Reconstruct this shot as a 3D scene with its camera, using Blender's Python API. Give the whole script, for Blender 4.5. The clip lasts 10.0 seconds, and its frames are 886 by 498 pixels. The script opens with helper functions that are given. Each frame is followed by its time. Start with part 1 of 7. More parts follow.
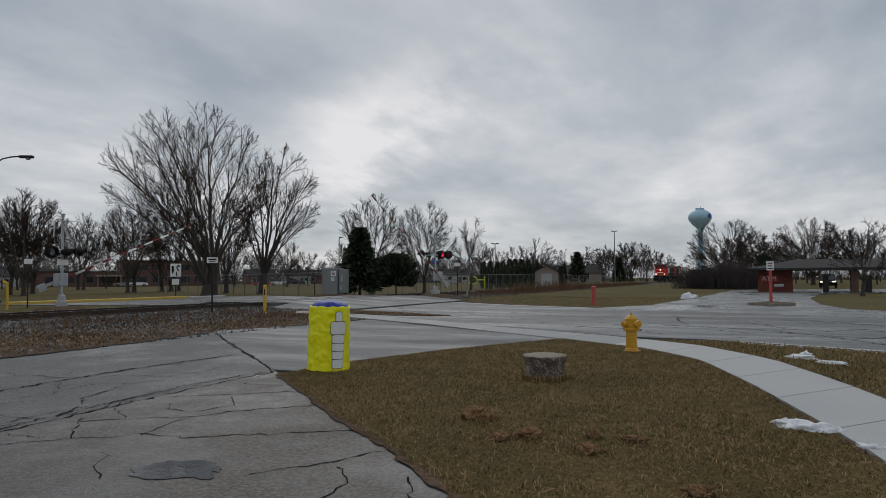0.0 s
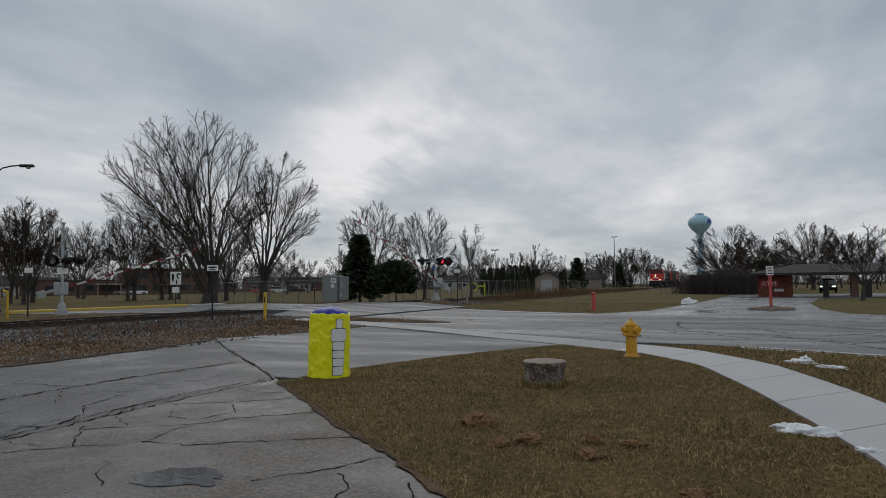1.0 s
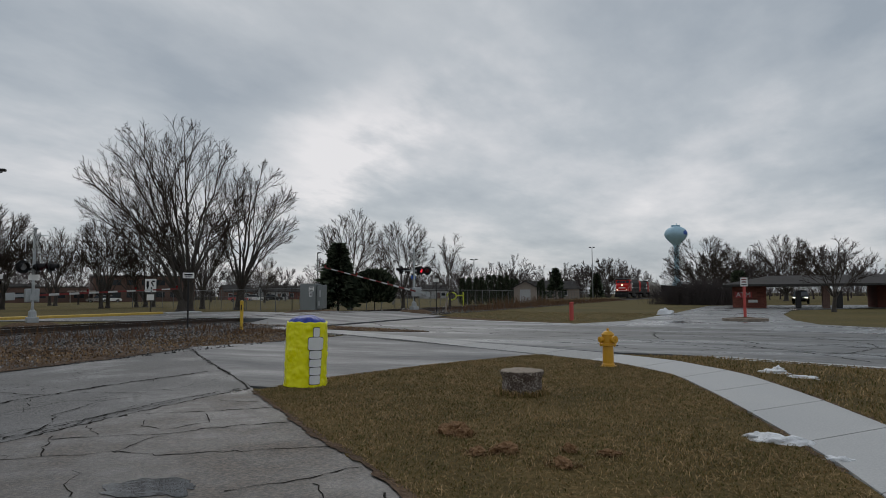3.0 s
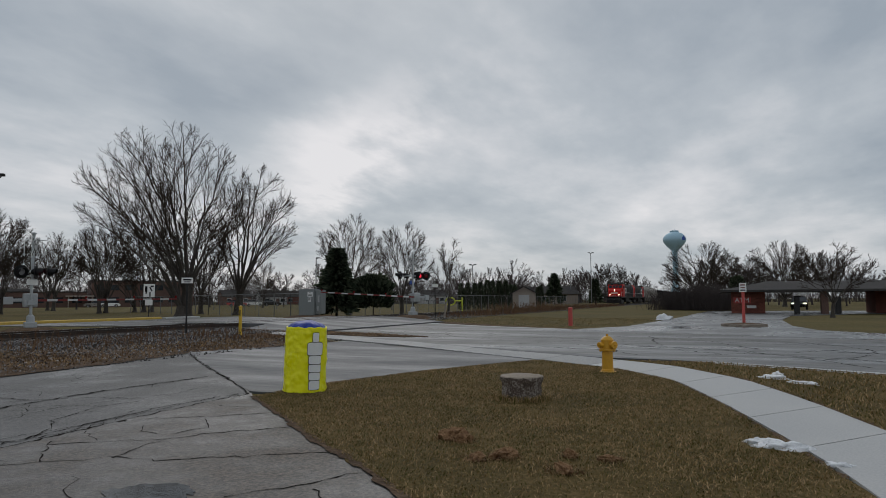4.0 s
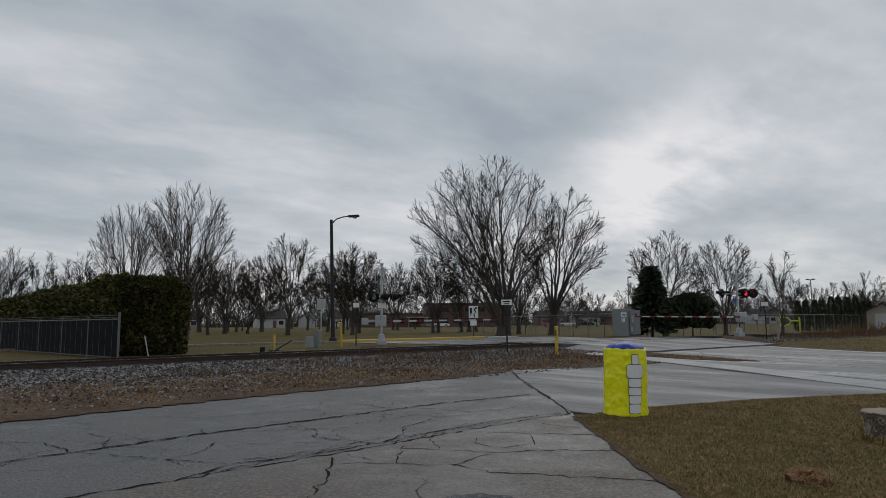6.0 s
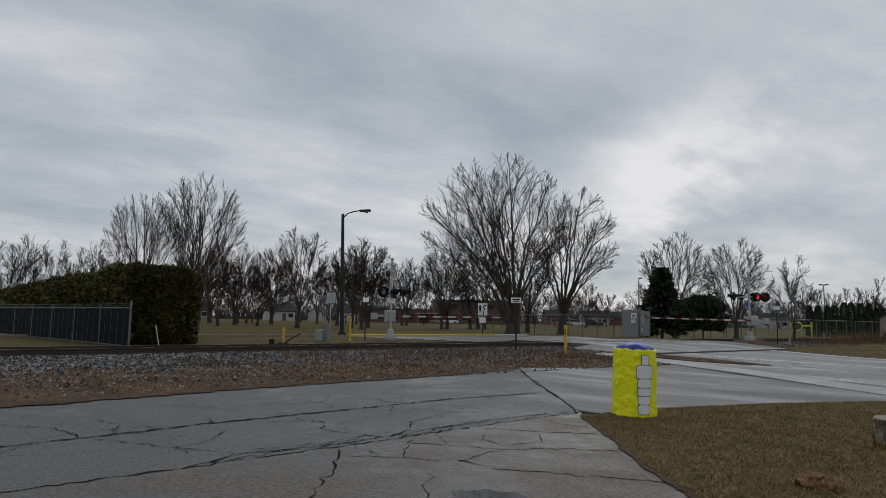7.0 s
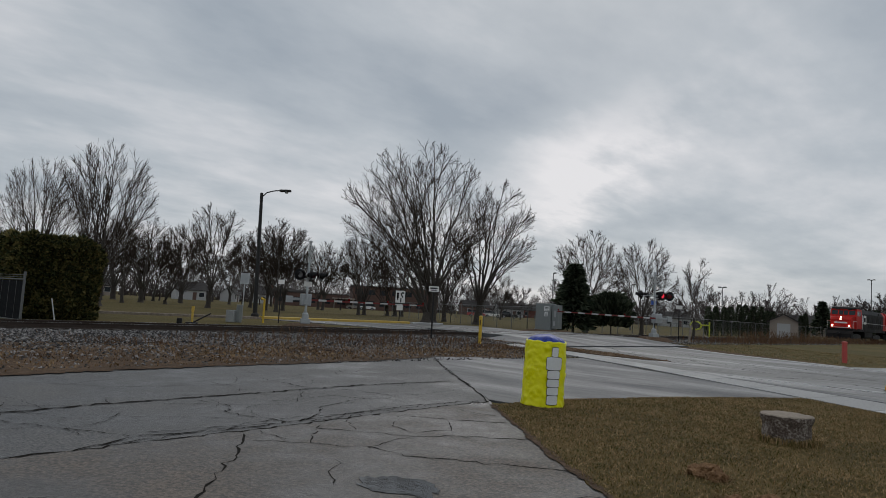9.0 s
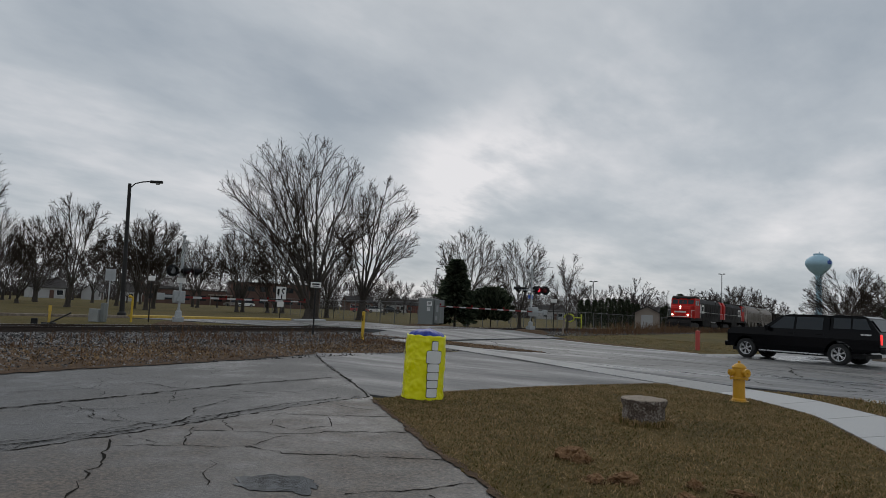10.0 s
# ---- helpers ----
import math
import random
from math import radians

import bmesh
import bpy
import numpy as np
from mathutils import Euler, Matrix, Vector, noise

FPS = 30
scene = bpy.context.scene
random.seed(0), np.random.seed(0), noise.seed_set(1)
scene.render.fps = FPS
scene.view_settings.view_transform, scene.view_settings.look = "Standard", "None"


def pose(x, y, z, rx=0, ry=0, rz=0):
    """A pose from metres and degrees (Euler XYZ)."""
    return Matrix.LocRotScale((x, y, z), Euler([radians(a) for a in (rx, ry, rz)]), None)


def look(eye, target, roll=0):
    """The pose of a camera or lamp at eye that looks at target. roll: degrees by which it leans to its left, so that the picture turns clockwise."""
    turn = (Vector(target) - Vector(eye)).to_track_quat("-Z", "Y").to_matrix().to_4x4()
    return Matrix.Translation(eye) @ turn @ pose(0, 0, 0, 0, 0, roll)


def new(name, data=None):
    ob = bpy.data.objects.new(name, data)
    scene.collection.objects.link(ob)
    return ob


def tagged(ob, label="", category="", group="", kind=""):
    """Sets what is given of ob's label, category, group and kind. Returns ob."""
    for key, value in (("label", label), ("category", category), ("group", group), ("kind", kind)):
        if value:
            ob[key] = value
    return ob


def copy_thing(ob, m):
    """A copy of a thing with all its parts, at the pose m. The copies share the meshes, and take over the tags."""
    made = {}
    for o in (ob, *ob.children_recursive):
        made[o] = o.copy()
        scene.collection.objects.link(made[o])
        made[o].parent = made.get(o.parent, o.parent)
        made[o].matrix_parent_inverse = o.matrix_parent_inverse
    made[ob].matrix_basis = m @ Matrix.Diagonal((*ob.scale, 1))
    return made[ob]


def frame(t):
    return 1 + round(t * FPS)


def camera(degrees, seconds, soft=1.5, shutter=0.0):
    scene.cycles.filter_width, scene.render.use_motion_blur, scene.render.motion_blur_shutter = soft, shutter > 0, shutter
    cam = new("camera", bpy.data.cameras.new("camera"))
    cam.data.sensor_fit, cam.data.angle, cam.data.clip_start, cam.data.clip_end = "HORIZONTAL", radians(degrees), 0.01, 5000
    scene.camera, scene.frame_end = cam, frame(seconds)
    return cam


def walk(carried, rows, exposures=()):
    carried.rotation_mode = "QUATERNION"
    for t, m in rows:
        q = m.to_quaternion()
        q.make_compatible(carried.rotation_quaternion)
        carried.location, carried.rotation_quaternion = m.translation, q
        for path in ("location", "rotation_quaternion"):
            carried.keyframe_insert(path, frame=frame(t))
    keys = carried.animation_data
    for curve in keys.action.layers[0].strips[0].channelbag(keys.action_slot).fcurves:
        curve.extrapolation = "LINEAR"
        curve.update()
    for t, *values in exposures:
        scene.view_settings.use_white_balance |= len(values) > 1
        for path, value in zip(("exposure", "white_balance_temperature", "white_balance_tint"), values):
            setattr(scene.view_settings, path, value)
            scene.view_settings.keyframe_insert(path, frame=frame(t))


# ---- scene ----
cam = camera(67.6, 10.0, soft=0.6)
PATH = [
    (0, (1.461, 0.191, 1.399), (0.592, 1.99, 1.49), -0.4),
    (0.5, (1.475, 0.174, 1.398), (0.608, 1.973, 1.503), -0.5),
    (1, (1.482, 0.157, 1.398), (0.614, 1.955, 1.509), -0.7),
    (1.5, (1.496, 0.155, 1.402), (0.653, 1.965, 1.516), -0.7),
    (2, (1.498, 0.152, 1.397), (0.67, 1.969, 1.516), -0.5),
    (2.5, (1.495, 0.16, 1.395), (0.678, 1.981, 1.522), -0.4),
    (4, (1.48, 0.148, 1.394), (0.674, 1.972, 1.548), -0.3),
    (4.5, (1.468, 0.16, 1.394), (0.654, 1.98, 1.551), -0.4),
    (4.8, (1.452, 0.17, 1.402), (0.58, 1.962, 1.575), -0.5),
    (5, (1.438, 0.184, 1.404), (0.424, 1.898, 1.591), -0.5),
    (5.2, (1.47, 0.11, 1.411), (0.277, 1.7, 1.628), -1.3),
    (5.5, (1.526, 0.001, 1.422), (0.113, 1.399, 1.65), -1.4),
    (6, (1.422, 0.131, 1.404), (-0.107, 1.401, 1.624), -0.4),
    (7.5, (1.377, 0.141, 1.387), (-0.162, 1.402, 1.592), 1.6),
    (8, (1.332, 0.169, 1.381), (-0.171, 1.474, 1.577), 2.7),
    (8.5, (1.355, 0.178, 1.38), (-0.072, 1.566, 1.573), 3.2),
    (9, (1.362, 0.185, 1.38), (-0.028, 1.611, 1.562), 3.3),
    (9.5, (1.381, 0.16, 1.38), (0.026, 1.62, 1.564), 3.2),
    (9.7, (1.405, 0.148, 1.382), (0.119, 1.669, 1.566), 2.9),
    (10, (1.459, 0.122, 1.385), (0.340, 1.769, 1.571), 2.6),
]
walk(cam, [(t, look(eye, target, roll)) for t, eye, target, roll in PATH])

# ---- light ----
SUN_DIR = Vector((-0.50, 0.80, 0.72)).normalized()
world = bpy.data.worlds.new("sky")
scene.world = world
world.use_nodes = True


def make_sky():
    nt = world.node_tree
    nt.nodes.clear()
    N, L = nt.nodes.new, nt.links.new

    def mth(op, a, b=None, c=None, clamp=False):
        n = N("ShaderNodeMath")
        n.operation, n.use_clamp = op, clamp
        for k, v in enumerate((a, b, c)):
            if v is None:
                continue
            if isinstance(v, (int, float)):
                n.inputs[k].default_value = v
            else:
                L(v, n.inputs[k])
        return n.outputs[0]

    out, bg = N("ShaderNodeOutputWorld"), N("ShaderNodeBackground")
    sky = N("ShaderNodeTexSky")
    sky.sky_type, sky.sun_disc = "NISHITA", False
    sky.sun_elevation = math.asin(SUN_DIR.z)
    sky.sun_rotation = math.atan2(SUN_DIR.x, SUN_DIR.y)
    tc, sep = N("ShaderNodeTexCoord"), N("ShaderNodeSeparateXYZ")
    L(tc.outputs["Generated"], sep.inputs[0])
    x, y, z = sep.outputs
    zz = mth("MAXIMUM", mth("ADD", z, 0.15), 0.08)
    u, v = mth("DIVIDE", x, zz), mth("DIVIDE", y, zz)
    comb = N("ShaderNodeCombineXYZ")
    L(u, comb.inputs[0]), L(v, comb.inputs[1])

    def cloud(scale, detail, rough, off, stretch):
        mp = N("ShaderNodeMapping")
        mp.inputs["Location"].default_value = off
        mp.inputs["Rotation"].default_value = (0, 0, radians(28))
        mp.inputs["Scale"].default_value = stretch
        L(comb.outputs[0], mp.inputs[0])
        n = N("ShaderNodeTexNoise")
        n.inputs["Scale"].default_value, n.inputs["Detail"].default_value = scale, detail
        n.inputs["Roughness"].default_value = rough
        L(mp.outputs[0], n.inputs["Vector"])
        return n.outputs["Fac"]

    big = cloud(0.85, 6, 0.55, (3.1, 1.7, 0), (1.0, 0.70, 1))
    mid = cloud(2.6, 7, 0.58, (7.7, 2.4, 0), (1.0, 0.55, 1))
    # thin bright rift in the deck, ahead of the camera
    au = mth("ARCTAN2", x, y)
    el = mth("ARCSINE", z)
    # rift axis: azimuth -30 deg at 16 deg up, rising towards the right, fraying to the left
    da = mth("ADD", au, radians(33.0))
    de = mth("SUBTRACT", el, radians(13.0))
    wob = mth("MULTIPLY", mth("SUBTRACT", mid, 0.5), 0.22)
    along = mth("ADD", mth("MULTIPLY", da, 0.80), mth("MULTIPLY", de, 0.60))
    across = mth("ADD", mth("SUBTRACT", mth("MULTIPLY", de, 0.80), mth("MULTIPLY", da, 0.60)), wob)
    gl = mth("EXPONENT", mth("MULTIPLY", mth("POWER", mth("DIVIDE", along, 0.15), 2.0), -1.0))
    ga = mth("EXPONENT", mth("MULTIPLY", mth("POWER", mth("DIVIDE", across, 0.062), 2.0), -1.0))
    rift = mth("MULTIPLY", gl, ga)
    low = mth("EXPONENT", mth("MULTIPLY", mth("POWER", mth("DIVIDE", mth("SUBTRACT", el, 0.10), 0.13), 2.0), -1.0))
    dens = mth("ADD", mth("MULTIPLY", mth("SUBTRACT", big, 0.5), 2.0), mth("MULTIPLY", mth("SUBTRACT", mid, 0.5), 0.75))
    # thinner cloud left of the rift
    thin = mth("EXPONENT", mth("MULTIPLY", mth("POWER", mth("DIVIDE", mth("ADD", au, radians(54.0)), 0.20), 2.0), -1.0))
    dens = mth("ADD", dens, mth("MULTIPLY", thin, 0.12))
    f = mth("ADD", mth("ADD", mth("ADD", 0.37, dens), mth("MULTIPLY", rift, 0.62)), mth("MULTIPLY", low, 0.16), clamp=True)
    ramp = N("ShaderNodeValToRGB")
    L(f, ramp.inputs[0])
    e = ramp.color_ramp.elements
    e[0].position, e[0].color = 0.05, (0.315, 0.360, 0.410, 1)
    e[1].position, e[1].color = 0.98, (0.760, 0.750, 0.765, 1)
    m = e.new(0.45)
    m.color = (0.455, 0.492, 0.530, 1)
    mix, gain = N("ShaderNodeMixRGB"), N("ShaderNodeMixRGB")
    gain.blend_type = "MULTIPLY"
    gain.inputs[0].default_value = 1.0
    L(sky.outputs[0], gain.inputs[1])
    gain.inputs[2].default_value = (0.09, 0.09, 0.09, 1)
    mix.inputs[0].default_value = 0.94
    L(gain.outputs[0], mix.inputs[1])
    L(ramp.outputs[0], mix.inputs[2])
    L(mix.outputs[0], bg.inputs["Color"])
    bg.inputs["Strength"].default_value = 1.0
    L(bg.outputs[0], out.inputs[0])


make_sky()
sun = new("sun", bpy.data.lights.new("sun", "SUN"))
sun.data.energy, sun.data.angle, sun.data.color = 0.5, radians(40), (1.0, 0.97, 0.93)
sun.matrix_world = look(SUN_DIR * 50, (0, 0, 0))
scene.view_settings.exposure = 0.0


# ---- materials ----
def rough_mat(name, cols, scale=3.0, fine=40.0, rough=(0.75, 0.95), bump=0.3, metal=0.0, bump_scale=None, spec=0.5, island=0.0, dist=0.01, stretch=(1, 1, 1), rand=0.0, turn=0.0):
    """Two-scale noise colour with bump; cols: dark, middle, light."""
    m = bpy.data.materials.new(name)
    m.use_nodes = True
    nt = m.node_tree
    N, L = nt.nodes.new, nt.links.new
    b = nt.nodes["Principled BSDF"]
    tc, mp = N("ShaderNodeTexCoord"), N("ShaderNodeMapping")
    L(tc.outputs["Object"], mp.inputs[0])
    mp.inputs["Scale"].default_value = stretch
    mp.inputs["Rotation"].default_value = (0, 0, radians(turn))
    n1, n2 = N("ShaderNodeTexNoise"), N("ShaderNodeTexNoise")
    for n, sc, d in ((n1, scale, 6), (n2, fine, 5)):
        n.inputs["Scale"].default_value, n.inputs["Detail"].default_value, n.inputs["Roughness"].default_value = sc, d, 0.62
        L(mp.outputs[0], n.inputs["Vector"])
    mx = N("ShaderNodeMath")
    mx.operation = "MULTIPLY_ADD"
    L(n2.outputs["Fac"], mx.inputs[0])
    mx.inputs[1].default_value = 0.55
    ad = N("ShaderNodeMath")
    ad.operation = "MULTIPLY"
    L(n1.outputs["Fac"], ad.inputs[0])
    ad.inputs[1].default_value = 0.45
    L(ad.outputs[0], mx.inputs[2])
    last = mx.outputs[0]
    if island or rand:
        src = N("ShaderNodeNewGeometry").outputs["Random Per Island"] if island else N("ShaderNodeObjectInfo").outputs["Random"]
        k = N("ShaderNodeMath")
        k.operation = "MULTIPLY_ADD"
        L(src, k.inputs[0])
        k.inputs[1].default_value = island or rand
        k2 = N("ShaderNodeMath")
        k2.operation = "SUBTRACT"
        L(last, k2.inputs[0])
        k2.inputs[1].default_value = (island or rand) / 2
        L(k2.outputs[0], k.inputs[2])
        last = k.outputs[0]
    r = N("ShaderNodeValToRGB")
    L(last, r.inputs[0])
    e = r.color_ramp.elements
    e[0].position, e[0].color = 0.33, (*cols[0], 1)
    e[1].position, e[1].color = 0.68, (*cols[-1], 1)
    if len(cols) == 3:
        e.new(0.5).color = (*cols[1], 1)
    L(r.outputs[0], b.inputs["Base Color"])
    rr = N("ShaderNodeMapRange")
    L(n1.outputs["Fac"], rr.inputs[0])
    rr.inputs[1].default_value, rr.inputs[2].default_value = 0.35, 0.65
    rr.inputs[3].default_value, rr.inputs[4].default_value = rough
    L(rr.outputs[0], b.inputs["Roughness"])
    b.inputs["Metallic"].default_value = metal
    b.inputs["Specular IOR Level"].default_value = spec
    if bump:
        bp = N("ShaderNodeBump")
        bp.inputs["Strength"].default_value, bp.inputs["Distance"].default_value = bump, dist
        if bump_scale:
            n3 = N("ShaderNodeTexNoise")
            n3.inputs["Scale"].default_value, n3.inputs["Detail"].default_value = bump_scale, 4
            L(mp.outputs[0], n3.inputs["Vector"])
            L(n3.outputs["Fac"], bp.inputs["Height"])
        else:
            L(mx.outputs[0], bp.inputs["Height"])
        L(bp.outputs[0], b.inputs["Normal"])
    return m


def paint(name, col, rough=0.45, metal=0.0, var=0.18, scale=6.0, spec=0.5):
    d = tuple(max(0.0, c * (1 - var)) for c in col)
    l = tuple(min(0.95, c * (1 + var)) for c in col)
    return rough_mat(name, (d, col, l), scale, scale * 9, (rough * 0.85, min(1, rough * 1.2)), 0.12, metal, dist=0.004, spec=spec)


def glow(name, col, strength):
    m = bpy.data.materials.new(name)
    m.use_nodes = True
    b = m.node_tree.nodes["Principled BSDF"]
    b.inputs["Base Color"].default_value = (*col, 1)
    b.inputs["Emission Color"].default_value = (*col, 1)
    b.inputs["Emission Strength"].default_value = strength
    return m


def glass(name, col=(0.03, 0.035, 0.04), rough=0.05):
    m = bpy.data.materials.new(name)
    m.use_nodes = True
    b = m.node_tree.nodes["Principled BSDF"]
    b.inputs["Base Color"].default_value = (*col, 1)
    b.inputs["Roughness"].default_value = rough
    b.inputs["IOR"].default_value = 1.34
    return m


M = {}
M["lawn"] = rough_mat("lawn", ((0.044, 0.036, 0.014), (0.118, 0.084, 0.032), (0.225, 0.150, 0.070)), 0.6, 26, (0.9, 1), 0.8, bump_scale=60, spec=0.1, dist=0.03)
M["lawn_far"] = rough_mat("lawn_far", ((0.062, 0.054, 0.020), (0.115, 0.092, 0.036), (0.180, 0.135, 0.060)), 0.12, 9, (0.9, 1), 0.8, bump_scale=14, spec=0.1, dist=0.05)
M["blade"] = rough_mat("grass_blade", ((0.080, 0.076, 0.018), (0.215, 0.146, 0.055), (0.440, 0.300, 0.155)), 0.9, 5, (0.7, 0.9), 0, spec=0.2, island=0.42)
M["weed"] = rough_mat("dry_weed", ((0.075, 0.042, 0.026), (0.140, 0.080, 0.046), (0.230, 0.145, 0.085)), 0.9, 5, (0.8, 1), 0, spec=0.1, island=0.25)
M["soil"] = rough_mat("soil", ((0.042, 0.027, 0.017), (0.108, 0.069, 0.043), (0.205, 0.142, 0.094)), 0.9, 14, (0.9, 1), 0.9, bump_scale=30, spec=0.15, dist=0.04)
M["asphalt"] = rough_mat("old_asphalt", ((0.014, 0.015, 0.017), (0.096, 0.095, 0.094), (0.250, 0.238, 0.222)), 0.6, 38, (0.32, 0.85), 0.8, bump_scale=70, spec=0.4, dist=0.012)
M["asphalt_dark"] = rough_mat("damp_asphalt", ((0.050, 0.053, 0.058), (0.088, 0.091, 0.096), (0.150, 0.150, 0.150)), 0.40, 3, (0.35, 0.75), 0.3, bump_scale=120, spec=0.32, dist=0.006, stretch=(0.4, 1.7, 1), turn=23.3)
M["road"] = rough_mat("road_asphalt", ((0.050, 0.051, 0.052), (0.122, 0.120, 0.117), (0.275, 0.265, 0.250)), 0.30, 3.2, (0.24, 0.75), 0.3, bump_scale=80, spec=0.32, dist=0.006, stretch=(0.30, 1.9, 1), turn=23.3)
M["wet_lot"] = rough_mat("wet_lot_asphalt", ((0.040, 0.041, 0.043), (0.110, 0.110, 0.110), (0.240, 0.235, 0.225)), 0.25, 3.0, (0.10, 0.65), 0.3, bump_scale=60, spec=0.5, dist=0.006)
M["crack"] = rough_mat("crack_fill", ((0.008, 0.007, 0.006), (0.030, 0.026, 0.022)), 3, 30, (0.9, 1), 0.5, spec=0.05)
M["slab_tan"] = rough_mat("worn_slab", ((0.020, 0.020, 0.020), (0.092, 0.083, 0.075), (0.245, 0.198, 0.160)), 0.7, 32, (0.25, 0.85), 0.6, bump_scale=80, spec=0.4, dist=0.010)
M["slab_worn"] = rough_mat("worn_walk_concrete", ((0.16, 0.16, 0.158), (0.27, 0.27, 0.265), (0.43, 0.425, 0.415)), 0.55, 30, (0.45, 0.85), 0.35, dist=0.008)
M["concrete"] = rough_mat("walk_concrete", ((0.33, 0.335, 0.335), (0.43, 0.43, 0.425), (0.52, 0.515, 0.50)), 0.9, 45, (0.5, 0.8), 0.25, dist=0.005)
M["concrete_old"] = rough_mat("weathered_concrete", ((0.090, 0.070, 0.052), (0.230, 0.185, 0.145), (0.46, 0.41, 0.35)), 4, 30, (0.8, 1), 0.8, bump_scale=45, dist=0.02)
M["stump_side"] = rough_mat("pitted_concrete", ((0.035, 0.028, 0.024), (0.115, 0.088, 0.072), (0.46, 0.42, 0.37)), 7, 38, (0.85, 1), 0.9, bump_scale=45, dist=0.02, spec=0.2)
M["stump_top"] = rough_mat("trowelled_concrete", ((0.20, 0.165, 0.13), (0.30, 0.25, 0.20), (0.40, 0.34, 0.28)), 5, 30, (0.8, 1), 0.4, spec=0.2)
M["ballast"] = rough_mat("ballast_stone", ((0.030, 0.028, 0.027), (0.100, 0.095, 0.093), (0.30, 0.285, 0.275)), 1.2, 12, (0.8, 0.95), 0.4, island=0.5, spec=0.3)
M["ballast_bed"] = rough_mat("ballast_bed", ((0.035, 0.032, 0.030), (0.090, 0.085, 0.080), (0.19, 0.18, 0.172)), 0.9, 16, (0.85, 1), 1.0, bump_scale=18, dist=0.06, spec=0.2)
M["rail"] = rough_mat("rail_steel", ((0.045, 0.032, 0.026), (0.075, 0.055, 0.044)), 2, 20, (0.5, 0.8), 0.3, metal=0.5)
M["rail_top"] = rough_mat("rail_polished", ((0.42, 0.42, 0.42), (0.55, 0.55, 0.55)), 2, 20, (0.22, 0.38), 0.05, metal=0.9)
M["tie"] = rough_mat("tie_wood", ((0.022, 0.017, 0.014), (0.050, 0.040, 0.033), (0.085, 0.070, 0.058)), 2, 14, (0.85, 1), 0.7, stretch=(0.3, 2, 2), rand=0.15)
M["snow"] = rough_mat("old_snow", ((0.62, 0.64, 0.67), (0.80, 0.81, 0.83), (0.90, 0.90, 0.91)), 5, 40, (0.6, 0.85), 0.6, dist=0.03)
M["bark"] = rough_mat("bark", ((0.026, 0.021, 0.018), (0.056, 0.047, 0.040), (0.100, 0.088, 0.074)), 2, 16, (0.85, 1), 0.9, stretch=(2, 2, 0.35), dist=0.04)
M["twig"] = rough_mat("twig", ((0.026, 0.019, 0.015), (0.050, 0.037, 0.029)), 0.6, 3, (0.85, 1), 0, spec=0.12)
# far twigs: paler and bluer than twig, distance haze put into the colour
M["twig_hazy"] = rough_mat("twig_hazy", ((0.050, 0.042, 0.042), (0.085, 0.070, 0.066)), 0.2, 1, (0.85, 1), 0, spec=0.1)
M["needle"] = rough_mat("needle_foliage", ((0.018, 0.026, 0.015), (0.042, 0.055, 0.033), (0.090, 0.105, 0.066)), 0.8, 5, (0.8, 1), 0, island=0.45, spec=0.15)
M["hedge"] = rough_mat("hedge_foliage", ((0.020, 0.026, 0.008), (0.058, 0.062, 0.018), (0.150, 0.122, 0.042)), 0.7, 4, (0.75, 1), 0, island=0.5, spec=0.2)
M["yellow"] = paint("hydrant_yellow", (0.60, 0.31, 0.015), 0.42, var=0.15)
M["yellow_post"] = paint("post_yellow", (0.62, 0.40, 0.03), 0.5, var=0.2)
M["kerb_yellow"] = paint("kerb_yellow", (0.56, 0.37, 0.07), 0.7, var=0.35)
M["wrap"] = rough_mat("yellow_plastic_wrap", ((0.78, 0.74, 0.003), (0.86, 0.83, 0.004), (0.90, 0.88, 0.012)), 2.5, 12, (0.25, 0.42), 0.3, dist=0.012, spec=0.35)
M["wrap_white"] = paint("printed_white", (0.74, 0.75, 0.74), 0.35, var=0.06)
M["wrap_black"] = paint("printed_black", (0.02, 0.02, 0.02), 0.4)
M["blue"] = rough_mat("blue_plastic", ((0.008, 0.018, 0.15), (0.020, 0.045, 0.30), (0.06, 0.11, 0.46)), 4, 18, (0.35, 0.5), 0.5, dist=0.02, spec=0.3)
M["grey_steel"] = rough_mat("galvanised_steel", ((0.28, 0.30, 0.30), (0.38, 0.39, 0.39), (0.48, 0.49, 0.48)), 2, 20, (0.45, 0.65), 0.1, metal=0.3)
M["cab_grey"] = paint("cabinet_grey", (0.20, 0.215, 0.21), 0.5, var=0.08, scale=1.5)
M["silver"] = paint("silver_paint", (0.38, 0.40, 0.41), 0.45, 0.2, var=0.15)
M["black"] = paint("black_paint", (0.012, 0.012, 0.013), 0.55, var=0.3, spec=0.2)
M["dark_steel"] = paint("dark_steel", (0.028, 0.027, 0.027), 0.6, 0.0, var=0.3, spec=0.25)
M["white"] = paint("white_paint", (0.74, 0.74, 0.72), 0.5, var=0.07)
M["sign_blue"] = paint("sign_blue", (0.03, 0.10, 0.42), 0.4, var=0.08)
M["red_loco"] = rough_mat("loco_red", ((0.34, 0.012, 0.010), (0.50, 0.020, 0.016), (0.56, 0.035, 0.028)), 0.8, 7, (0.45, 0.6), 0.05, spec=0.15)
M["black_loco"] = rough_mat("loco_black", ((0.006, 0.006, 0.006), (0.012, 0.011, 0.011), (0.026, 0.022, 0.020)), 0.8, 7, (0.5, 0.7), 0.05, spec=0.12)
M["red_post"] = paint("faded_red", (0.50, 0.075, 0.065), 0.55, var=0.2)
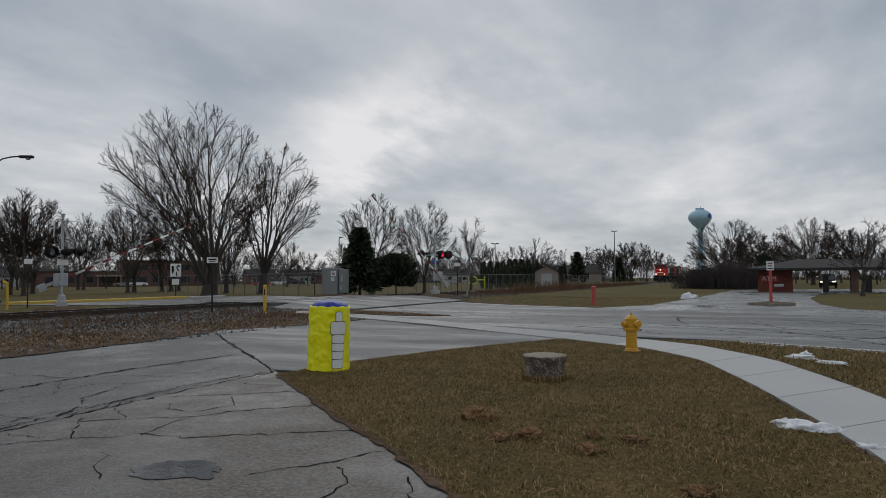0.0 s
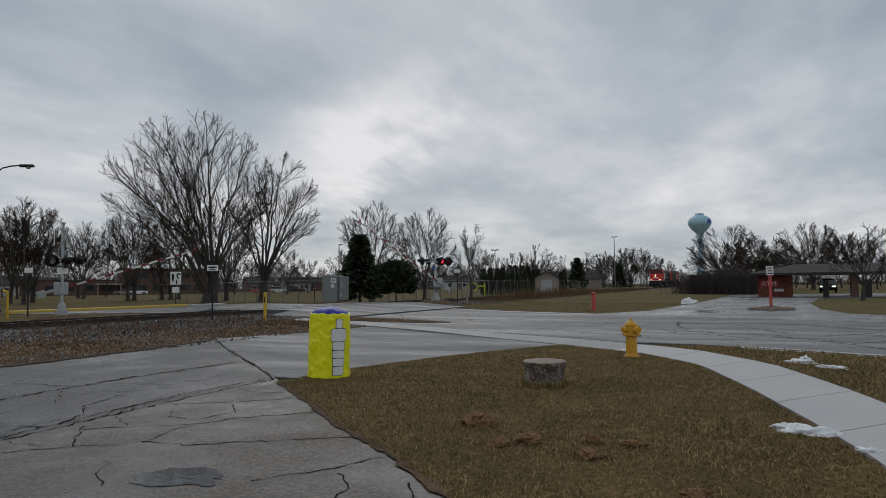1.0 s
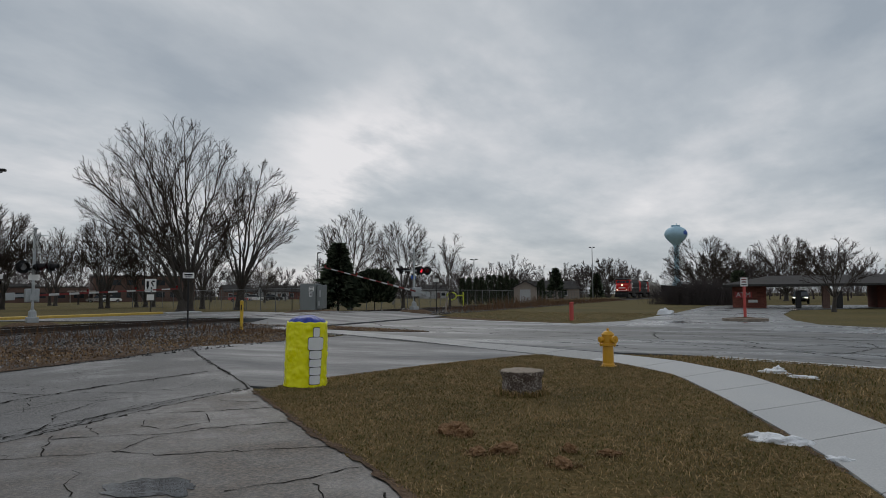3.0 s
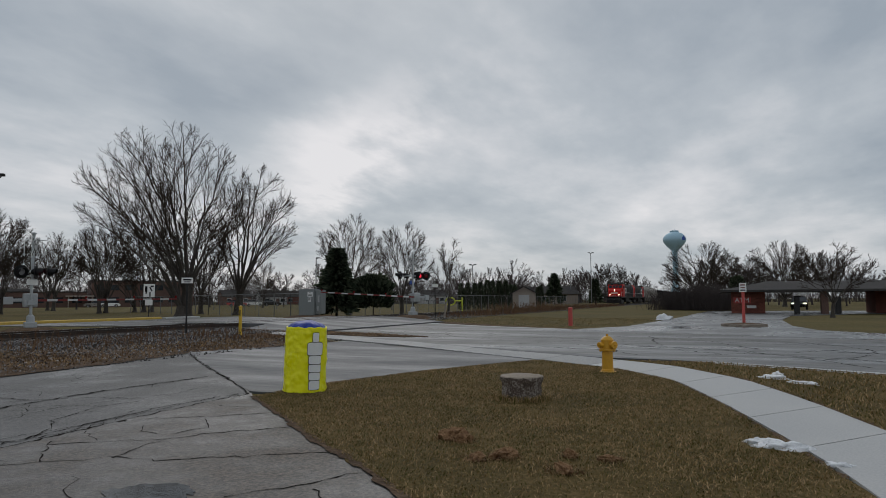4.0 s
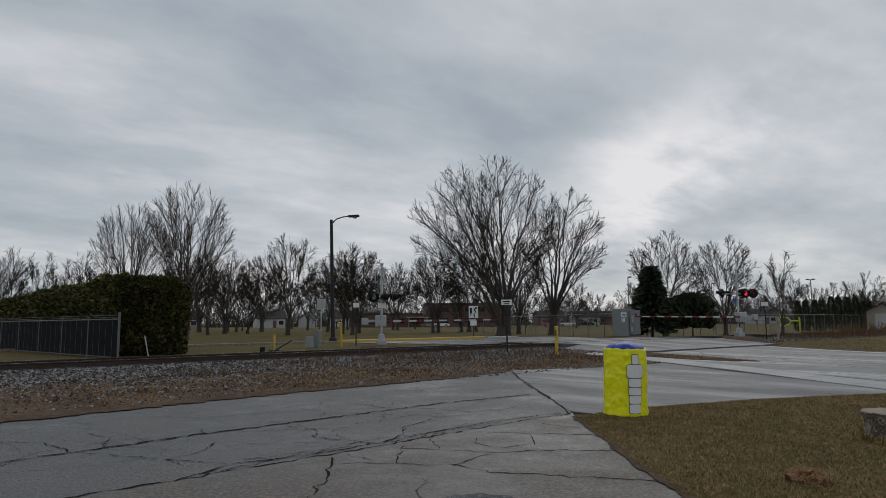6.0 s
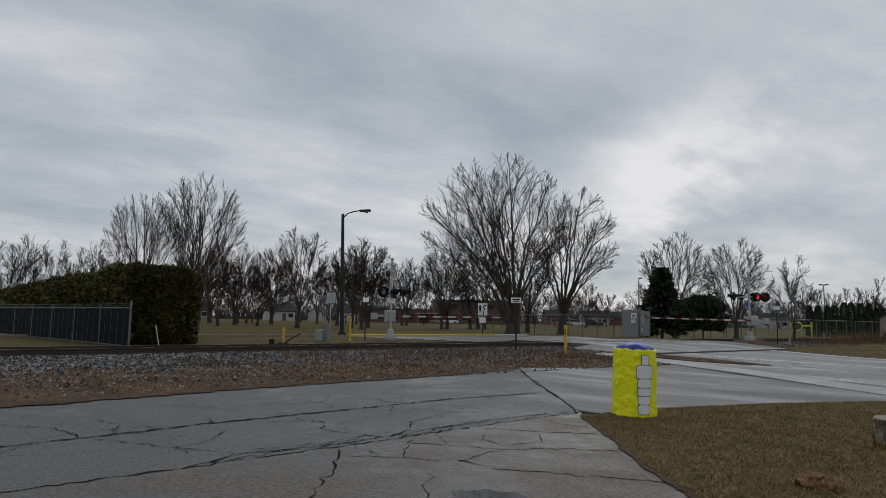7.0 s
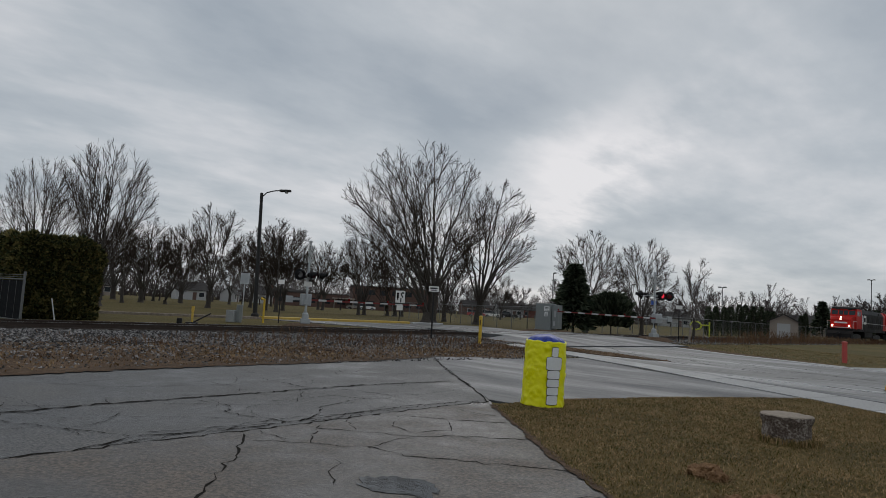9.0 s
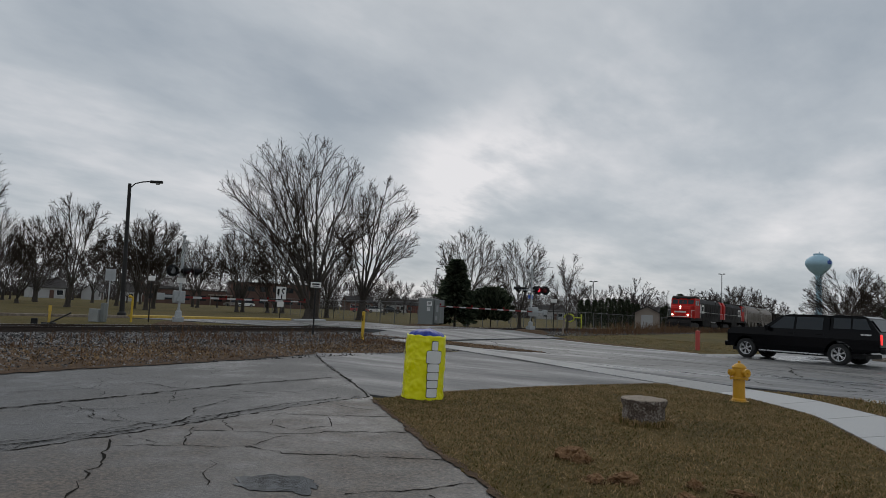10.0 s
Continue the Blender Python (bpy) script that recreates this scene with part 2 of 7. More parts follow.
M["stripe_red"] = paint("stripe_red", (0.17, 0.030, 0.028), 0.55, var=0.25, spec=0.25)
M["hopper"] = rough_mat("hopper_grey", ((0.10, 0.075, 0.055), (0.24, 0.215, 0.19), (0.36, 0.34, 0.32)), 0.5, 4, (0.55, 0.75), 0.1, spec=0.2)
M["boxcar"] = rough_mat("dark_freight_car", ((0.010, 0.009, 0.009), (0.022, 0.018, 0.016), (0.042, 0.033, 0.028)), 0.5, 4, (0.55, 0.75), 0.1, spec=0.12)
M["tower_blue"] = paint("tower_blue", (0.36, 0.55, 0.66), 0.5, var=0.06, scale=0.1)
M["brick"] = rough_mat("brick_red", ((0.13, 0.045, 0.033), (0.20, 0.066, 0.046), (0.28, 0.105, 0.075)), 0.8, 9, (0.85, 1), 0.3, rand=0.2)
M["brick_brown"] = rough_mat("brick_brown", ((0.085, 0.050, 0.040), (0.125, 0.075, 0.060), (0.17, 0.105, 0.085)), 0.6, 9, (0.85, 1), 0.2, rand=0.1)
M["roof"] = rough_mat("shingle_grey", ((0.030, 0.028, 0.027), (0.054, 0.050, 0.048), (0.085, 0.080, 0.076)), 0.5, 9, (0.85, 1), 0.5, spec=0.2)
M["siding_white"] = paint("white_siding", (0.42, 0.42, 0.42), 0.6, var=0.06, scale=0.8)
M["siding_tan"] = paint("tan_siding", (0.30, 0.25, 0.21), 0.65, var=0.08, scale=0.8)
M["slat"] = paint("dark_green_slat", (0.013, 0.014, 0.016), 0.8, var=0.3, spec=0.06)
M["mesh_grey"] = paint("chain_link_wire", (0.14, 0.145, 0.145), 0.5, 0.3, var=0.1)
M["glass"] = glass("dark_glass")
M["truck"] = paint("black_car_paint", (0.003, 0.003, 0.004), 0.16, 0.0, var=0.1, spec=0.14)
M["tyre"] = paint("tyre_rubber", (0.018, 0.018, 0.018), 0.85, var=0.2)
M["chrome"] = rough_mat("alloy", ((0.55, 0.55, 0.56), (0.68, 0.68, 0.69)), 4, 20, (0.22, 0.32), 0.0, metal=0.85)
M["tail_red"] = glow("tail_lamp", (0.9, 0.03, 0.03), 1.2)
M["red_light"] = glow("red_signal_lamp", (0.75, 0.03, 0.06), 0.8)
M["red_dark"] = paint("red_lens", (0.18, 0.010, 0.012), 0.2)
M["head_light"] = glow("head_lamp", (1.0, 0.82, 0.62), 6.0)
M["head_soft"] = glow("head_lamp_soft", (1.0, 0.95, 0.85), 3.0)
M["lens_grey"] = paint("lamp_glass", (0.35, 0.36, 0.37), 0.2)
M["clod"] = rough_mat("dead_turf", ((0.075, 0.040, 0.022), (0.220, 0.125, 0.065), (0.400, 0.250, 0.140)), 8, 40, (0.9, 1), 0.9, bump_scale=40, spec=0.1, dist=0.03)
M["arm_white"] = paint("weathered_white", (0.50, 0.50, 0.49), 0.5, var=0.2)
M["straw"] = rough_mat("dead_straw", ((0.078, 0.044, 0.022), (0.190, 0.115, 0.055), (0.370, 0.245, 0.128)), 0.9, 5, (0.75, 0.95), 0, spec=0.15, island=0.4)
M["lime"] = paint("yellow_green", (0.50, 0.55, 0.03), 0.5)


# ---- mesh helpers ----
from mathutils.geometry import tessellate_polygon


def part(name, bm, material, parent=None, label="", smooth=False):
    me = bpy.data.meshes.new(name)
    bm.normal_update()
    bm.to_mesh(me)
    bm.free()
    ob = new(name, me)
    for mt in (material if isinstance(material, (list, tuple)) else [material]):
        me.materials.append(M[mt])
    if smooth:
        for p in me.polygons:
            p.use_smooth = True
    if parent:
        ob.parent = parent
    return tagged(ob, label)


def fast_part(name, verts, faces, material, parent=None, label="", smooth=False):
    me = bpy.data.meshes.new(name)
    me.from_pydata(verts, [], faces)
    me.update()
    ob = new(name, me)
    me.materials.append(M[material])
    if smooth:
        me.polygons.foreach_set("use_smooth", [True] * len(me.polygons))
    if parent:
        ob.parent = parent
    return tagged(ob, label)


def empty(name, m=None, label="", category="", group="", kind=""):
    ob = new(name)
    ob.empty_display_size = 0.2
    if m is not None:
        ob.matrix_basis = m
    return tagged(ob, label, category, group, kind)


def B():
    return bmesh.new()


def box(bm, c, s, rz=0.0, bevel=0.0, ry=0.0, rx=0.0, mi=0):
    m = Matrix.Translation(c) @ Euler((radians(rx), radians(ry), radians(rz))).to_matrix().to_4x4() @ Matrix.Diagonal((*s, 1))
    r = bmesh.ops.create_cube(bm, size=1, matrix=m)
    fs = {f for v in r["verts"] for f in v.link_faces}
    for f in fs:
        f.material_index = mi
    if bevel:
        es = list({e for v in r["verts"] for e in v.link_edges})
        bmesh.ops.bevel(bm, geom=es, offset=bevel, segments=2, affect="EDGES", profile=0.6)
    return bm


def rod(bm, a, b, r, r2=None, seg=10, caps=True):
    a, b = Vector(a), Vector(b)
    d = b - a
    m = Matrix.Translation((a + b) / 2) @ d.to_track_quat("Z", "Y").to_matrix().to_4x4()
    bmesh.ops.create_cone(bm, cap_ends=caps, segments=seg, radius1=r, radius2=r if r2 is None else r2, depth=d.length, matrix=m)
    return bm


def lathe(bm, prof, seg=24, m=None):
    m = m or Matrix.Identity(4)
    rings = []
    for r, z in prof:
        if r < 1e-5:
            rings.append([bm.verts.new(m @ Vector((0, 0, z)))])
        else:
            rings.append([bm.verts.new(m @ Vector((r * math.cos(2 * math.pi * k / seg), r * math.sin(2 * math.pi * k / seg), z))) for k in range(seg)])
    for a, b in zip(rings, rings[1:]):
        for k in range(seg):
            k2 = (k + 1) % seg
            if len(a) == 1 and len(b) > 1:
                bm.faces.new((a[0], b[k], b[k2]))
            elif len(b) == 1 and len(a) > 1:
                bm.faces.new((a[k], a[k2], b[0]))
            elif len(a) > 1:
                bm.faces.new((a[k], a[k2], b[k2], b[k]))
    bmesh.ops.recalc_face_normals(bm, faces=bm.faces)
    return bm


def prism(bm, poly, y0, y1, axis="y"):
    """Extrudes a side profile of (a, z) pairs across y (or x)."""
    def P(a, z, k):
        return (a, k, z) if axis == "y" else (k, a, z)
    va = [bm.verts.new(P(a, z, y0)) for a, z in poly]
    vb = [bm.verts.new(P(a, z, y1)) for a, z in poly]
    bm.faces.new(va)
    bm.faces.new(vb[::-1])
    n = len(poly)
    for k in range(n):
        bm.faces.new((va[k], va[(k + 1) % n], vb[(k + 1) % n], vb[k]))
    bmesh.ops.recalc_face_normals(bm, faces=bm.faces)
    return bm


def smooth01(t):
    t = min(1.0, max(0.0, t))
    return t * t * (3 - 2 * t)


def g(x):
    """Height of the ground: level by the driveway, rising gently to the railway."""
    return 0.12 * smooth01((-9.5 - x) / 9.5)


def sheet(name, poly, lift, material, parent=None, label="", skirt=0.0, rough_edge=0.0, seed=1):
    """A surface over the plan polygon, that follows the ground."""
    rng = random.Random(seed)
    pts = []
    n = len(poly)
    for k in range(n):
        a, b = Vector(poly[k]), Vector(poly[(k + 1) % n])
        L = (b - a).length
        st = max(1, int(L / 0.35)) if rough_edge and L < 60 else 1
        nrm = Vector((-(b - a).y, (b - a).x)).normalized()
        for i in range(st):
            p = a + (b - a) * i / st
            if rough_edge and i:
                p = p + nrm * (rng.uniform(-1, 1) * rough_edge)
            pts.append(p)
    bm = B()
    bv = [bm.verts.new((p.x, p.y, 0)) for p in pts]
    for tri in tessellate_polygon([[Vector((p.x, p.y, 0)) for p in pts]]):
        bm.faces.new([bv[i] for i in tri])
    x0, x1 = min(p.x for p in pts), max(p.x for p in pts)
    for i in range(0, 13):
        px = -9 - i
        if x0 < px < x1:
            bmesh.ops.bisect_plane(bm, geom=bm.verts[:] + bm.edges[:] + bm.faces[:], plane_co=(px, 0, 0), plane_no=(1, 0, 0))
    for v in bm.verts:
        v.co.z = g(v.co.x) + lift
    bmesh.ops.recalc_face_normals(bm, faces=bm.faces)
    if sum(f.normal.z * f.calc_area() for f in bm.faces) < 0:
        bmesh.ops.reverse_faces(bm, faces=bm.faces[:])
    if skirt:
        es = [e for e in bm.edges if e.is_boundary]
        r = bmesh.ops.extrude_edge_only(bm, edges=es)
        for v in r["geom"]:
            if isinstance(v, bmesh.types.BMVert):
                v.co.z -= skirt
    return part(name, bm, material, parent, label)


# ---- ground and paved surfaces ----
def XT(y):
    """Middle of the railway track."""
    return -20.9 - 0.009 * y


def near_edge(x):
    return 16.25 - 0.43 * x


def far_edge(x):
    return 28.4 - 0.43 * x


def make_ground():
    xs = [-3000, -800, -300, -120, -60, -40, -30, -24] + [-20 + i for i in range(12)] + [-7, -3, 0, 4, 8, 15, 40, 120, 400, 1200, 3000]
    ys = [-3000, -600, -150, -60, -30, -15, -5, 0, 5, 10, 15, 20, 25, 30, 40, 60, 90, 140, 250, 600, 1500, 4000]
    vs = [(x, y, g(x) - 0.03) for y in ys for x in xs]
    w = len(xs)
    fs = [(j * w + i, j * w + i + 1, (j + 1) * w + i + 1, (j + 1) * w + i) for j in range(len(ys) - 1) for i in range(w - 1)]
    ob = fast_part("ground", vs, fs, "lawn_far")
    tagged(ob, "flat winter ground of brown-green grass", "ground", kind="structure")


make_ground()

LAWN_EDGE = [(6.0, -0.6), (3.0, 1.2), (1.0, 2.9), (-0.48, 4.18), (-1.32, 4.94), (-2.5, 5.84), (-3.63, 6.81), (-5.0, 7.95)]
APRON_EDGE = [(-4.95, 8.45), (-4.85, 9.65), (-4.12, 12.1), (-3.35, 13.8), (-2.75, 15.0)]
WALK_NEAR = [(4.2, -12), (3.1, 0.0), (2.6, 4.0), (2.25, 6.18), (2.07, 6.89), (1.86, 7.7), (1.28, 9.76), (0.47, 12.19), (-0.69, 13.72), (-2.6, 15.05), (-5.0, 16.5), (-8.0, 18.5), (-11.5, 20.3), (-15.6, 21.6)]
WALK_FAR = [(5.5, -12), (4.4, 0.0), (3.85, 4.0), (3.4, 6.3), (3.2, 7.1), (2.95, 8.0), (2.35, 10.3), (1.55, 12.7), (0.2, 14.75), (-1.9, 16.3), (-5.5, 18.15), (-8.5, 20.1), (-12.0, 21.8), (-16.3, 22.9)]

lot = sheet("driveway", [(-12.1, 13.8), (-11.5, 11), (-11.25, 8), (-10.95, 5), (-10.4, 2), (-9.8, -6), (-9.0, -30), (30, -30), (30, -14)] + LAWN_EDGE + [(-5.45, 8.4)], 0.004, "asphalt", skirt=0.08, rough_edge=0.03)
tagged(lot, "cracked grey old asphalt driveway with a damp patch", "driveway", kind="structure")
slab_half = sheet("driveway", [(-5.32, 8.3), (-5.2, 6.4), (-5.0, 4.6), (-4.9, 3.0), (-4.8, 1.5), (-4.7, -2.5), (-4.4, -12), (26, -12)] + LAWN_EDGE, 0.009, "slab_tan", skirt=0.02, rough_edge=0.012, seed=4)
tagged(slab_half, "smooth worn tan-grey paved strip with long open joints", "driveway", kind="structure")
apron = sheet("driveway", [(-12.12, 13.82), (-5.46, 8.42)] + APRON_EDGE + [(-2.5, 15.03), (-5.0, 16.52), (-8.0, 18.12), (-10.9, 19.9), (-11.27, 16.7)], 0.006, "asphalt_dark", skirt=0.08, rough_edge=0.03, seed=3)
tagged(apron, "smooth damp dark asphalt driveway apron by the road", "driveway", kind="structure")
road = sheet("road", [(90, near_edge(90)), (90, far_edge(90)), (-24, far_edge(-24)), (-36.6, 44.2), (-37.3, 40.0), (-37.0, 36.0), (-36.6, 30.0), (-36.9, 22.8), (-24, near_edge(-24))], 0.008, "road", skirt=0.06)
tagged(road, "wide worn wet grey asphalt road with patches", "road", kind="structure")
flare = sheet("road", [(-9.4, 20.0), (-5.4, 18.3), (-1.5, 16.3), (0.2, 16.15), (-5.0, 18.4), (-9.0, 20.15)], 0.009, "asphalt_dark", skirt=0.04)
tagged(flare, "damp asphalt driveway mouth beside the road", "road", kind="structure")
bank_lot = sheet("parking_lot", [(-5.6, 30.9), (-3.7, 35), (-2.6, 50), (-1.5, 80), (45, 95), (45, 71), (12, 69), (5.4, 60), (4.1, 48), (4.0, 38), (4.7, 33), (8.0, 29.2), (9.0, 24.6), (-5.6, 30.85)], 0.012, "wet_lot", skirt=0.04)
tagged(bank_lot, "patched wet asphalt forecourt of a drive-through bank", "parking lot", kind="structure")


def make_walk():
    walk_top = empty("pavement", None, "pale concrete pavement of jointed slabs curving along the lawn", "pavement", kind="structure")

    def at(line, t):
        d = [0.0]
        for a, b in zip(line, line[1:]):
            d.append(d[-1] + math.dist(a, b))
        t *= d[-1]
        for k in range(len(line) - 1):
            if t <= d[k + 1] or k == len(line) - 2:
                f = (t - d[k]) / (d[k + 1] - d[k])
                return (line[k][0] + f * (line[k + 1][0] - line[k][0]), line[k][1] + f * (line[k + 1][1] - line[k][1]))
    n = 27
    for k in range(n):
        bm = B()
        t0, t1 = (k + 0.007) / n, (k + 0.993) / n
        ring = [at(WALK_NEAR, t0), at(WALK_NEAR, (t0 + t1) / 2), at(WALK_NEAR, t1), at(WALK_FAR, t1), at(WALK_FAR, (t0 + t1) / 2), at(WALK_FAR, t0)]
        f = bm.faces.new([bm.verts.new((x, y, g(x) + 0.022)) for x, y in ring])
        if f.normal.z < 0:
            f.normal_flip()
        r = bmesh.ops.extrude_face_region(bm, geom=[f])
        for v in r["geom"]:
            if isinstance(v, bmesh.types.BMVert):
                v.co.z -= 0.1
        bmesh.ops.recalc_face_normals(bm, faces=bm.faces)
        part("slab", bm, "slab_worn" if k >= 17 else "concrete", walk_top)
    bed = sheet("joint_bed", WALK_NEAR + WALK_FAR[::-1], 0.012, "crack", walk_top)


make_walk()


def gutter(x0, x1, line, off, w, label):
    bm = B()
    n = int(abs(x1 - x0) / 1.5)
    for k in range(n):
        xa, xb = x0 + (x1 - x0) * k / n, x0 + (x1 - x0) * (k + 1) / n
        q = [(xa, line(xa) + off), (xb, line(xb) + off), (xb, line(xb) + off + w), (xa, line(xa) + off + w)]
        vs = [bm.verts.new((x, y, g(x) + 0.016)) for x, y in q] + [bm.verts.new((x, y, g(x) - 0.08)) for x, y in q]
        for f in ((0, 1, 2, 3), (7, 6, 5, 4), (0, 4, 5, 1), (2, 6, 7, 3)):
            bm.faces.new([vs[i] for i in f])
    bmesh.ops.recalc_face_normals(bm, faces=bm.faces)
    tagged(part("gutter", bm, "concrete", None), label, "gutter", kind="structure")


gutter(9.0, 60, far_edge, -0.25, 0.5, "pale concrete gutter at the road edge")
gutter(-5.6, -19, far_edge, -0.25, 0.5, "pale concrete gutter at the road edge")
gutter(1.0, 60, near_edge, -0.35, 0.5, "pale concrete gutter at the road edge")
gutter(-9.0, -18.5, near_edge, -0.35, 0.5, "pale concrete gutter at the road edge")


def kerb(line, mat, w, h, label):
    bm = B()
    prev = None
    for k, (x, y) in enumerate(line):
        a, b = line[max(0, k - 1)], line[min(len(line) - 1, k + 1)]
        d = Vector((b[0] - a[0], b[1] - a[1])).normalized()
        nx, ny = -d.y * w / 2, d.x * w / 2
        z = g(x)
        ring = [bm.verts.new(p) for p in ((x - nx, y - ny, z - 0.1), (x - nx, y - ny, z + h * 0.8), (x - nx * 0.7, y - ny * 0.7, z + h), (x + nx * 0.7, y + ny * 0.7, z + h), (x + nx, y + ny, z + h * 0.8), (x + nx, y + ny, z - 0.1))]
        if prev:
            for i in range(5):
                bm.faces.new((prev[i], prev[i + 1], ring[i + 1], ring[i]))
        else:
            bm.faces.new(ring)
        prev = ring
    bm.faces.new(prev[::-1])
    bmesh.ops.recalc_face_normals(bm, faces=bm.faces)
    tagged(part("kerb", bm, mat, None), label, "kerb", kind="structure")


kerb([(-39.5, -10), (-38.2, 5), (-37.3, 17.6), (-36.9, 22.9)], "concrete_old", 0.28, 0.12, "weathered concrete kerb beyond the railway crossing")
kerb([(-36.9, 23.0), (-36.6, 30), (-37.0, 36.0)], "kerb_yellow", 0.6, 0.17, "worn yellow-painted kerb beyond the railway crossing")
kerb([(-37.0, 36.2), (-37.2, 38.0), (-37.4, 40.0)], "concrete", 0.9, 0.12, "pale concrete median nose at the crossing road")


def strip(line, w, lift, rng, jag=0.0):
    """Ribbon of quads along a broken line, for cracks."""
    vs, fs = [], []
    pts = []
    for a, b in zip(line, line[1:]):
        L = math.dist(a, b)
        n = max(1, int(L / 0.10))
        for i in range(n):
            t = i / n
            pts.append((a[0] + (b[0] - a[0]) * t + rng.gauss(0, jag), a[1] + (b[1] - a[1]) * t + rng.gauss(0, jag)))
    pts.append(line[-1])
    for k, (x, y) in enumerate(pts):
        a, b = pts[max(0, k - 1)], pts[min(len(pts) - 1, k + 1)]
        d = Vector((b[0] - a[0], b[1] - a[1]))
        d = d.normalized() if d.length > 0 else Vector((1, 0))
        ww = w * rng.uniform(0.12, 1.5) / 2
        vs += [(x - d.y * ww, y + d.x * ww, g(x) + lift), (x + d.y * ww, y - d.x * ww, g(x) + lift)]
        if k:
            i = 2 * k
            fs.append((i - 2, i - 1, i + 1, i))
    return vs, fs


def make_cracks():
    rng = random.Random(11)
    vs, fs = [], []
    def put(line, w, jag):
        v, f = strip(line, w, 0.0125, rng, jag)
        o = len(vs)
        vs.extend(v)
        fs.extend(tuple(i + o for i in q) for q in f)
    def crack(w, *line):
        put(line, w * 0.8, 0.022)

    # long open joints along the drive
    crack(0.062, (-6.6, -2.0), (-6.9, 1.4), (-7.2, 3.2), (-7.4, 5.6), (-7.6, 7.4), (-7.5, 9.7))
    crack(0.045, (-4.7, -2.5), (-4.8, 1.5), (-4.9, 3.0), (-5.0, 4.6), (-5.2, 6.4), (-5.3, 8.2))
    crack(0.035, (-4.85, 2.2), (-5.2, 2.9), (-5.05, 3.7), (-5.25, 5.0), (-5.5, 6.8), (-5.4, 8.1))
    crack(0.022, (-4.95, 2.6), (-5.1, 3.3), (-5.2, 4.1), (-5.1, 5.0), (-5.3, 6.0), (-5.45, 7.4))
    crack(0.018, (-5.3, 3.0), (-5.25, 3.8), (-5.4, 4.8), (-5.3, 5.6), (-5.6, 6.4))
    crack(0.055, (-11.84, 13.6), (-8.63, 10.91), (-6.67, 9.37), (-5.3, 8.2))
    # cross cracks between the long joint and the lawn
    crack(0.034, (-4.8, 3.8), (-4.4, 3.5), (-4.0, 3.25), (-3.6, 2.9), (-2.9, 2.3), (-2.4, 1.2))
    crack(0.024, (-4.5, 3.7), (-3.7, 4.45), (-3.1, 4.6), (-2.4, 5.1), (-1.95, 5.4))
    crack(0.026, (-4.75, 4.6), (-3.9, 5.2), (-3.5, 5.8), (-2.95, 6.3))
    crack(0.024, (-4.95, 6.0), (-4.3, 6.5), (-3.75, 7.0))
    crack(0.018, (-4.95, 7.1), (-4.3, 7.2))
    crack(0.020, (-1.9, 3.9), (-1.7, 4.2), (-1.35, 4.85))
    crack(0.022, (-1.45, 4.35), (-1.12, 4.05), (-1.1, 3.7), (-1.3, 3.2))
    crack(0.020, (-0.82, 4.35), (-0.55, 3.9), (-0.5, 3.4))
    crack(0.010, (-3.4, 3.9), (-3.1, 3.6), (-2.8, 3.4))
    crack(0.016, (-4.9, 4.0), (-4.6, 4.0), (-4.3, 3.9))
    crack(0.016, (-4.3, 6.3), (-3.9, 5.9), (-4.0, 5.4), (-4.4, 5.4), (-4.7, 5.8))
    crack(0.016, (-3.6, 4.4), (-3.8, 4.8), (-3.8, 5.15))
    crack(0.018, (-4.8, 4.7), (-4.5, 4.4), (-4.1, 4.1))
    crack(0.014, (-4.95, 5.2), (-4.4, 4.9))
    # wandering cracks on the old half
    crack(0.020, (-8.6, 1.0), (-7.9, 1.6), (-7.0, 1.75), (-5.9, 2.4), (-5.2, 2.8))
    crack(0.018, (-5.85, 2.45), (-6.0, 2.8), (-6.5, 3.2))
    crack(0.016, (-8.3, 2.2), (-7.7, 2.3), (-7.1, 2.1))
    crack(0.020, (-7.1, 4.4), (-6.5, 4.5), (-6.0, 4.25), (-5.1, 4.6))
    crack(0.018, (-6.2, 7.0), (-6.3, 6.4), (-5.9, 5.5), (-5.5, 5.2), (-5.2, 4.8))
    crack(0.018, (-7.7, 3.4), (-7.2, 3.3), (-6.9, 4.0), (-6.4, 4.9))
    crack(0.020, (-8.9, 6.4), (-7.7, 6.5), (-7.1, 7.0), (-6.4, 7.2))
    crack(0.016, (-9.3, 3.2), (-8.6, 4.0), (-8.4, 5.6), (-8.8, 7.4))
    crack(0.016, (-6.9, 1.4), (-6.2, 0.6), (-6.3, -0.6))
    crack(0.016, (-6.6, 5.2), (-6.7, 6.4), (-6.3, 7.8), (-6.6, 9.2))
    crack(0.016, (-10.2, 9.0), (-9.2, 8.4), (-8.9, 9.6), (-8.4, 10.6))
    crack(0.014, (-6.2, 3.2), (-5.9, 3.9), (-5.6, 4.1))
    for _ in range(70):
        x, y = rng.uniform(-10.2, -5.3), rng.uniform(0.5, 11.0)
        a = rng.choice((1.6, 1.8, 0.2)) + rng.gauss(0, 0.4)
        line = [(x, y)]
        for _ in range(rng.randint(2, 5)):
            a += rng.gauss(0, 0.45)
            x, y = x + 0.35 * math.cos(a), y + 0.35 * math.sin(a)
            line.append((x, y))
        if all(yy < 7.9 - (xx + 5.2) * 0.80 and -10.4 < xx < -5.1 for xx, yy in line):
            put(line, 0.007, 0.02)
    ob = fast_part("cracks", vs, fs, "crack", lot, "dark dirt-filled cracks in the asphalt")
    tagged(ob, kind="stuff")
    vs2, fs2 = [], []
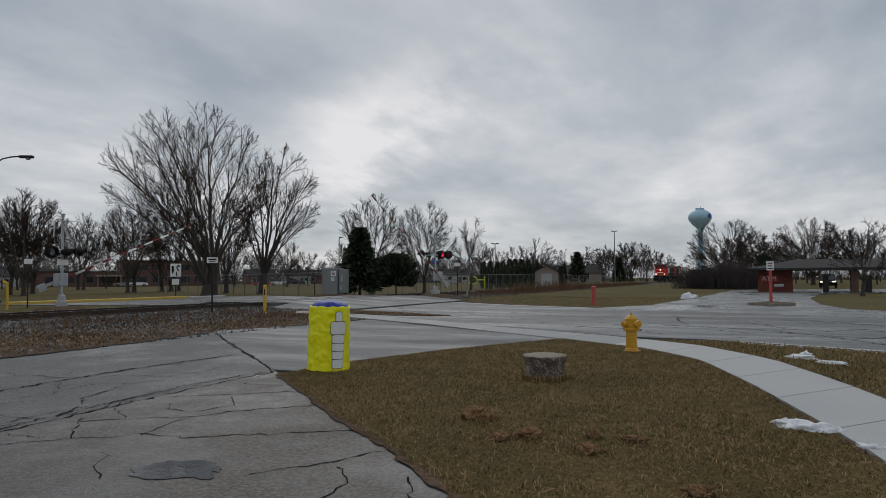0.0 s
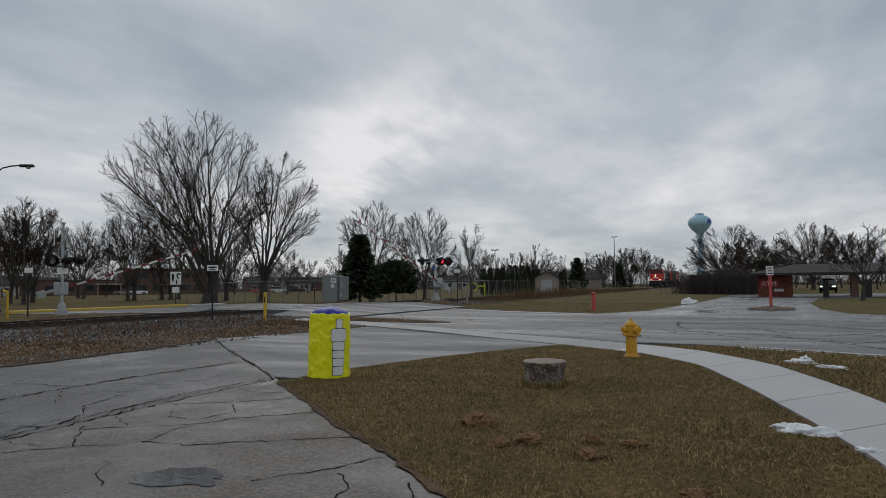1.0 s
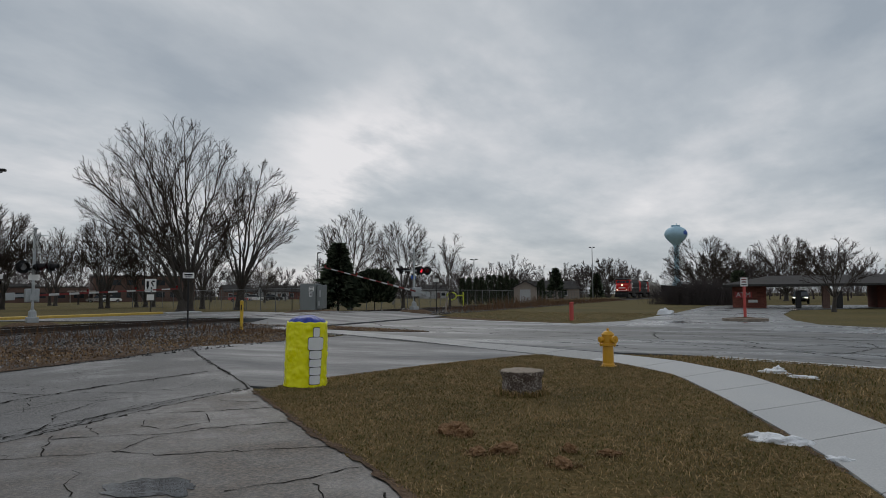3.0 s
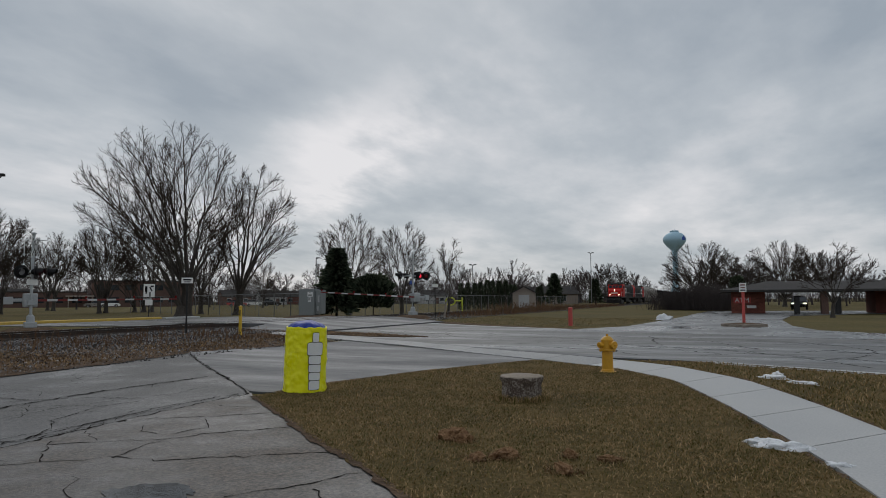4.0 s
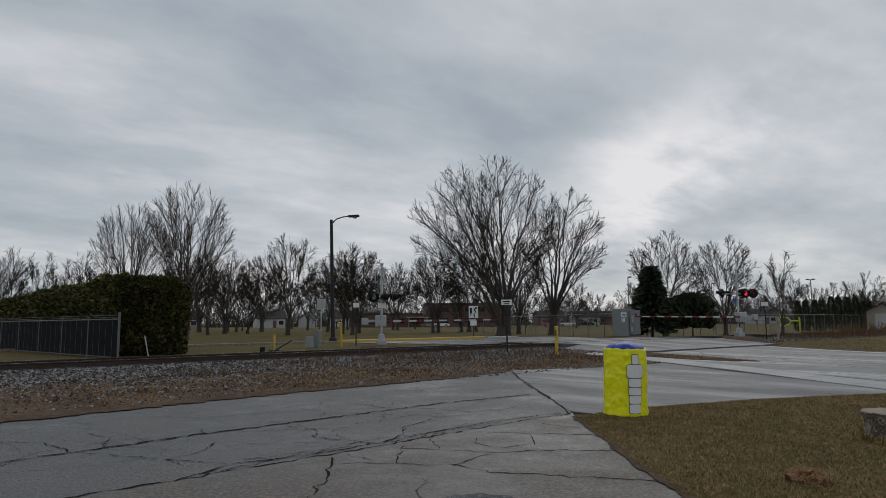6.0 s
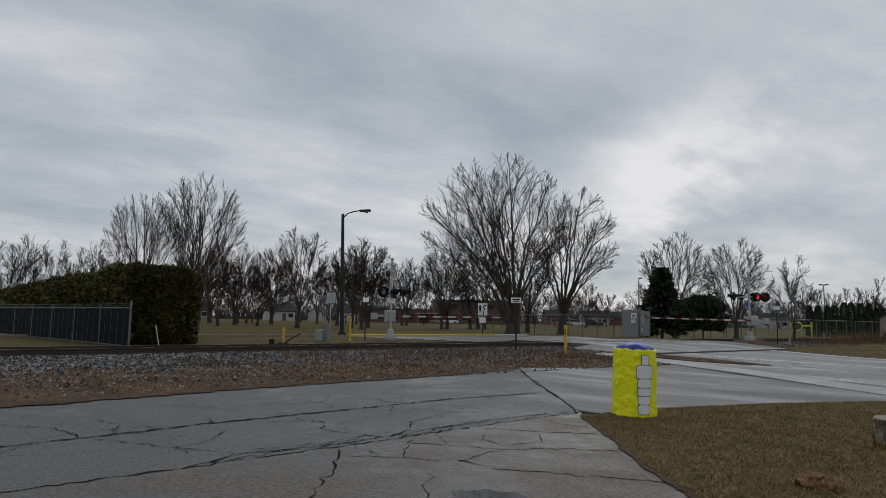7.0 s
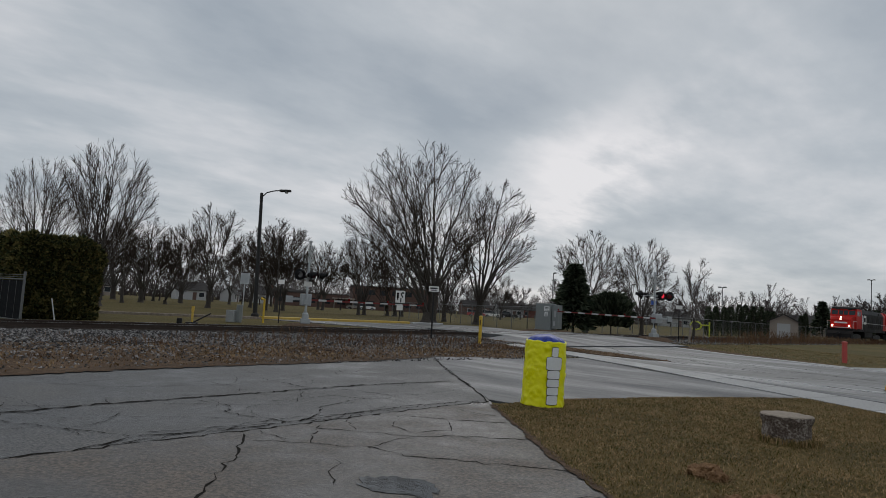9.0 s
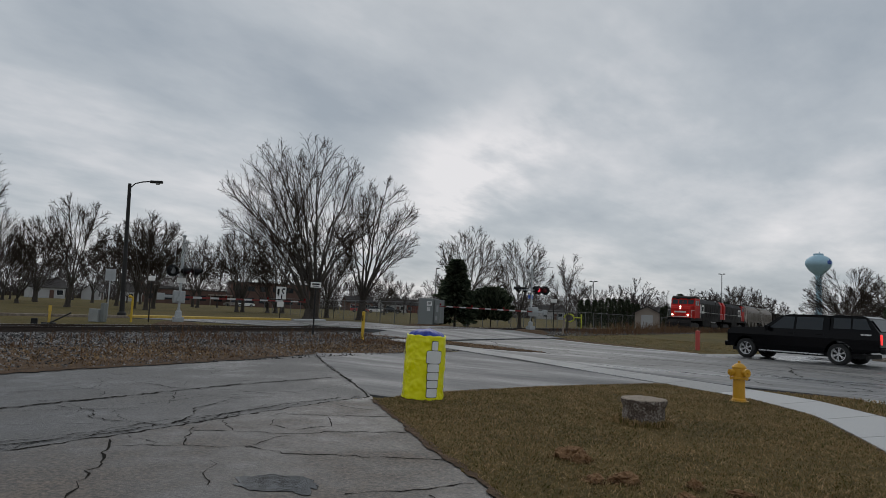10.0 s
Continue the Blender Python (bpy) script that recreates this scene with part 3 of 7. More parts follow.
    for _ in range(90):
        x = rng.uniform(-16, 22)
        u = rng.uniform(0.05, 0.95)
        y = near_edge(x) + (far_edge(x) - near_edge(x)) * u
        a = math.atan2(-0.43, 1) + (rng.choice((0, 0, 0, 1.57)) + rng.gauss(0, 0.15))
        line = [(x, y)]
        for _ in range(rng.randint(3, 12)):
            a += rng.gauss(0, 0.22)
            x, y = x + 0.7 * math.cos(a), y + 0.7 * math.sin(a)
            line.append((x, y))
        if all(near_edge(xx) + 0.4 < yy < far_edge(xx) - 0.4 for xx, yy in line):
            v, f = strip(line, 0.045, 0.0125, rng, 0.04)
            o = len(vs2)
            vs2.extend(v)
            fs2.extend(tuple(i + o for i in q) for q in f)
    ob = fast_part("cracks", vs2, fs2, "crack", road, "dark tarred cracks across the road")
    tagged(ob, kind="stuff")


make_cracks()


# water lying in a shallow dip
def make_puddle():
    m = bpy.data.materials.new("still_water")
    m.use_nodes = True
    b = m.node_tree.nodes["Principled BSDF"]
    b.inputs["Base Color"].default_value = (0.050, 0.048, 0.046, 1)
    b.inputs["Roughness"].default_value = 0.04
    b.inputs["IOR"].default_value = 1.33
    rip, bp = m.node_tree.nodes.new("ShaderNodeTexNoise"), m.node_tree.nodes.new("ShaderNodeBump")
    rip.inputs["Scale"].default_value = 9.0
    bp.inputs["Strength"].default_value, bp.inputs["Distance"].default_value = 0.25, 0.006
    m.node_tree.links.new(rip.outputs["Fac"], bp.inputs["Height"])
    m.node_tree.links.new(bp.outputs[0], b.inputs["Normal"])
    M["water"] = m
    rng = random.Random(4)
    bm = B()
    n = 90
    ring = []
    for k in range(n):
        a = 2 * math.pi * k / n
        r = 0.95 + 0.55 * noise.noise((math.cos(a) * 1.5, math.sin(a) * 1.5, 0.3)) + 0.22 * noise.noise((math.cos(a) * 5, math.sin(a) * 5, 4.3)) + rng.uniform(-0.03, 0.03)
        ring.append(bm.verts.new((-2.40 + 0.34 * r * math.cos(a) - 0.13 * math.sin(a), 3.78 + 0.19 * r * math.sin(a) + 0.13 * math.cos(a), 0.0145)))
    bm.faces.new(ring)
    bmesh.ops.recalc_face_normals(bm, faces=bm.faces)
    tagged(part("puddle", bm, "water"), "shallow clear puddle lying on the asphalt", "puddle", kind="structure")


make_puddle()


# ---- verges: weeds, grass, stones ----
def inside(p, poly):
    x, y = p
    c = False
    n = len(poly)
    for k in range(n):
        (xa, ya), (xb, yb) = poly[k], poly[(k + 1) % n]
        if (ya > y) != (yb > y) and x < (xb - xa) * (y - ya) / (yb - ya) + xa:
            c = not c
    return c


LAWN = LAWN_EDGE + APRON_EDGE + [(-2.6, 15.0), (-0.69, 13.67), (0.43, 12.15), (1.24, 9.74), (1.82, 7.68), (2.03, 6.87), (2.2, 6.16), (2.55, 4.0), (3.05, 0.0)]
lawn = sheet("lawn", LAWN, 0.016, "lawn", skirt=0.06, rough_edge=0.05, seed=7)
tagged(lawn, "patchy brown-green winter lawn with bare clumps", "lawn", kind="structure")
VERGE = [(3.4, 6.3), (3.2, 7.1), (2.95, 8.0), (2.35, 10.3), (1.55, 12.7), (0.2, 14.75), (-0.9, 15.6), (0.9, 15.75), (3.5, 14.5), (8.0, 12.5), (20, 7.4), (20, -3), (4.4, 0)]
verge = sheet("lawn", VERGE, 0.014, "lawn", skirt=0.06, rough_edge=0.05, seed=8)
tagged(verge, "rough grass verge between pavement and road", "lawn", kind="structure")
ISLAND = [(-12.1, 13.82), (-11.3, 16.7), (-11.05, 19.35), (-14.5, 20.9), (-18.6, 23.9), (-18.8, 14), (-18.6, -30), (-9.0, -30), (-9.8, -6), (-10.4, 2), (-10.95, 5), (-11.25, 8), (-11.5, 11)]
island = sheet("verge", ISLAND, 0.012, "soil", skirt=0.06, rough_edge=0.08, seed=9)
tagged(island, "bare soil verge with dead weeds beside the railway", "verge", kind="structure")
WEDGE = [(-18.2, 23.4), (-16.2, 22.95), (-13.4, 22.45), (-11.4, 22.2), (-9.2, 22.9), (-12.0, 24.1), (-14.8, 24.3)]
wedge = sheet("verge", WEDGE, 0.030, "soil", skirt=0.06, rough_edge=0.03, seed=10)
tagged(wedge, "narrow muddy strip between pavement and road", "verge", kind="structure")


def blades(name, poly, count, hmin, hmax, lean, mat, parent, label, seed, width=0.006, dens=None, zlift=0.012, curl=0.5):
    rng = random.Random(seed)
    x0, x1 = min(p[0] for p in poly), max(p[0] for p in poly)
    y0, y1 = min(p[1] for p in poly), max(p[1] for p in poly)
    vs, fs = [], []
    made = tries = 0
    while made < count and tries < count * 12:
        tries += 1
        x, y = rng.uniform(x0, x1), rng.uniform(y0, y1)
        if not inside((x, y), poly):
            continue
        if dens and rng.random() > dens(x, y):
            continue
        made += 1
        h, a = rng.uniform(hmin, hmax), rng.uniform(0, 6.283)
        l = h * rng.uniform(0.2, 1.0) * lean
        ca, sa = math.cos(a), math.sin(a)
        w = width * rng.uniform(0.6, 1.5)
        z = g(x) + zlift
        b = a + rng.uniform(-1.5, 1.5)
        mx, my = x + ca * l * 0.4, y + sa * l * 0.4
        tx, ty = x + ca * l * (1 + curl), y + sa * l * (1 + curl)
        px, py = -math.sin(b) * w, math.cos(b) * w
        o = len(vs)
        vs += [(x - px, y - py, z), (x + px, y + py, z), (mx + px * 0.7, my + py * 0.7, z + h * 0.65), (mx - px * 0.7, my - py * 0.7, z + h * 0.65), (tx, ty, z + h * rng.uniform(0.7, 1.0))]
        fs += [(o, o + 1, o + 2, o + 3), (o + 3, o + 2, o + 4)]
    ob = fast_part(name, vs, fs, mat, parent, label)
    return tagged(ob, kind="stuff")


def patchy(x, y):
    return 0.35 + 0.9 * max(0.0, 0.5 + noise.noise((x * 0.7, y * 0.7, 3.0)))


NEARLAWN = [(x, y) for x, y in LAWN]
blades("grass", NEARLAWN, 100000, 0.014, 0.042, 1.7, "blade", lawn, "short dead and green grass blades", 21, 0.0036, patchy)
blades("grass", [p for p in VERGE if p[0] < 9] + [(9, 6)], 14000, 0.03, 0.07, 1.5, "blade", verge, "short grass blades", 22, 0.006, patchy)


def soil_rim(line, w, parent, seed):
    v, f = strip(line, w * 0.6, 0.021, random.Random(seed), 0.008)
    tagged(fast_part("soil_edge", v, f, "soil", parent, "crumbled bare soil along the edge"), kind="stuff")


soil_rim(LAWN_EDGE[2:], 0.16, lawn, 71)
soil_rim(APRON_EDGE, 0.22, lawn, 72)
soil_rim([(-0.69, 13.64), (0.43, 12.12), (1.24, 9.72), (1.82, 7.66), (2.03, 6.85), (2.2, 6.14)], 0.10, lawn, 73)
soil_rim([(3.4, 6.3), (3.2, 7.1), (2.95, 8.0), (2.37, 10.3), (1.57, 12.7), (0.2, 14.78)], 0.12, verge, 74)
for k, (dx, w) in enumerate(((0.0, 0.5), (0.16, 0.4), (-0.14, 0.45))):
    soil_rim([(-9.9 + dx, -6), (-10.4 + dx, 2), (-10.95 + dx, 5), (-11.25 + dx, 8), (-11.5 + dx, 11), (-12.1 + dx, 13.7)], w, island, 80 + k)
soil_rim([(-0.9, 15.65), (0.9, 15.75), (3.5, 14.5), (8.0, 12.5)], 0.22, verge, 75)


def weedy(x, y):
    d = 0.5 + 0.8 * noise.noise((x * 0.35, y * 0.35, 9.0))
    ax = abs(x + 13.6) / 3.0
    return max(0.0, d) * (1.0 if y > 7 else 0.45) * max(0.12, 1 - ax * 0.6)


NEARISLAND = [(-12.1, 13.82), (-11.3, 16.7), (-11.05, 19.35), (-14.5, 20.9), (-18.4, 23.6), (-18.6, 14), (-18.4, -8), (-9.8, -8), (-10.4, 2), (-10.95, 5), (-11.25, 8), (-11.5, 11)]
blades("weeds", NEARISLAND, 12000, 0.02, 0.07, 2.2, "straw", island, "matted dead straw-coloured grass", 23, 0.010, weedy)


def tall(x, y):
    return max(0.0, noise.noise((x * 0.55, y * 0.4, 5.5)) * 2.2 - 0.15) * (1 if y > 6 else 0.35)


blades("weeds", NEARISLAND, 2000, 0.06, 0.20, 1.1, "weed", island, "rust-brown dead weed stalks", 24, 0.008, tall, curl=0.2)
blades("grass", WEDGE, 2500, 0.03, 0.08, 1.4, "straw", wedge, "muddy grass tufts", 25, 0.008)


FARSIDE = [(-17.2, 36.0), (-14.0, 34.55), (-9.0, 32.4), (-6.0, 31.1), (-5.9, 32.2), (-8.6, 34.0), (-12.0, 36.2), (-16.8, 39.0)]
farside = sheet("verge", FARSIDE, -0.012, "soil", skirt=0.02, rough_edge=0.12, seed=12)
tagged(farside, "rutted muddy soil strip along the road edge", "verge", kind="structure")
FARGRASS = [(-17.0, 36.3), (-9.0, 32.9), (-6.1, 31.6), (-4.4, 35.0), (-3.4, 50.0), (-17.0, 52.0)]
blades("grass", FARGRASS, 12000, 0.02, 0.06, 1.8, "blade", farside, "matted dead grass tufts", 26, 0.010, patchy, zlift=-0.03)


def stones(name, count, place, smin, smax, mat, parent, label, seed):
    rng = random.Random(seed)
    vs, fs = [], []
    for _ in range(count):
        x, y, z = place(rng)
        s = rng.uniform(smin, smax)
        o = len(vs)
        for dx, dy, dz in ((1, 0, 0), (-1, 0, 0), (0, 1, 0), (0, -1, 0), (0, 0, 1), (0, 0, -0.6)):
            k = s * rng.uniform(0.55, 1.15)
            vs.append((x + dx * k + rng.uniform(-.3, .3) * s, y + dy * k + rng.uniform(-.3, .3) * s, z + dz * k * 0.8 + rng.uniform(-.2, .2) * s))
        for a, b in ((0, 2), (2, 1), (1, 3), (3, 0)):
            fs += [(o + a, o + b, o + 4), (o + b, o + a, o + 5)]
    ob = fast_part(name, vs, fs, mat, parent, label)
    return tagged(ob, kind="stuff")


# ---- railway ----
def make_track():
    tr = empty("railway_track", None, "single railway track on dark ties and grey ballast", "railway track", kind="structure")
    bm = B()
    prof = [(-3.6, 0.06), (-2.0, 0.16), (-1.3, 0.17), (1.3, 0.17), (2.0, 0.16), (3.9, 0.03)]
    rows = []
    for y in (-60, -30, -10, 0, 10, 20, 30, 40, 60, 90, 130, 200, 320, 460):
        rows.append([bm.verts.new((XT(y) + a, y, z)) for a, z in prof])
    for r, q in zip(rows, rows[1:]):
        for k in range(len(prof) - 1):
            bm.faces.new((r[k], r[k + 1], q[k + 1], q[k]))
    bmesh.ops.recalc_face_normals(bm, faces=bm.faces)
    part("ballast_bed", bm, "ballast_bed", tr)
    tie = B()
    box(tie, (0, 0, 0), (2.6, 0.23, 0.14), bevel=0.012)
    me = None
    y = -14.0
    k = 0
    rng = random.Random(5)
    rest = B()
    while y < 260:
        crossing = near_edge(XT(y)) - 0.6 < y < far_edge(XT(y)) + 0.6
        if not crossing:
            if k < 200:
                if me is None:
                    ob = part("tie", tie, "tie", tr)
                    me = ob.data
                else:
                    ob = new("tie", me)
                    ob.parent = tr
                ob.matrix_basis = pose(XT(y) + rng.gauss(0, 0.02), y, 0.125 + rng.gauss(0, 0.006), 0, 0, rng.gauss(0, 0.8))
                k += 1
            else:
                box(rest, (XT(y), y, 0.125), (2.6, 0.23, 0.14))
        y += 0.55
    tagged(part("far_ties", rest, "tie", tr), kind="stuff")
    for side in (-1, 1):
        bm, top = B(), B()
        prof = [(-0.07, 0.19), (-0.07, 0.205), (-0.012, 0.225), (-0.012, 0.315), (-0.036, 0.33), (-0.036, 0.36), (0.036, 0.36), (0.036, 0.33), (0.012, 0.315), (0.012, 0.225), (0.07, 0.205), (0.07, 0.19)]
        rings = [[bm.verts.new((XT(y) + side * 0.7535 + a, y, z)) for a, z in prof] for y in (-60, 0, 60, 150, 320, 460)]
        for r, q in zip(rings, rings[1:]):
            for i in range(len(prof)):
                j = (i + 1) % len(prof)
                bm.faces.new((r[i], r[j], q[j], q[i]))
        bmesh.ops.recalc_face_normals(bm, faces=bm.faces)
        rail = part("rail", bm, "rail", tr, "rusty steel rail")
        for ya, yb in ((-60, 60), (60, 460)):
            vs = [top.verts.new((XT(y) + side * 0.7535 + a, y, 0.362)) for y, a in ((ya, -0.03), (ya, 0.03), (yb, 0.03), (yb, -0.03))]
            top.faces.new(vs)
        part("rail_head", top, "rail_top", rail, "polished running surface")

    def bed(rng):
        y = rng.uniform(-6, 24) if rng.random() < 0.8 else rng.uniform(38, 80)
        a = rng.uniform(1.25, 5.2) if rng.random() < 0.8 else rng.uniform(-3.2, 4.5)
        z = np.interp(a, [-3.6, -2.0, 2.0, 3.9, 5.2], [0.08, 0.16, 0.16, 0.10, 0.11])
        return XT(y) + a, y, float(z) + 0.015
    stones("ballast", 20000, bed, 0.022, 0.06, "ballast", tr, "loose grey crushed stone", 31)

    def scatter(rng):
        y = rng.uniform(-6, 20)
        x = -17.0 + abs(rng.gauss(0, 2.9)) - rng.random() * 1.5
        return min(x, -11.2), y, g(x) + 0.015
    stones("gravel", 14000, scatter, 0.018, 0.05, "ballast", island, "scattered grey gravel", 32)


make_track()


def make_crossing():
    cr = empty("level_crossing", None, "dark planked level crossing in the road", "level crossing", kind="structure")
    y0, y1 = 25.2, 38.2
    for a, w in ((-1.75, 1.7), (0.0, 1.32), (1.75, 1.7)):
        n = 6
        for k in range(n):
            bm = B()
            ya, yb = y0 + (y1 - y0) * k / n + 0.012, y0 + (y1 - y0) * (k + 1) / n - 0.012
            ym = (ya + yb) / 2
            box(bm, (XT(ym) + a, ym, 0.25), (w, yb - ya, 0.2), bevel=0.012)
            part("panel", bm, "asphalt_dark", cr)
    for s in (-1, 1):
        bm = B()
        x1, x2 = XT(31) + s * 2.62, XT(31) + s * 6.5
        vs = [bm.verts.new(p) for p in ((x1, y0, 0.345), (x1, y1, 0.345), (x2, y1 + (0.43 * -s) * 3.9 * -1, 0.135), (x2, y0 + 0.43 * s * 3.9 * 1 * -1, 0.135))]
        vs[2].co.y = y1 - s * 3.9 * 0.43
        vs[3].co.y = y0 - s * 3.9 * 0.43
        f = bm.faces.new(vs)
        bmesh.ops.recalc_face_normals(bm, faces=bm.faces)
        if f.normal.z < 0:
            f.normal_flip()
        r = bmesh.ops.extrude_face_region(bm, geom=[f])
        for v in r["geom"]:
            if isinstance(v, bmesh.types.BMVert):
                v.co.z -= 0.35
                v.co.y += 3.0 if v.co.y > 31 else -3.0
        bmesh.ops.recalc_face_normals(bm, faces=bm.faces)
        part("ramp", bm, "asphalt_dark", cr)


make_crossing()


# ---- near things ----
def make_drum():
    x, y = -4.66, 8.72
    th = empty("trash_barrel", pose(x, y, 0.02, 0, 2.0, 20), "tall barrel wrapped in bright yellow plastic, blue liner on top", "barrel")
    bm = B()
    seg, rows = 84, 50
    H, R = 0.97, 0.305
    rng = random.Random(3)
    rings = []
    for j in range(rows + 1):
        z = H * j / rows
        ring = []
        for k in range(seg):
            a = 2 * math.pi * k / seg
            r = R * (1.02 - 0.035 * (z / H) + 0.008 * math.sin(3 * a + 2 * z))
            p = Vector((math.cos(a) * 2.2, math.sin(a) * 2.2, z * 5))
            r += 0.008 * noise.noise(p) + 0.030 * abs(noise.noise(p * 1.5 + Vector((4, 1, 2)))) * (0.4 + abs(noise.noise(p * 0.6))) + 0.014 * abs(noise.noise(p * 3.1 + Vector((0, 7, 3)))) + 0.005 * abs(noise.noise(p * 7))
            # gathered folds at the foot
            if z < 0.12:
                r += (0.12 - z) * 0.10 * abs(math.sin(a * 7 + 3 * noise.noise((a, 0, 1))))
            zz = z + (0.02 * noise.noise((math.cos(a) * 3, math.sin(a) * 3, 8)) if j in (0, rows) else 0)
            ring.append(bm.verts.new((r * math.cos(a), r * math.sin(a), max(0.0, zz) if j == 0 else zz)))
        rings.append(ring)
    for a, b in zip(rings, rings[1:]):
        for k in range(seg):
            bm.faces.new((a[k], a[(k + 1) % seg], b[(k + 1) % seg], b[k]))
    inner = [bm.verts.new((v.co.x * 0.93, v.co.y * 0.93, v.co.z + 0.006)) for v in rings[-1]]
    inner2 = [bm.verts.new((v.co.x, v.co.y, v.co.z - 0.12)) for v in inner]
    for k in range(seg):
        k2 = (k + 1) % seg
        bm.faces.new((rings[-1][k], rings[-1][k2], inner[k2], inner[k]))
        bm.faces.new((inner[k], inner[k2], inner2[k2], inner2[k]))
    bmesh.ops.recalc_face_normals(bm, faces=bm.faces)
    part("wrap", bm, "wrap", th, "creased bright yellow plastic wrap", True)
    # liner bulging over the rim
    bm = B()
    rings = []
    for j in range(9):
        f = j / 8
        ring = []
        for k in range(seg):
            a = 2 * math.pi * k / seg
            r = 0.292 * math.cos(f * math.pi / 2) + 0.004
            z = H - 0.03 + 0.13 * math.sin(f * math.pi / 2) + 0.022 * noise.noise((math.cos(a) * 3 * (1 - f), math.sin(a) * 3 * (1 - f), 3)) + 0.006 * math.sin(a * 17) * (1 - f)
            ring.append(bm.verts.new((r * math.cos(a), r * math.sin(a), z)))
        rings.append(ring)
    for a, b in zip(rings, rings[1:]):
        for k in range(seg):
            bm.faces.new((a[k], a[(k + 1) % seg], b[(k + 1) % seg], b[k]))
    bm.faces.new(rings[-1])
    bmesh.ops.recalc_face_normals(bm, faces=bm.faces)
    part("liner", bm, "blue", th, "crumpled shiny blue plastic liner", True)

    # printed plain white shapes on the wrap, facing the driveway
    def decal(a0, a1, z0, z1, mat, lab, off):
        bm = B()
        n, m = 10, 16
        am, zm = (a0 + a1) / 2, (z0 + z1) / 2
        grid = []
        for j in range(m + 1):
            row = []
            v = math.sin(math.pi * (j / m - 0.5))
            wv = max(0.0, 1 - abs(v) ** 14) ** 0.35 * 0.999 + 0.001
            for k in range(n + 1):
                u = (-1 + 2 * k / n) * wv
                a, z = am + u * (a1 - a0) / 2, zm + v * (z1 - z0) / 2
                r = R * (1.02 - 0.035 * (z / H)) + 0.026 + off
                r += 0.010 * noise.noise((math.cos(a) * 2.2, math.sin(a) * 2.2, z * 5))
                row.append(bm.verts.new((r * math.cos(a), r * math.sin(a), z)))
            grid.append(row)
        for j in range(m):
            for k in range(n):
                bm.faces.new((grid[j][k], grid[j][k + 1], grid[j + 1][k + 1], grid[j + 1][k]))
        bmesh.ops.recalc_face_normals(bm, faces=bm.faces)
        part("print", bm, mat, th, lab, True)
    c = radians(-90 - 20 + 62)
    for z0, z1, w in ((0.76, 0.90, 0.16), (0.56, 0.755, 0.38), (0.43, 0.555, 0.31), (0.31, 0.425, 0.30), (0.19, 0.305, 0.28), (0.05, 0.185, 0.27)):
        decal(c - w - 0.022, c + w + 0.022, z0 - 0.008, z1 + 0.006, "wrap_black", "black outline of a printed band", -0.004)
        decal(c - w, c + w, z0, z1 - 0.002, "wrap_white", "plain white printed band", 0.0)
    c2 = radians(-90 - 20 - 58)
    decal(c2 - 0.12, c2 + 0.12, 0.62, 0.72, "wrap_white", "small white printed patch", 0.0)


make_drum()


def make_hydrant():
    th = empty("fire_hydrant", pose(-0.81, 13.06, 0.0, 0, 0, 25), "glossy yellow cast-iron fire hydrant on the lawn", "hydrant")
    bm = B()
    lathe(bm, [(0.0, 0), (0.16, 0), (0.16, 0.03), (0.125, 0.035), (0.12, 0.06), (0.105, 0.08), (0.10, 0.40), (0.115, 0.41), (0.155, 0.415), (0.155, 0.45), (0.115, 0.455), (0.112, 0.60), (0.122, 0.605), (0.122, 0.625), (0.10, 0.65), (0.075, 0.675), (0.04, 0.69), (0.0, 0.695)], 28)
    part("barrel", bm, "yellow", th, smooth=False)
    bm = B()
    rod(bm, (0, 0, 0.69), (0, 0, 0.735), 0.026, 0.022, 5)
    part("operating_nut", bm, "yellow", th)
    for a, r, l in ((-60, 0.062, 0.20), (40, 0.048, 0.19), (-160, 0.048, 0.19)):
        bm = B()
        d = Vector((math.cos(radians(a)), math.sin(radians(a)), 0))
        p = Vector((0, 0, 0.53))
        rod(bm, p + d * 0.07, p + d * (l - 0.05), r * 0.85, seg=16)
        rod(bm, p + d * (l - 0.05), p + d * l, r * 1.15, seg=16)
        rod(bm, p + d * l, p + d * (l + 0.03), 0.018, seg=5)
        part("cap", bm, "yellow", th)
    for k in range(8):
        bm = B()
        a = 2 * math.pi * k / 8
        rod(bm, (0.138 * math.cos(a), 0.138 * math.sin(a), 0.395), (0.138 * math.cos(a), 0.138 * math.sin(a), 0.472), 0.011, seg=6)
        part("bolt", bm, "yellow", th)


make_hydrant()


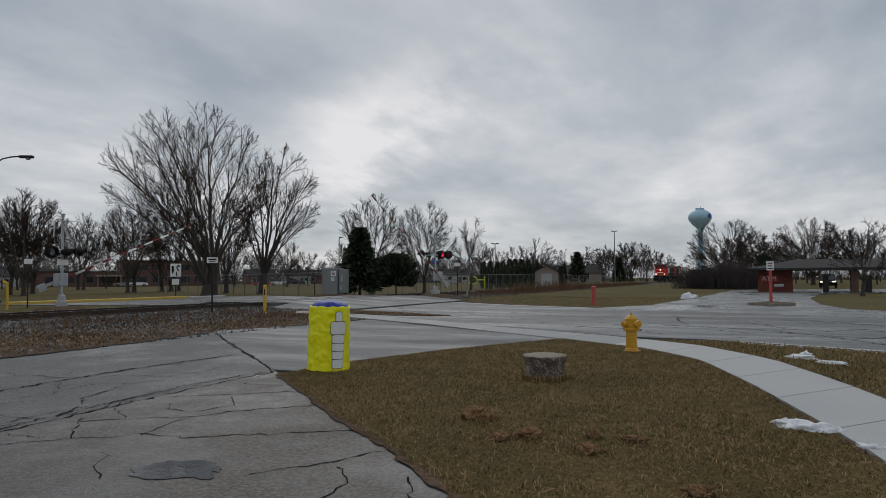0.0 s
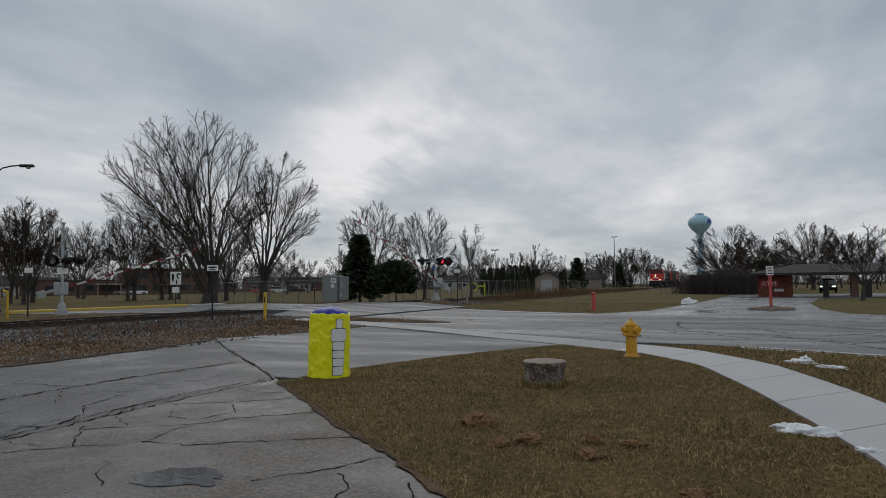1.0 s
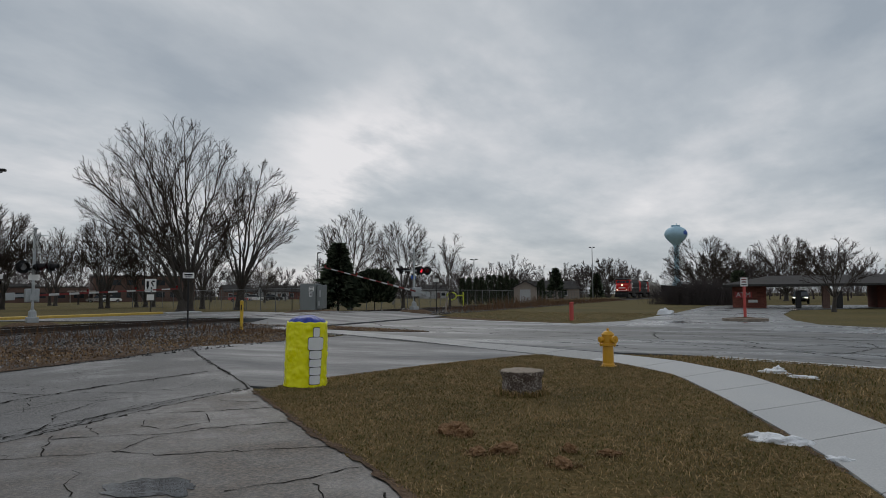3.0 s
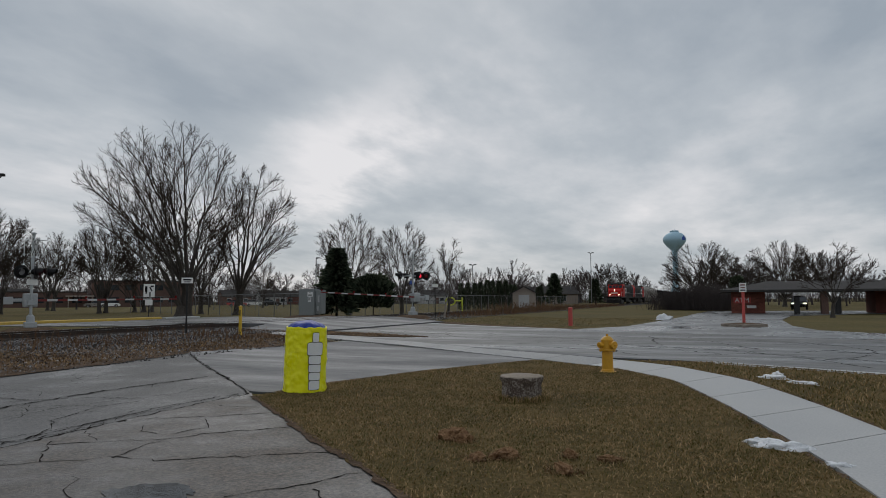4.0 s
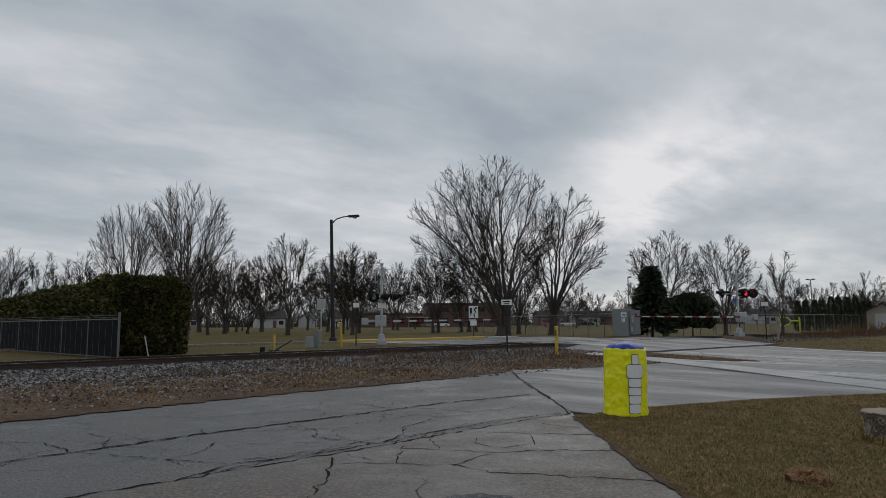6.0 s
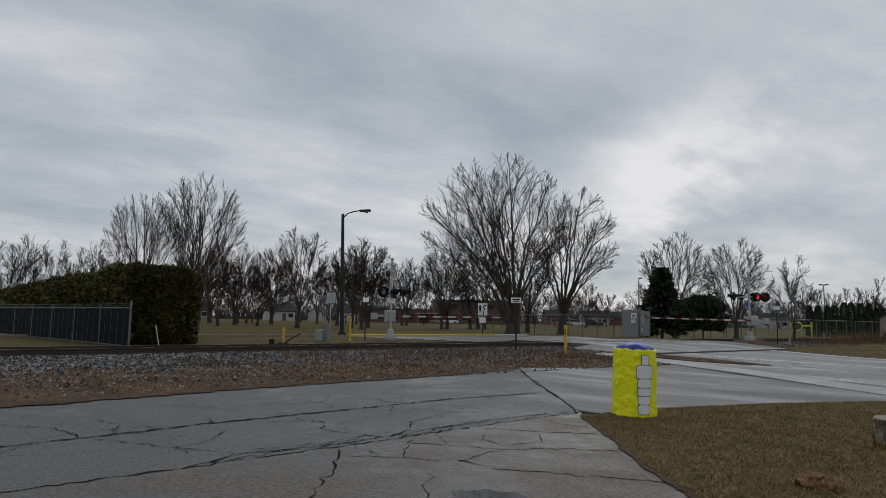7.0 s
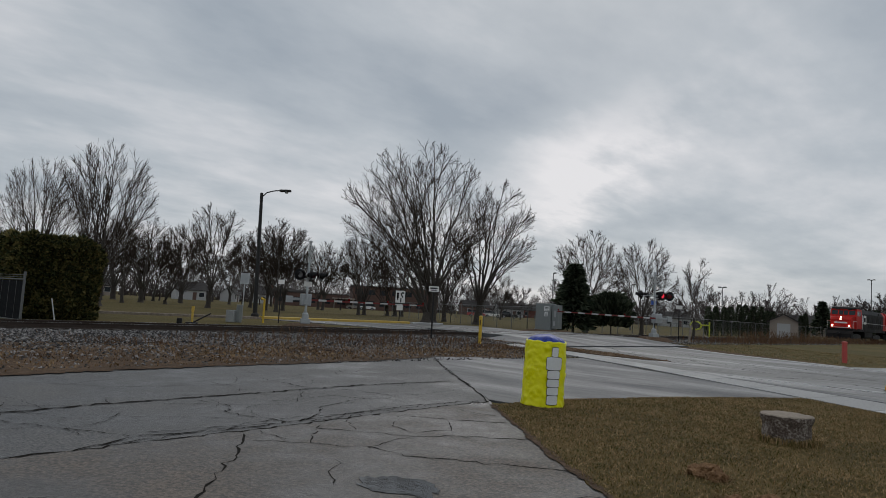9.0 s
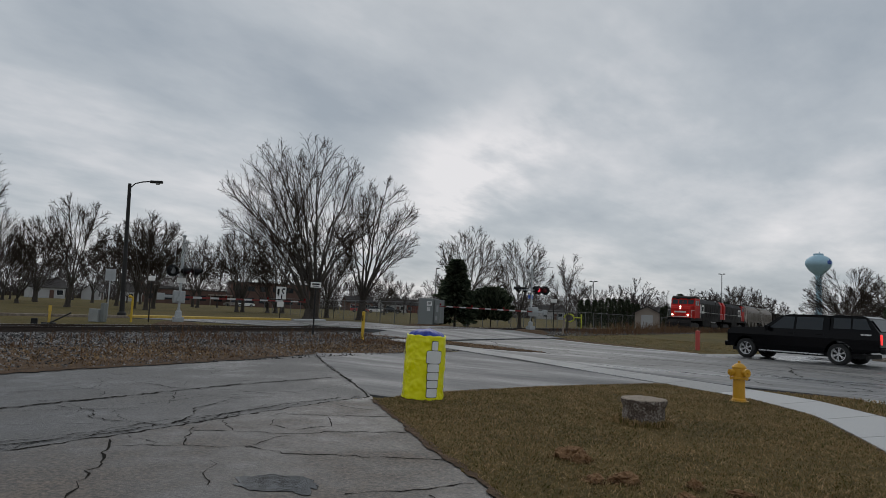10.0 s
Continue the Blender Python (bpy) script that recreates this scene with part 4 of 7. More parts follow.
def make_stump():
    bm = B()
    seg = 36
    prof = [(0.27, -0.02), (0.275, 0.06), (0.272, 0.20), (0.285, 0.24), (0.30, 0.28), (0.298, 0.315), (0.28, 0.33), (0.14, 0.338), (0.0, 0.34)]
    lathe(bm, prof, seg)
    bmesh.ops.subdivide_edges(bm, edges=bm.edges[:], cuts=1, use_grid_fill=True)
    for v in bm.verts:
        n = noise.noise(v.co * 6) * 0.016 + noise.noise(v.co * 16) * 0.008
        d = Vector((v.co.x, v.co.y, 0))
        if d.length > 0.05:
            v.co += d.normalized() * n * (1.4 if v.co.z < 0.25 else 0.6)
        v.co.z += n * 0.4
    for f in bm.faces:
        f.material_index = 1 if f.calc_center_median().z > 0.318 else 0
    ob = part("concrete_base", bm, ["stump_side", "stump_top"], None, smooth=False)
    ob.matrix_basis = pose(-1.30, 9.12, 0.015)
    tagged(ob, "squat weathered concrete post base with a rough crumbling side", "concrete base")
    ring = []
    for k in range(20):
        a = 2 * math.pi * k / 20
        ring.append((-1.30 + 0.40 * math.cos(a), 9.12 + 0.40 * math.sin(a)))
    blades("grass", ring, 900, 0.05, 0.13, 0.8, "blade", lawn, "longer green grass round the base", 41, 0.006, lambda x, y: 1.0 if math.hypot(x + 1.3, y - 9.12) > 0.27 else 0.0)


make_stump()


def lump(bm, c, r, h, seed, jag=0.4):
    res = bmesh.ops.create_icosphere(bm, subdivisions=3, radius=1)
    for v in res["verts"]:
        n = noise.noise(v.co * 1.7 + Vector((seed, 0, 0))) * jag + noise.noise(v.co * 4.5 + Vector((0, seed, 0))) * jag * 0.5
        p = v.co * (1 + n)
        v.co = Vector((c[0] + p.x * r[0], c[1] + p.y * r[1], c[2] + max(-0.02, p.z * h)))


def make_clods():
    # turf clods, turned up by the plough
    for k, (x, y, rx, ry, h) in enumerate([(-1.12, 6.30, 0.17, 0.11, 0.075), (-1.0, 6.22, 0.09, 0.08, 0.06), (-0.42, 5.75, 0.13, 0.07, 0.045), (-0.62, 5.60, 0.12, 0.06, 0.03), (0.17, 5.50, 0.15, 0.06, 0.035), (0.10, 5.98, 0.06, 0.05, 0.04), (0.45, 5.98, 0.10, 0.05, 0.02), (1.05, 4.75, 0.10, 0.05, 0.03)]):
        bm = B()
        lump(bm, (0, 0, 0.03), (rx * 0.9, ry), h * 1.25, k * 3.7, 0.6)
        ob = part("turf_clod", bm, "clod")
        ob.matrix_basis = pose(x, y, 0.012, 0, 0, 30 * k)
        tagged(ob, "torn clod of brown dead turf on the lawn", "clod", "clods on the lawn")
        ring = [(x + rx * 1.3 * math.cos(i), y + rx * 1.1 * math.sin(i)) for i in range(0, 7)]
        blades("grass", ring, 110, 0.02, 0.045, 1.6, "straw", lawn, "straw-brown torn grass", 60 + k, 0.005, zlift=0.02)


make_clods()


def make_snow():
    for k, (x, y, rx, ry, h, rz) in enumerate([(1.83, 7.10, 0.22, 0.11, 0.06, -6), (1.62, 7.22, 0.10, 0.08, 0.045, 0), (2.20, 6.56, 0.11, 0.06, 0.03, 0), (2.02, 13.05, 0.26, 0.13, 0.05, -35), (2.42, 12.40, 0.24, 0.09, 0.04, -30), (2.10, 13.35, 0.10, 0.09, 0.08, 0), (-3.0, 46.5, 0.5, 0.25, 0.35, 20), (-11.9, 19.5, 0.6, 0.12, 0.05, -25)]):
        bm = B()
        lump(bm, (0, 0, 0.01), (rx, ry), h, 5 + k * 2.3, 0.75)
        ob = part("snow_patch", bm, "snow", smooth=True)
        ob.matrix_basis = pose(x, y, g(x) + 0.01, 0, 0, rz)
        tagged(ob, "small melting patch of old white snow on grass", "snow", "snow patches")


make_snow()


def post(name, x, y, h, r, mat, label, cat, cap=False, seg=12, lean=0):
    th = empty(name, pose(x, y, g(x), 0, lean, 0), label, cat)
    bm = B()
    rod(bm, (0, 0, -0.02), (0, 0, h), r, seg=seg)
    part("pipe", bm, mat, th)
    bm = B()
    lathe(bm, [(r * 1.12, h - 0.02), (r * 1.12, h + 0.02), (r * 0.6, h + 0.05), (0, h + 0.06)], seg)
    part("cap", bm, mat, th)
    return th


yp = post("marker_post", -15.98, 20.37, 1.08, 0.065, "yellow_post", "yellow plastic pipeline marker post with a black label", "marker post")
bm = B()
box(bm, (0.03, -0.068, 0.86), (0.05, 0.004, 0.22))
part("label_bar", bm, "black", yp, "small black printed label")
post("red_marker", -6.72, 35.6, 0.92, 0.115, "red_post", "faded red round bollard on the grass", "bollard")


def vent_post(x, y, h):
    th = empty("vent_pipe", pose(x, y, g(x), 0, 0, 0), "tall yellow gas vent pipe with a hooked top", "vent pipe")
    bm = B()
    rod(bm, (0, 0, -0.02), (0, 0, h), 0.055)
    part("pipe", bm, "yellow_post", th)
    bm = B()
    rod(bm, (0.02, 0, h - 0.06), (-0.22, -0.05, h + 0.02), 0.055, 0.07)
    part("hood", bm, "yellow_post", th)


vent_post(-30.4, 19.25, 1.28)


def sign_post(name, x, y, h, w, hh, label, draw=None, rz=0, mat="white", pole="dark_steel", pr=0.04, extra=None):
    th = empty(name, pose(x, y, g(x), 0, 0, rz), label, "sign")
    bm = B()
    box(bm, (0, 0.03, h / 2), (pr * 1.6, pr, h), bevel=0.006)
    part("pole", bm, pole, th)
    bm = B()
    box(bm, (0, 0, h - hh / 2), (w, 0.014, hh), bevel=0.005)
    pl = part("plate", bm, mat, th)
    if draw:
        for cx, cz, ww, h2, rot in draw:
            bm = B()
            box(bm, (cx, -0.0105, h - hh / 2 + cz), (ww, 0.005, h2), ry=rot)
            part("mark", bm, "black", pl)
    return th


# keep-right arrow sign with a plate below
kr = sign_post("road_sign", -37.4, 35.45, 2.55, 0.75, 0.95, "white road sign with a curved black arrow on a dark post", [(0.12, 0.1, 0.09, 0.35, -25), (0.2, 0.3, 0.2, 0.12, 0), (0.06, -0.28, 0.09, 0.34, 0), (-0.2, 0.1, 0.16, 0.42, 0), (-0.2, -0.16, 0.08, 0.2, 0)], rz=41)
bm = B()
box(bm, (0, 0, 1.22), (0.5, 0.014, 0.42), bevel=0.005)
part("plate", bm, "white", kr)
sign_post("road_sign", -18.0, 19.65, 2.2, 0.42, 0.22, "small white road sign with a black band on a dark post", [(0, 0.03, 0.30, 0.06, 0), (0, -0.055, 0.22, 0.03, 0)], rz=43)
sign_post("road_sign", -33.55, 19.75, 2.7, 0.50, 0.62, "blank white back of a road sign on a steel post", rz=62, pole="grey_steel", mat="silver")
sign_post("road_sign", -30.8, 20.45, 2.4, 0.34, 0.24, "small white road sign on a dark post", rz=50)
sign_post("road_sign", -18.5, 43.9, 2.45, 0.42, 0.24, "small white sign on a dark post beside the crossing", rz=25)


def raised_pad(x, y, r, h, label):
    """Low gravel mound beside the crossing."""
    bm = B()
    lathe(bm, [(r * 1.9, -0.1), (r * 1.5, h * 0.35), (r * 1.1, h * 0.9), (r, h), (0, h)], 22)
    for v in bm.verts:
        if 0.3 < math.hypot(v.co.x, v.co.y):
            v.co.z += 0.03 * noise.noise((v.co.x * 1.3 + x, v.co.y * 1.3, 2.0)) * (1 if v.co.z < h * 0.95 else 0)
    ob = part("mound", bm, "soil", None, smooth=True)
    ob.matrix_basis = pose(x, y, g(x))
    tagged(ob, label, "mound", kind="structure")


raised_pad(-27.6, 20.0, 0.7, 0.14, "low gravel mound under the crossing signal")
raised_pad(-19.05, 41.4, 0.8, 0.26, "low gravel mound under the crossing signal")
raised_pad(-27.4, 41.4, 1.3, 0.21, "low gravel pad under the signal cabinet")


def signal(x, y, z, rz, L, label, lit, extra_front, lz):
    """Crossing signal; its local -y faces the road traffic, the arm reaches along local +x."""
    th = empty("crossing_signal", pose(x, y, z, 0, 0, rz), label, "railway signal", "crossing signals")
    bm = B()
    box(bm, (0, 0, 0.12), (0.46, 0.46, 0.24), bevel=0.02)
    lathe(bm, [(0.18, 0.24), (0.16, 0.5), (0.09, 0.56), (0.09, 0.6)], 16)
    part("base", bm, "silver", th)
    bm = B()
    rod(bm, (0, 0, 0.3), (0, 0, 4.15), 0.062, seg=14)
    lathe(bm, [(0.075, 4.12), (0.075, 4.2), (0, 4.24)], 12)
    part("mast", bm, "silver", th)
    # crossbuck
    for r in (45, -45):
        bm = B()
        box(bm, (0, -0.085 - (0.012 if r > 0 else 0), 3.62), (1.22, 0.012, 0.20), ry=r, bevel=0.004)
        turn = Matrix.Rotation(radians(150 if extra_front else 60), 3, "Z")
        bmesh.ops.rotate(bm, cent=(0, 0, 0), matrix=turn, verts=bm.verts)
        bl = part("crossbuck_blade", bm, "arm_white", th)
        for k in range(7):
            bm = B()
            c = math.cos(radians(r))
            s = -math.sin(radians(r))
            d = (k - 3) * 0.15 + (0.02 if k > 2 else -0.02)
            if abs(d) < 0.12:
                continue
            box(bm, (d * c, -0.0945 - (0.012 if r > 0 else 0), 3.62 + d * s), (0.07, 0.004, 0.11), ry=r)
            bmesh.ops.rotate(bm, cent=(0, 0, 0), matrix=turn, verts=bm.verts)
            part("letter_bar", bm, "black", bl)
    # lamps: cross arm, hoods, lenses; two to each side
    bm = B()
    rod(bm, (-0.45, 0, lz), (0.62, 0, lz), 0.035)
    rod(bm, (-0.28, 0.02, lz - 0.19), (0.28, 0.02, lz - 0.19), 0.03)
    part("cross_arm", bm, "silver", th)
    lamps = [(-0.45, -0.16, 15), (0.12, -0.24, 62), (0.62, -0.24, 62), (-0.4, 0.16, 180)]
    if extra_front:
        lamps = [(-0.45, 0.18, 175), (-1.05, 0.18, 150), (0.45, -0.16, 60), (1.0, -0.14, 75), (-0.45, -0.16, 0)]
    for i, (sx, sy, yaw) in enumerate(lamps):
        m = pose(sx, sy, lz, 90, 0, yaw)
        bm = B()
        lathe(bm, [(0.0, -0.03), (0.27, -0.03), (0.30, -0.015), (0.30, 0.0), (0.0, 0.002)], 24, m)
        bk = part("lamp_disc", bm, "black", th, "round black lamp backing disc")
        bm = B()
        lathe(bm, [(0.0, 0.03), (0.10, 0.028), (0.15, 0.012), (0.15, 0.0)], 20, m)
        part("lens", bm, "red_light" if i in lit else ("lens_grey" if i == 0 and not extra_front else "red_dark"), bk, "round signal lens")
        bm = B()
        seg = 18
        rings = []
        for d in (0.0, 0.32):
            rings.append([bm.verts.new(m @ Vector((0.175 * math.cos(math.pi * 2 * k / seg), 0.175 * math.sin(math.pi * 2 * k / seg), d if math.sin(math.pi * 2 * k / seg) > -0.3 else d * 0.45))) for k in range(seg)])
        for k in range(seg):
            bm.faces.new((rings[0][k], rings[0][(k + 1) % seg], rings[1][(k + 1) % seg], rings[1][k]))
        part("hood", bm, "black", bk)
        bm = B()
        lathe(bm, [(0.0, -0.2), (0.09, -0.2), (0.12, -0.16), (0.14, -0.03)], 16, m)
        part("housing", bm, "black", bk)
    if extra_front:
        bm = B()
        rod(bm, (-1.1, 0, lz - 0.05), (1.1, 0, lz - 0.05), 0.03)
        part("side_arm", bm, "silver", th)
    # small blue notice plate
    bm = B()
    box(bm, (0.0, -0.09, lz - 0.47), (0.42, 0.012, 0.26), bevel=0.004)
    part("notice_plate", bm, "sign_blue" if extra_front else "white", th, "blue notice plate" if extra_front else "white notice plate")
    # gate mechanism
    bm = B()
    box(bm, (0.0, 0.26, 1.22), (0.55, 0.42, 0.62), bevel=0.05)
    box(bm, (0.0, 0.05, 1.12), (0.25, 0.25, 0.25))
    part("gate_motor", bm, "silver", th, "silver gate mechanism housing")
    bm = B()
    rod(bm, (0.05, 0.06, 0.98), (-0.06, 0.10, 0.25), 0.03, seg=8)
    part("conduit", bm, "black", th)
    bm = B()
    rod(bm, (-0.35, 0, 3.95), (0.55, 0, 3.95), 0.018, seg=8)
    rod(bm, (-0.35, 0, 3.2), (-0.35, 0, 3.95), 0.018, seg=8)
    part("bracket", bm, "silver", th)
    # bell
    bm = B()
    lathe(bm, [(0, 0.0), (0.13, 0.0), (0.12, 0.05), (0.05, 0.09), (0, 0.1)], 16, pose(0, 0, 4.22))
    part("bell", bm, "silver", th)
    # arm, pivots about local y at the motor
    arm = empty("gate_arm", pose(0.05, 0.52, 1.22))
    arm.parent = th
    n = 15
    for k in range(n):
        x0, x1 = 0.25 + (L - 0.25) * k / n, 0.25 + (L - 0.25) * (k + 1) / n
        bm = B()
        h0 = 0.105 - 0.045 * k / n
        box(bm, ((x0 + x1) / 2, 0, 0), (x1 - x0 + 0.002 * (k % 2), 0.04 - 0.001 * (k % 2), h0), bevel=0.004)
        part("arm_section", bm, "arm_white" if k % 2 else "stripe_red", arm)
    for f in (0.35, 0.68, 0.99):
        bm = B()
        rod(bm, (L * f, -0.02, 0.06), (L * f, -0.02, 0.17), 0.045, 0.05, 10)
        part("arm_lamp", bm, "red_dark", arm)
    bm = B()
    box(bm, (-0.35, 0.0, 0.02), (1.2, 0.05, 0.14), bevel=0.01)
    box(bm, (-0.85, 0.0, 0.0), (0.35, 0.16, 0.34), bevel=0.02)
    part("counterweight", bm, "silver", arm)
    return th, arm


arm_dir = math.degrees(math.atan2(0.91, 0.42))
sig_left, arm_left = signal(-27.6, 20.0, 0.26, arm_dir, 6.6, "silver railway crossing signal with crossbuck, lamps and striped gate arm", (1,), False, 2.5)
sig_right, arm_right = signal(-19.05, 41.4, 0.38, arm_dir + 180, 7.6, "railway crossing signal with extra side lamps and a striped gate arm", (0,), True, 2.72)


def make_lamp():
    th = empty("street_lamp", pose(-37.7, 23.0, 0.12, 0, -1.5, 40), "tall dark street lamp with a curved arm and cobra head", "street lamp")
    bm = B()
    rod(bm, (0, 0, -0.02), (0, 0, 8.3), 0.15, 0.10, 12)
    lathe(bm, [(0.26, 0), (0.26, 0.25), (0.16, 0.35)], 12)
    part("pole", bm, "dark_steel", th)
    bm = B()
    pts = [(0, 0, 8.0), (0.35, 0, 8.32), (0.8, 0, 8.44), (1.25, 0, 8.48)]
    for a, b in zip(pts, pts[1:]):
        rod(bm, a, b, 0.04, seg=8)
    part("arm", bm, "dark_steel", th)
    bm = B()
    box(bm, (1.6, 0, 8.46), (0.75, 0.30, 0.15), bevel=0.05)
    hd = part("lamp_head", bm, "dark_steel", th)
    bm = B()
    lathe(bm, [(0.0, -0.11), (0.10, -0.09), (0.15, 0.0)], 16, pose(1.68, 0, 8.39))
    part("lens", bm, "lens_grey", hd, "grey glass bowl")


make_lamp()


def make_cabinets():
    th = empty("signal_cabinet", pose(-27.3, 41.4, 0.33, 0, 0, 8), "large grey steel signal cabinet beside the crossing", "cabinet")
    bm = B()
    box(bm, (-0.35, 0, 0.98), (1.25, 0.9, 1.95), bevel=0.03)
    box(bm, (-0.35, 0, 0.0), (1.35, 1.0, 0.10))
    part("body", bm, "cab_grey", th)
    bm = B()
    box(bm, (0.55, 0.05, 0.98), (0.5, 0.7, 1.75), bevel=0.03)
    part("side_box", bm, "cab_grey", th)
    for cx, cz, w, h in ((-0.05, 1.55, 0.42, 0.35), (-0.1, 1.15, 0.25, 0.3)):
        bm = B()
        box(bm, (cx, -0.455, cz), (w, 0.008, h))
        pl = part("notice", bm, "white", th, "white paper notice")
        for k in range(3):
            bm = B()
            box(bm, (cx, -0.461, cz + h * (0.28 - 0.28 * k)), (w * 0.7, 0.003, h * 0.12))
            part("text_bar", bm, "dark_steel", pl)
    for cx, cz, h in ((0.58, 1.2, 0.5), (0.52, 0.5, 0.35)):
        bm = B()
        box(bm, (cx, -0.33, cz), (0.14, 0.06, h), bevel=0.01)
        part("meter_box", bm, "grey_steel", th)
    th = empty("utility_box", pose(-30.4, 17.4, 0.12, 0, 0, 30), "pair of small grey-green utility boxes on the grass", "utility box")
    bm = B()
    box(bm, (0, 0, 0.30), (0.45, 0.4, 0.62), bevel=0.03)
    part("box", bm, "grey_steel", th)
    bm = B()
    box(bm, (0.36, 0.1, 0.45), (0.20, 0.28, 0.92), bevel=0.03)
    part("tall_box", bm, "cab_grey", th)
    th = empty("switch_stand", pose(-26.2, 13.3, 0.12, 0, 0, 60), "low iron railway switch stand with a lever", "switch stand")
    bm = B()
    rod(bm, (0, 0, 0), (0, 0, 0.62), 0.05)
    box(bm, (0, 0, 0.68), (0.12, 0.05, 0.22))
    part("stand", bm, "kerb_yellow", th)
    bm = B()
    rod(bm, (0.05, 0, 0.1), (0.75, 0, 0.52), 0.03)
    box(bm, (0, 0, 0.05), (0.5, 0.3, 0.12))
    part("lever", bm, "dark_steel", th)
    bm = B()
    box(bm, (-0.5, 0, 0.12), (0.22, 0.25, 0.28), bevel=0.03)
    part("motor", bm, "black", th)


make_cabinets()


# ---- train ----
RAIL = 0.362
TRAIN_FRONT, TRAIN_SPEED = 178.0, 8.80


def wheelsets(th, xs, r):
    out = []
    for x in xs:
        bm = B()
        for s in (-1, 1):
            lathe(bm, [(0.0, -0.06), (r * 0.5, -0.05), (r, -0.06), (r, 0.05), (r + 0.03, 0.06), (r + 0.03, 0.075), (0, 0.07)], 16, pose(0, s * 0.75, 0, 90 if s > 0 else -90, 0, 0))
        rod(bm, (0, -0.75, 0), (0, 0.75, 0), 0.08, seg=8)
        for k in range(4):
            a = k * math.pi / 2
            rod(bm, (r * 0.3 * math.cos(a), -0.83, r * 0.3 * math.sin(a)), (r * 0.3 * math.cos(a), 0.83, r * 0.3 * math.sin(a)), 0.03, seg=5)
        w = part("wheelset", bm, "dark_steel", th)
        out.append((w, x, r))
    return out


def bogie(th, x, half, n=2):
    for s in (-1, 1):
        bm = B()
        prism(bm, [(x - half, 0.45), (x - half * 0.4, 0.30), (x + half * 0.4, 0.30), (x + half, 0.45), (x + half, 0.75), (x + half * 0.5, 0.92), (x - half * 0.5, 0.92), (x - half, 0.75)], s * 1.02 - 0.07, s * 1.02 + 0.07)
        part("side_frame", bm, "dark_steel", th)


def rail_line(th, pts, r=0.022):
    bm = B()
    for a, b in zip(pts, pts[1:]):
        rod(bm, a, b, r, seg=6)
    return part("handrail", bm, "white", th, "white handrail")


def make_loco():
    th = empty("locomotive", None, "red and black diesel freight locomotive with lit headlights", "locomotive", "locomotives of the train")
    bm = B()
    box(bm, (-10.6, 0, 1.42), (20.2, 2.9, 0.36), bevel=0.03)
    part("underframe", bm, "black_loco", th)
    bm = B()
    prism(bm, [(-0.05, 0.22), (0.35, 0.30), (0.15, 0.9), (-0.3, 1.3), (-0.6, 1.3), (-0.6, 0.3)], -1.45, 1.45)
    part("plough", bm, "black_loco", th, "black steel pilot plough")
    bm = B()
    rod(bm, (-0.2, 0, 0.95), (0.75, 0, 0.95), 0.12, seg=8)
    box(bm, (0.75, 0, 0.95), (0.2, 0.3, 0.3), bevel=0.04)
    part("coupler", bm, "dark_steel", th)
    # nose
    bm = B()
    prism(bm, [(-0.95, 1.5), (-0.85, 2.75), (-1.15, 3.05), (-2.15, 3.22), (-2.6, 3.25), (-2.6, 1.5)], -1.5, 1.5)
    for v in bm.verts:
        if v.co.x > -1.2:
            v.co.y *= 0.80
    nose = part("nose", bm, "red_loco", th)
    # cab with windows
    bm = B()
    prism(bm, [(-2.2, 1.6), (-2.15, 3.2), (-2.55, 4.2), (-5.2, 4.2), (-5.2, 1.6)], -1.53, 1.53)
    cab = part("cab", bm, "red_loco", th)
    bm = B()
    prism(bm, [(-2.35, 4.19), (-2.6, 4.42), (-3.0, 4.52), (-5.0, 4.52), (-5.3, 4.4), (-5.3, 4.19)], -1.45, 1.45)
    part("cab_roof", bm, "black_loco", th)
    for y0, w in ((-1.02, 0.72), (-0.28, 0.5), (0.28, 0.5), (1.02, 0.72)):
        bm = B()
        box(bm, (-2.34, y0, 3.70), (0.03, w, 0.62), ry=-22, bevel=0.008)
        part("windscreen", bm, "glass", cab)
    for s in (-1, 1):
        for x0 in (-3.1, -4.2):
            bm = B()
            box(bm, (x0, s * 1.535, 3.6), (0.85, 0.02, 0.65), bevel=0.008)
            part("side_window", bm, "glass", cab)
    # number boards and lamps
    bm = B()
    box(bm, (-0.98, 0, 2.88), (0.18, 0.36, 0.62), bevel=0.03)
    nb = part("headlight_box", bm, "red_loco", th)
    for z0 in (2.75, 3.03):
        bm = B()
        rod(bm, (-0.95, 0, z0), (-0.86, 0, z0), 0.10, seg=14)
        part("headlight", bm, "head_light", nb, "lit round headlight")
    for y0 in (-0.98, 0.98):
        bm = B()
        rod(bm, (-0.80, y0, 1.95), (-0.70, y0, 1.95), 0.095, seg=14)
        part("ditch_light", bm, "head_light", th, "lit ditch light")
        bm = B()
        box(bm, (-2.50, y0 * 0.75, 4.14), (0.1, 0.5, 0.14))
        part("number_bar", bm, "dark_steel", cab)
    # plain white shapes for the road's emblem
    bm = B()
    box(bm, (-0.878, 0, 2.34), (0.02, 1.5, 0.20), ry=4, bevel=0.008)
    part("emblem_bar", bm, "white", nose)
    bm = B()
    box(bm, (-0.91, 0, 1.72), (0.02, 2.3, 0.07))
    part("stripe", bm, "white", nose)
    # wide cowl
    bm = B()
    prism(bm, [(-1.42, 1.6), (-1.48, 3.7), (-1.15, 4.25), (1.15, 4.25), (1.48, 3.7), (1.42, 1.6)], -19.6, -5.2, axis="x")
    hood = part("hood", bm, "black_loco", th, "black side panels")
    bm = B()
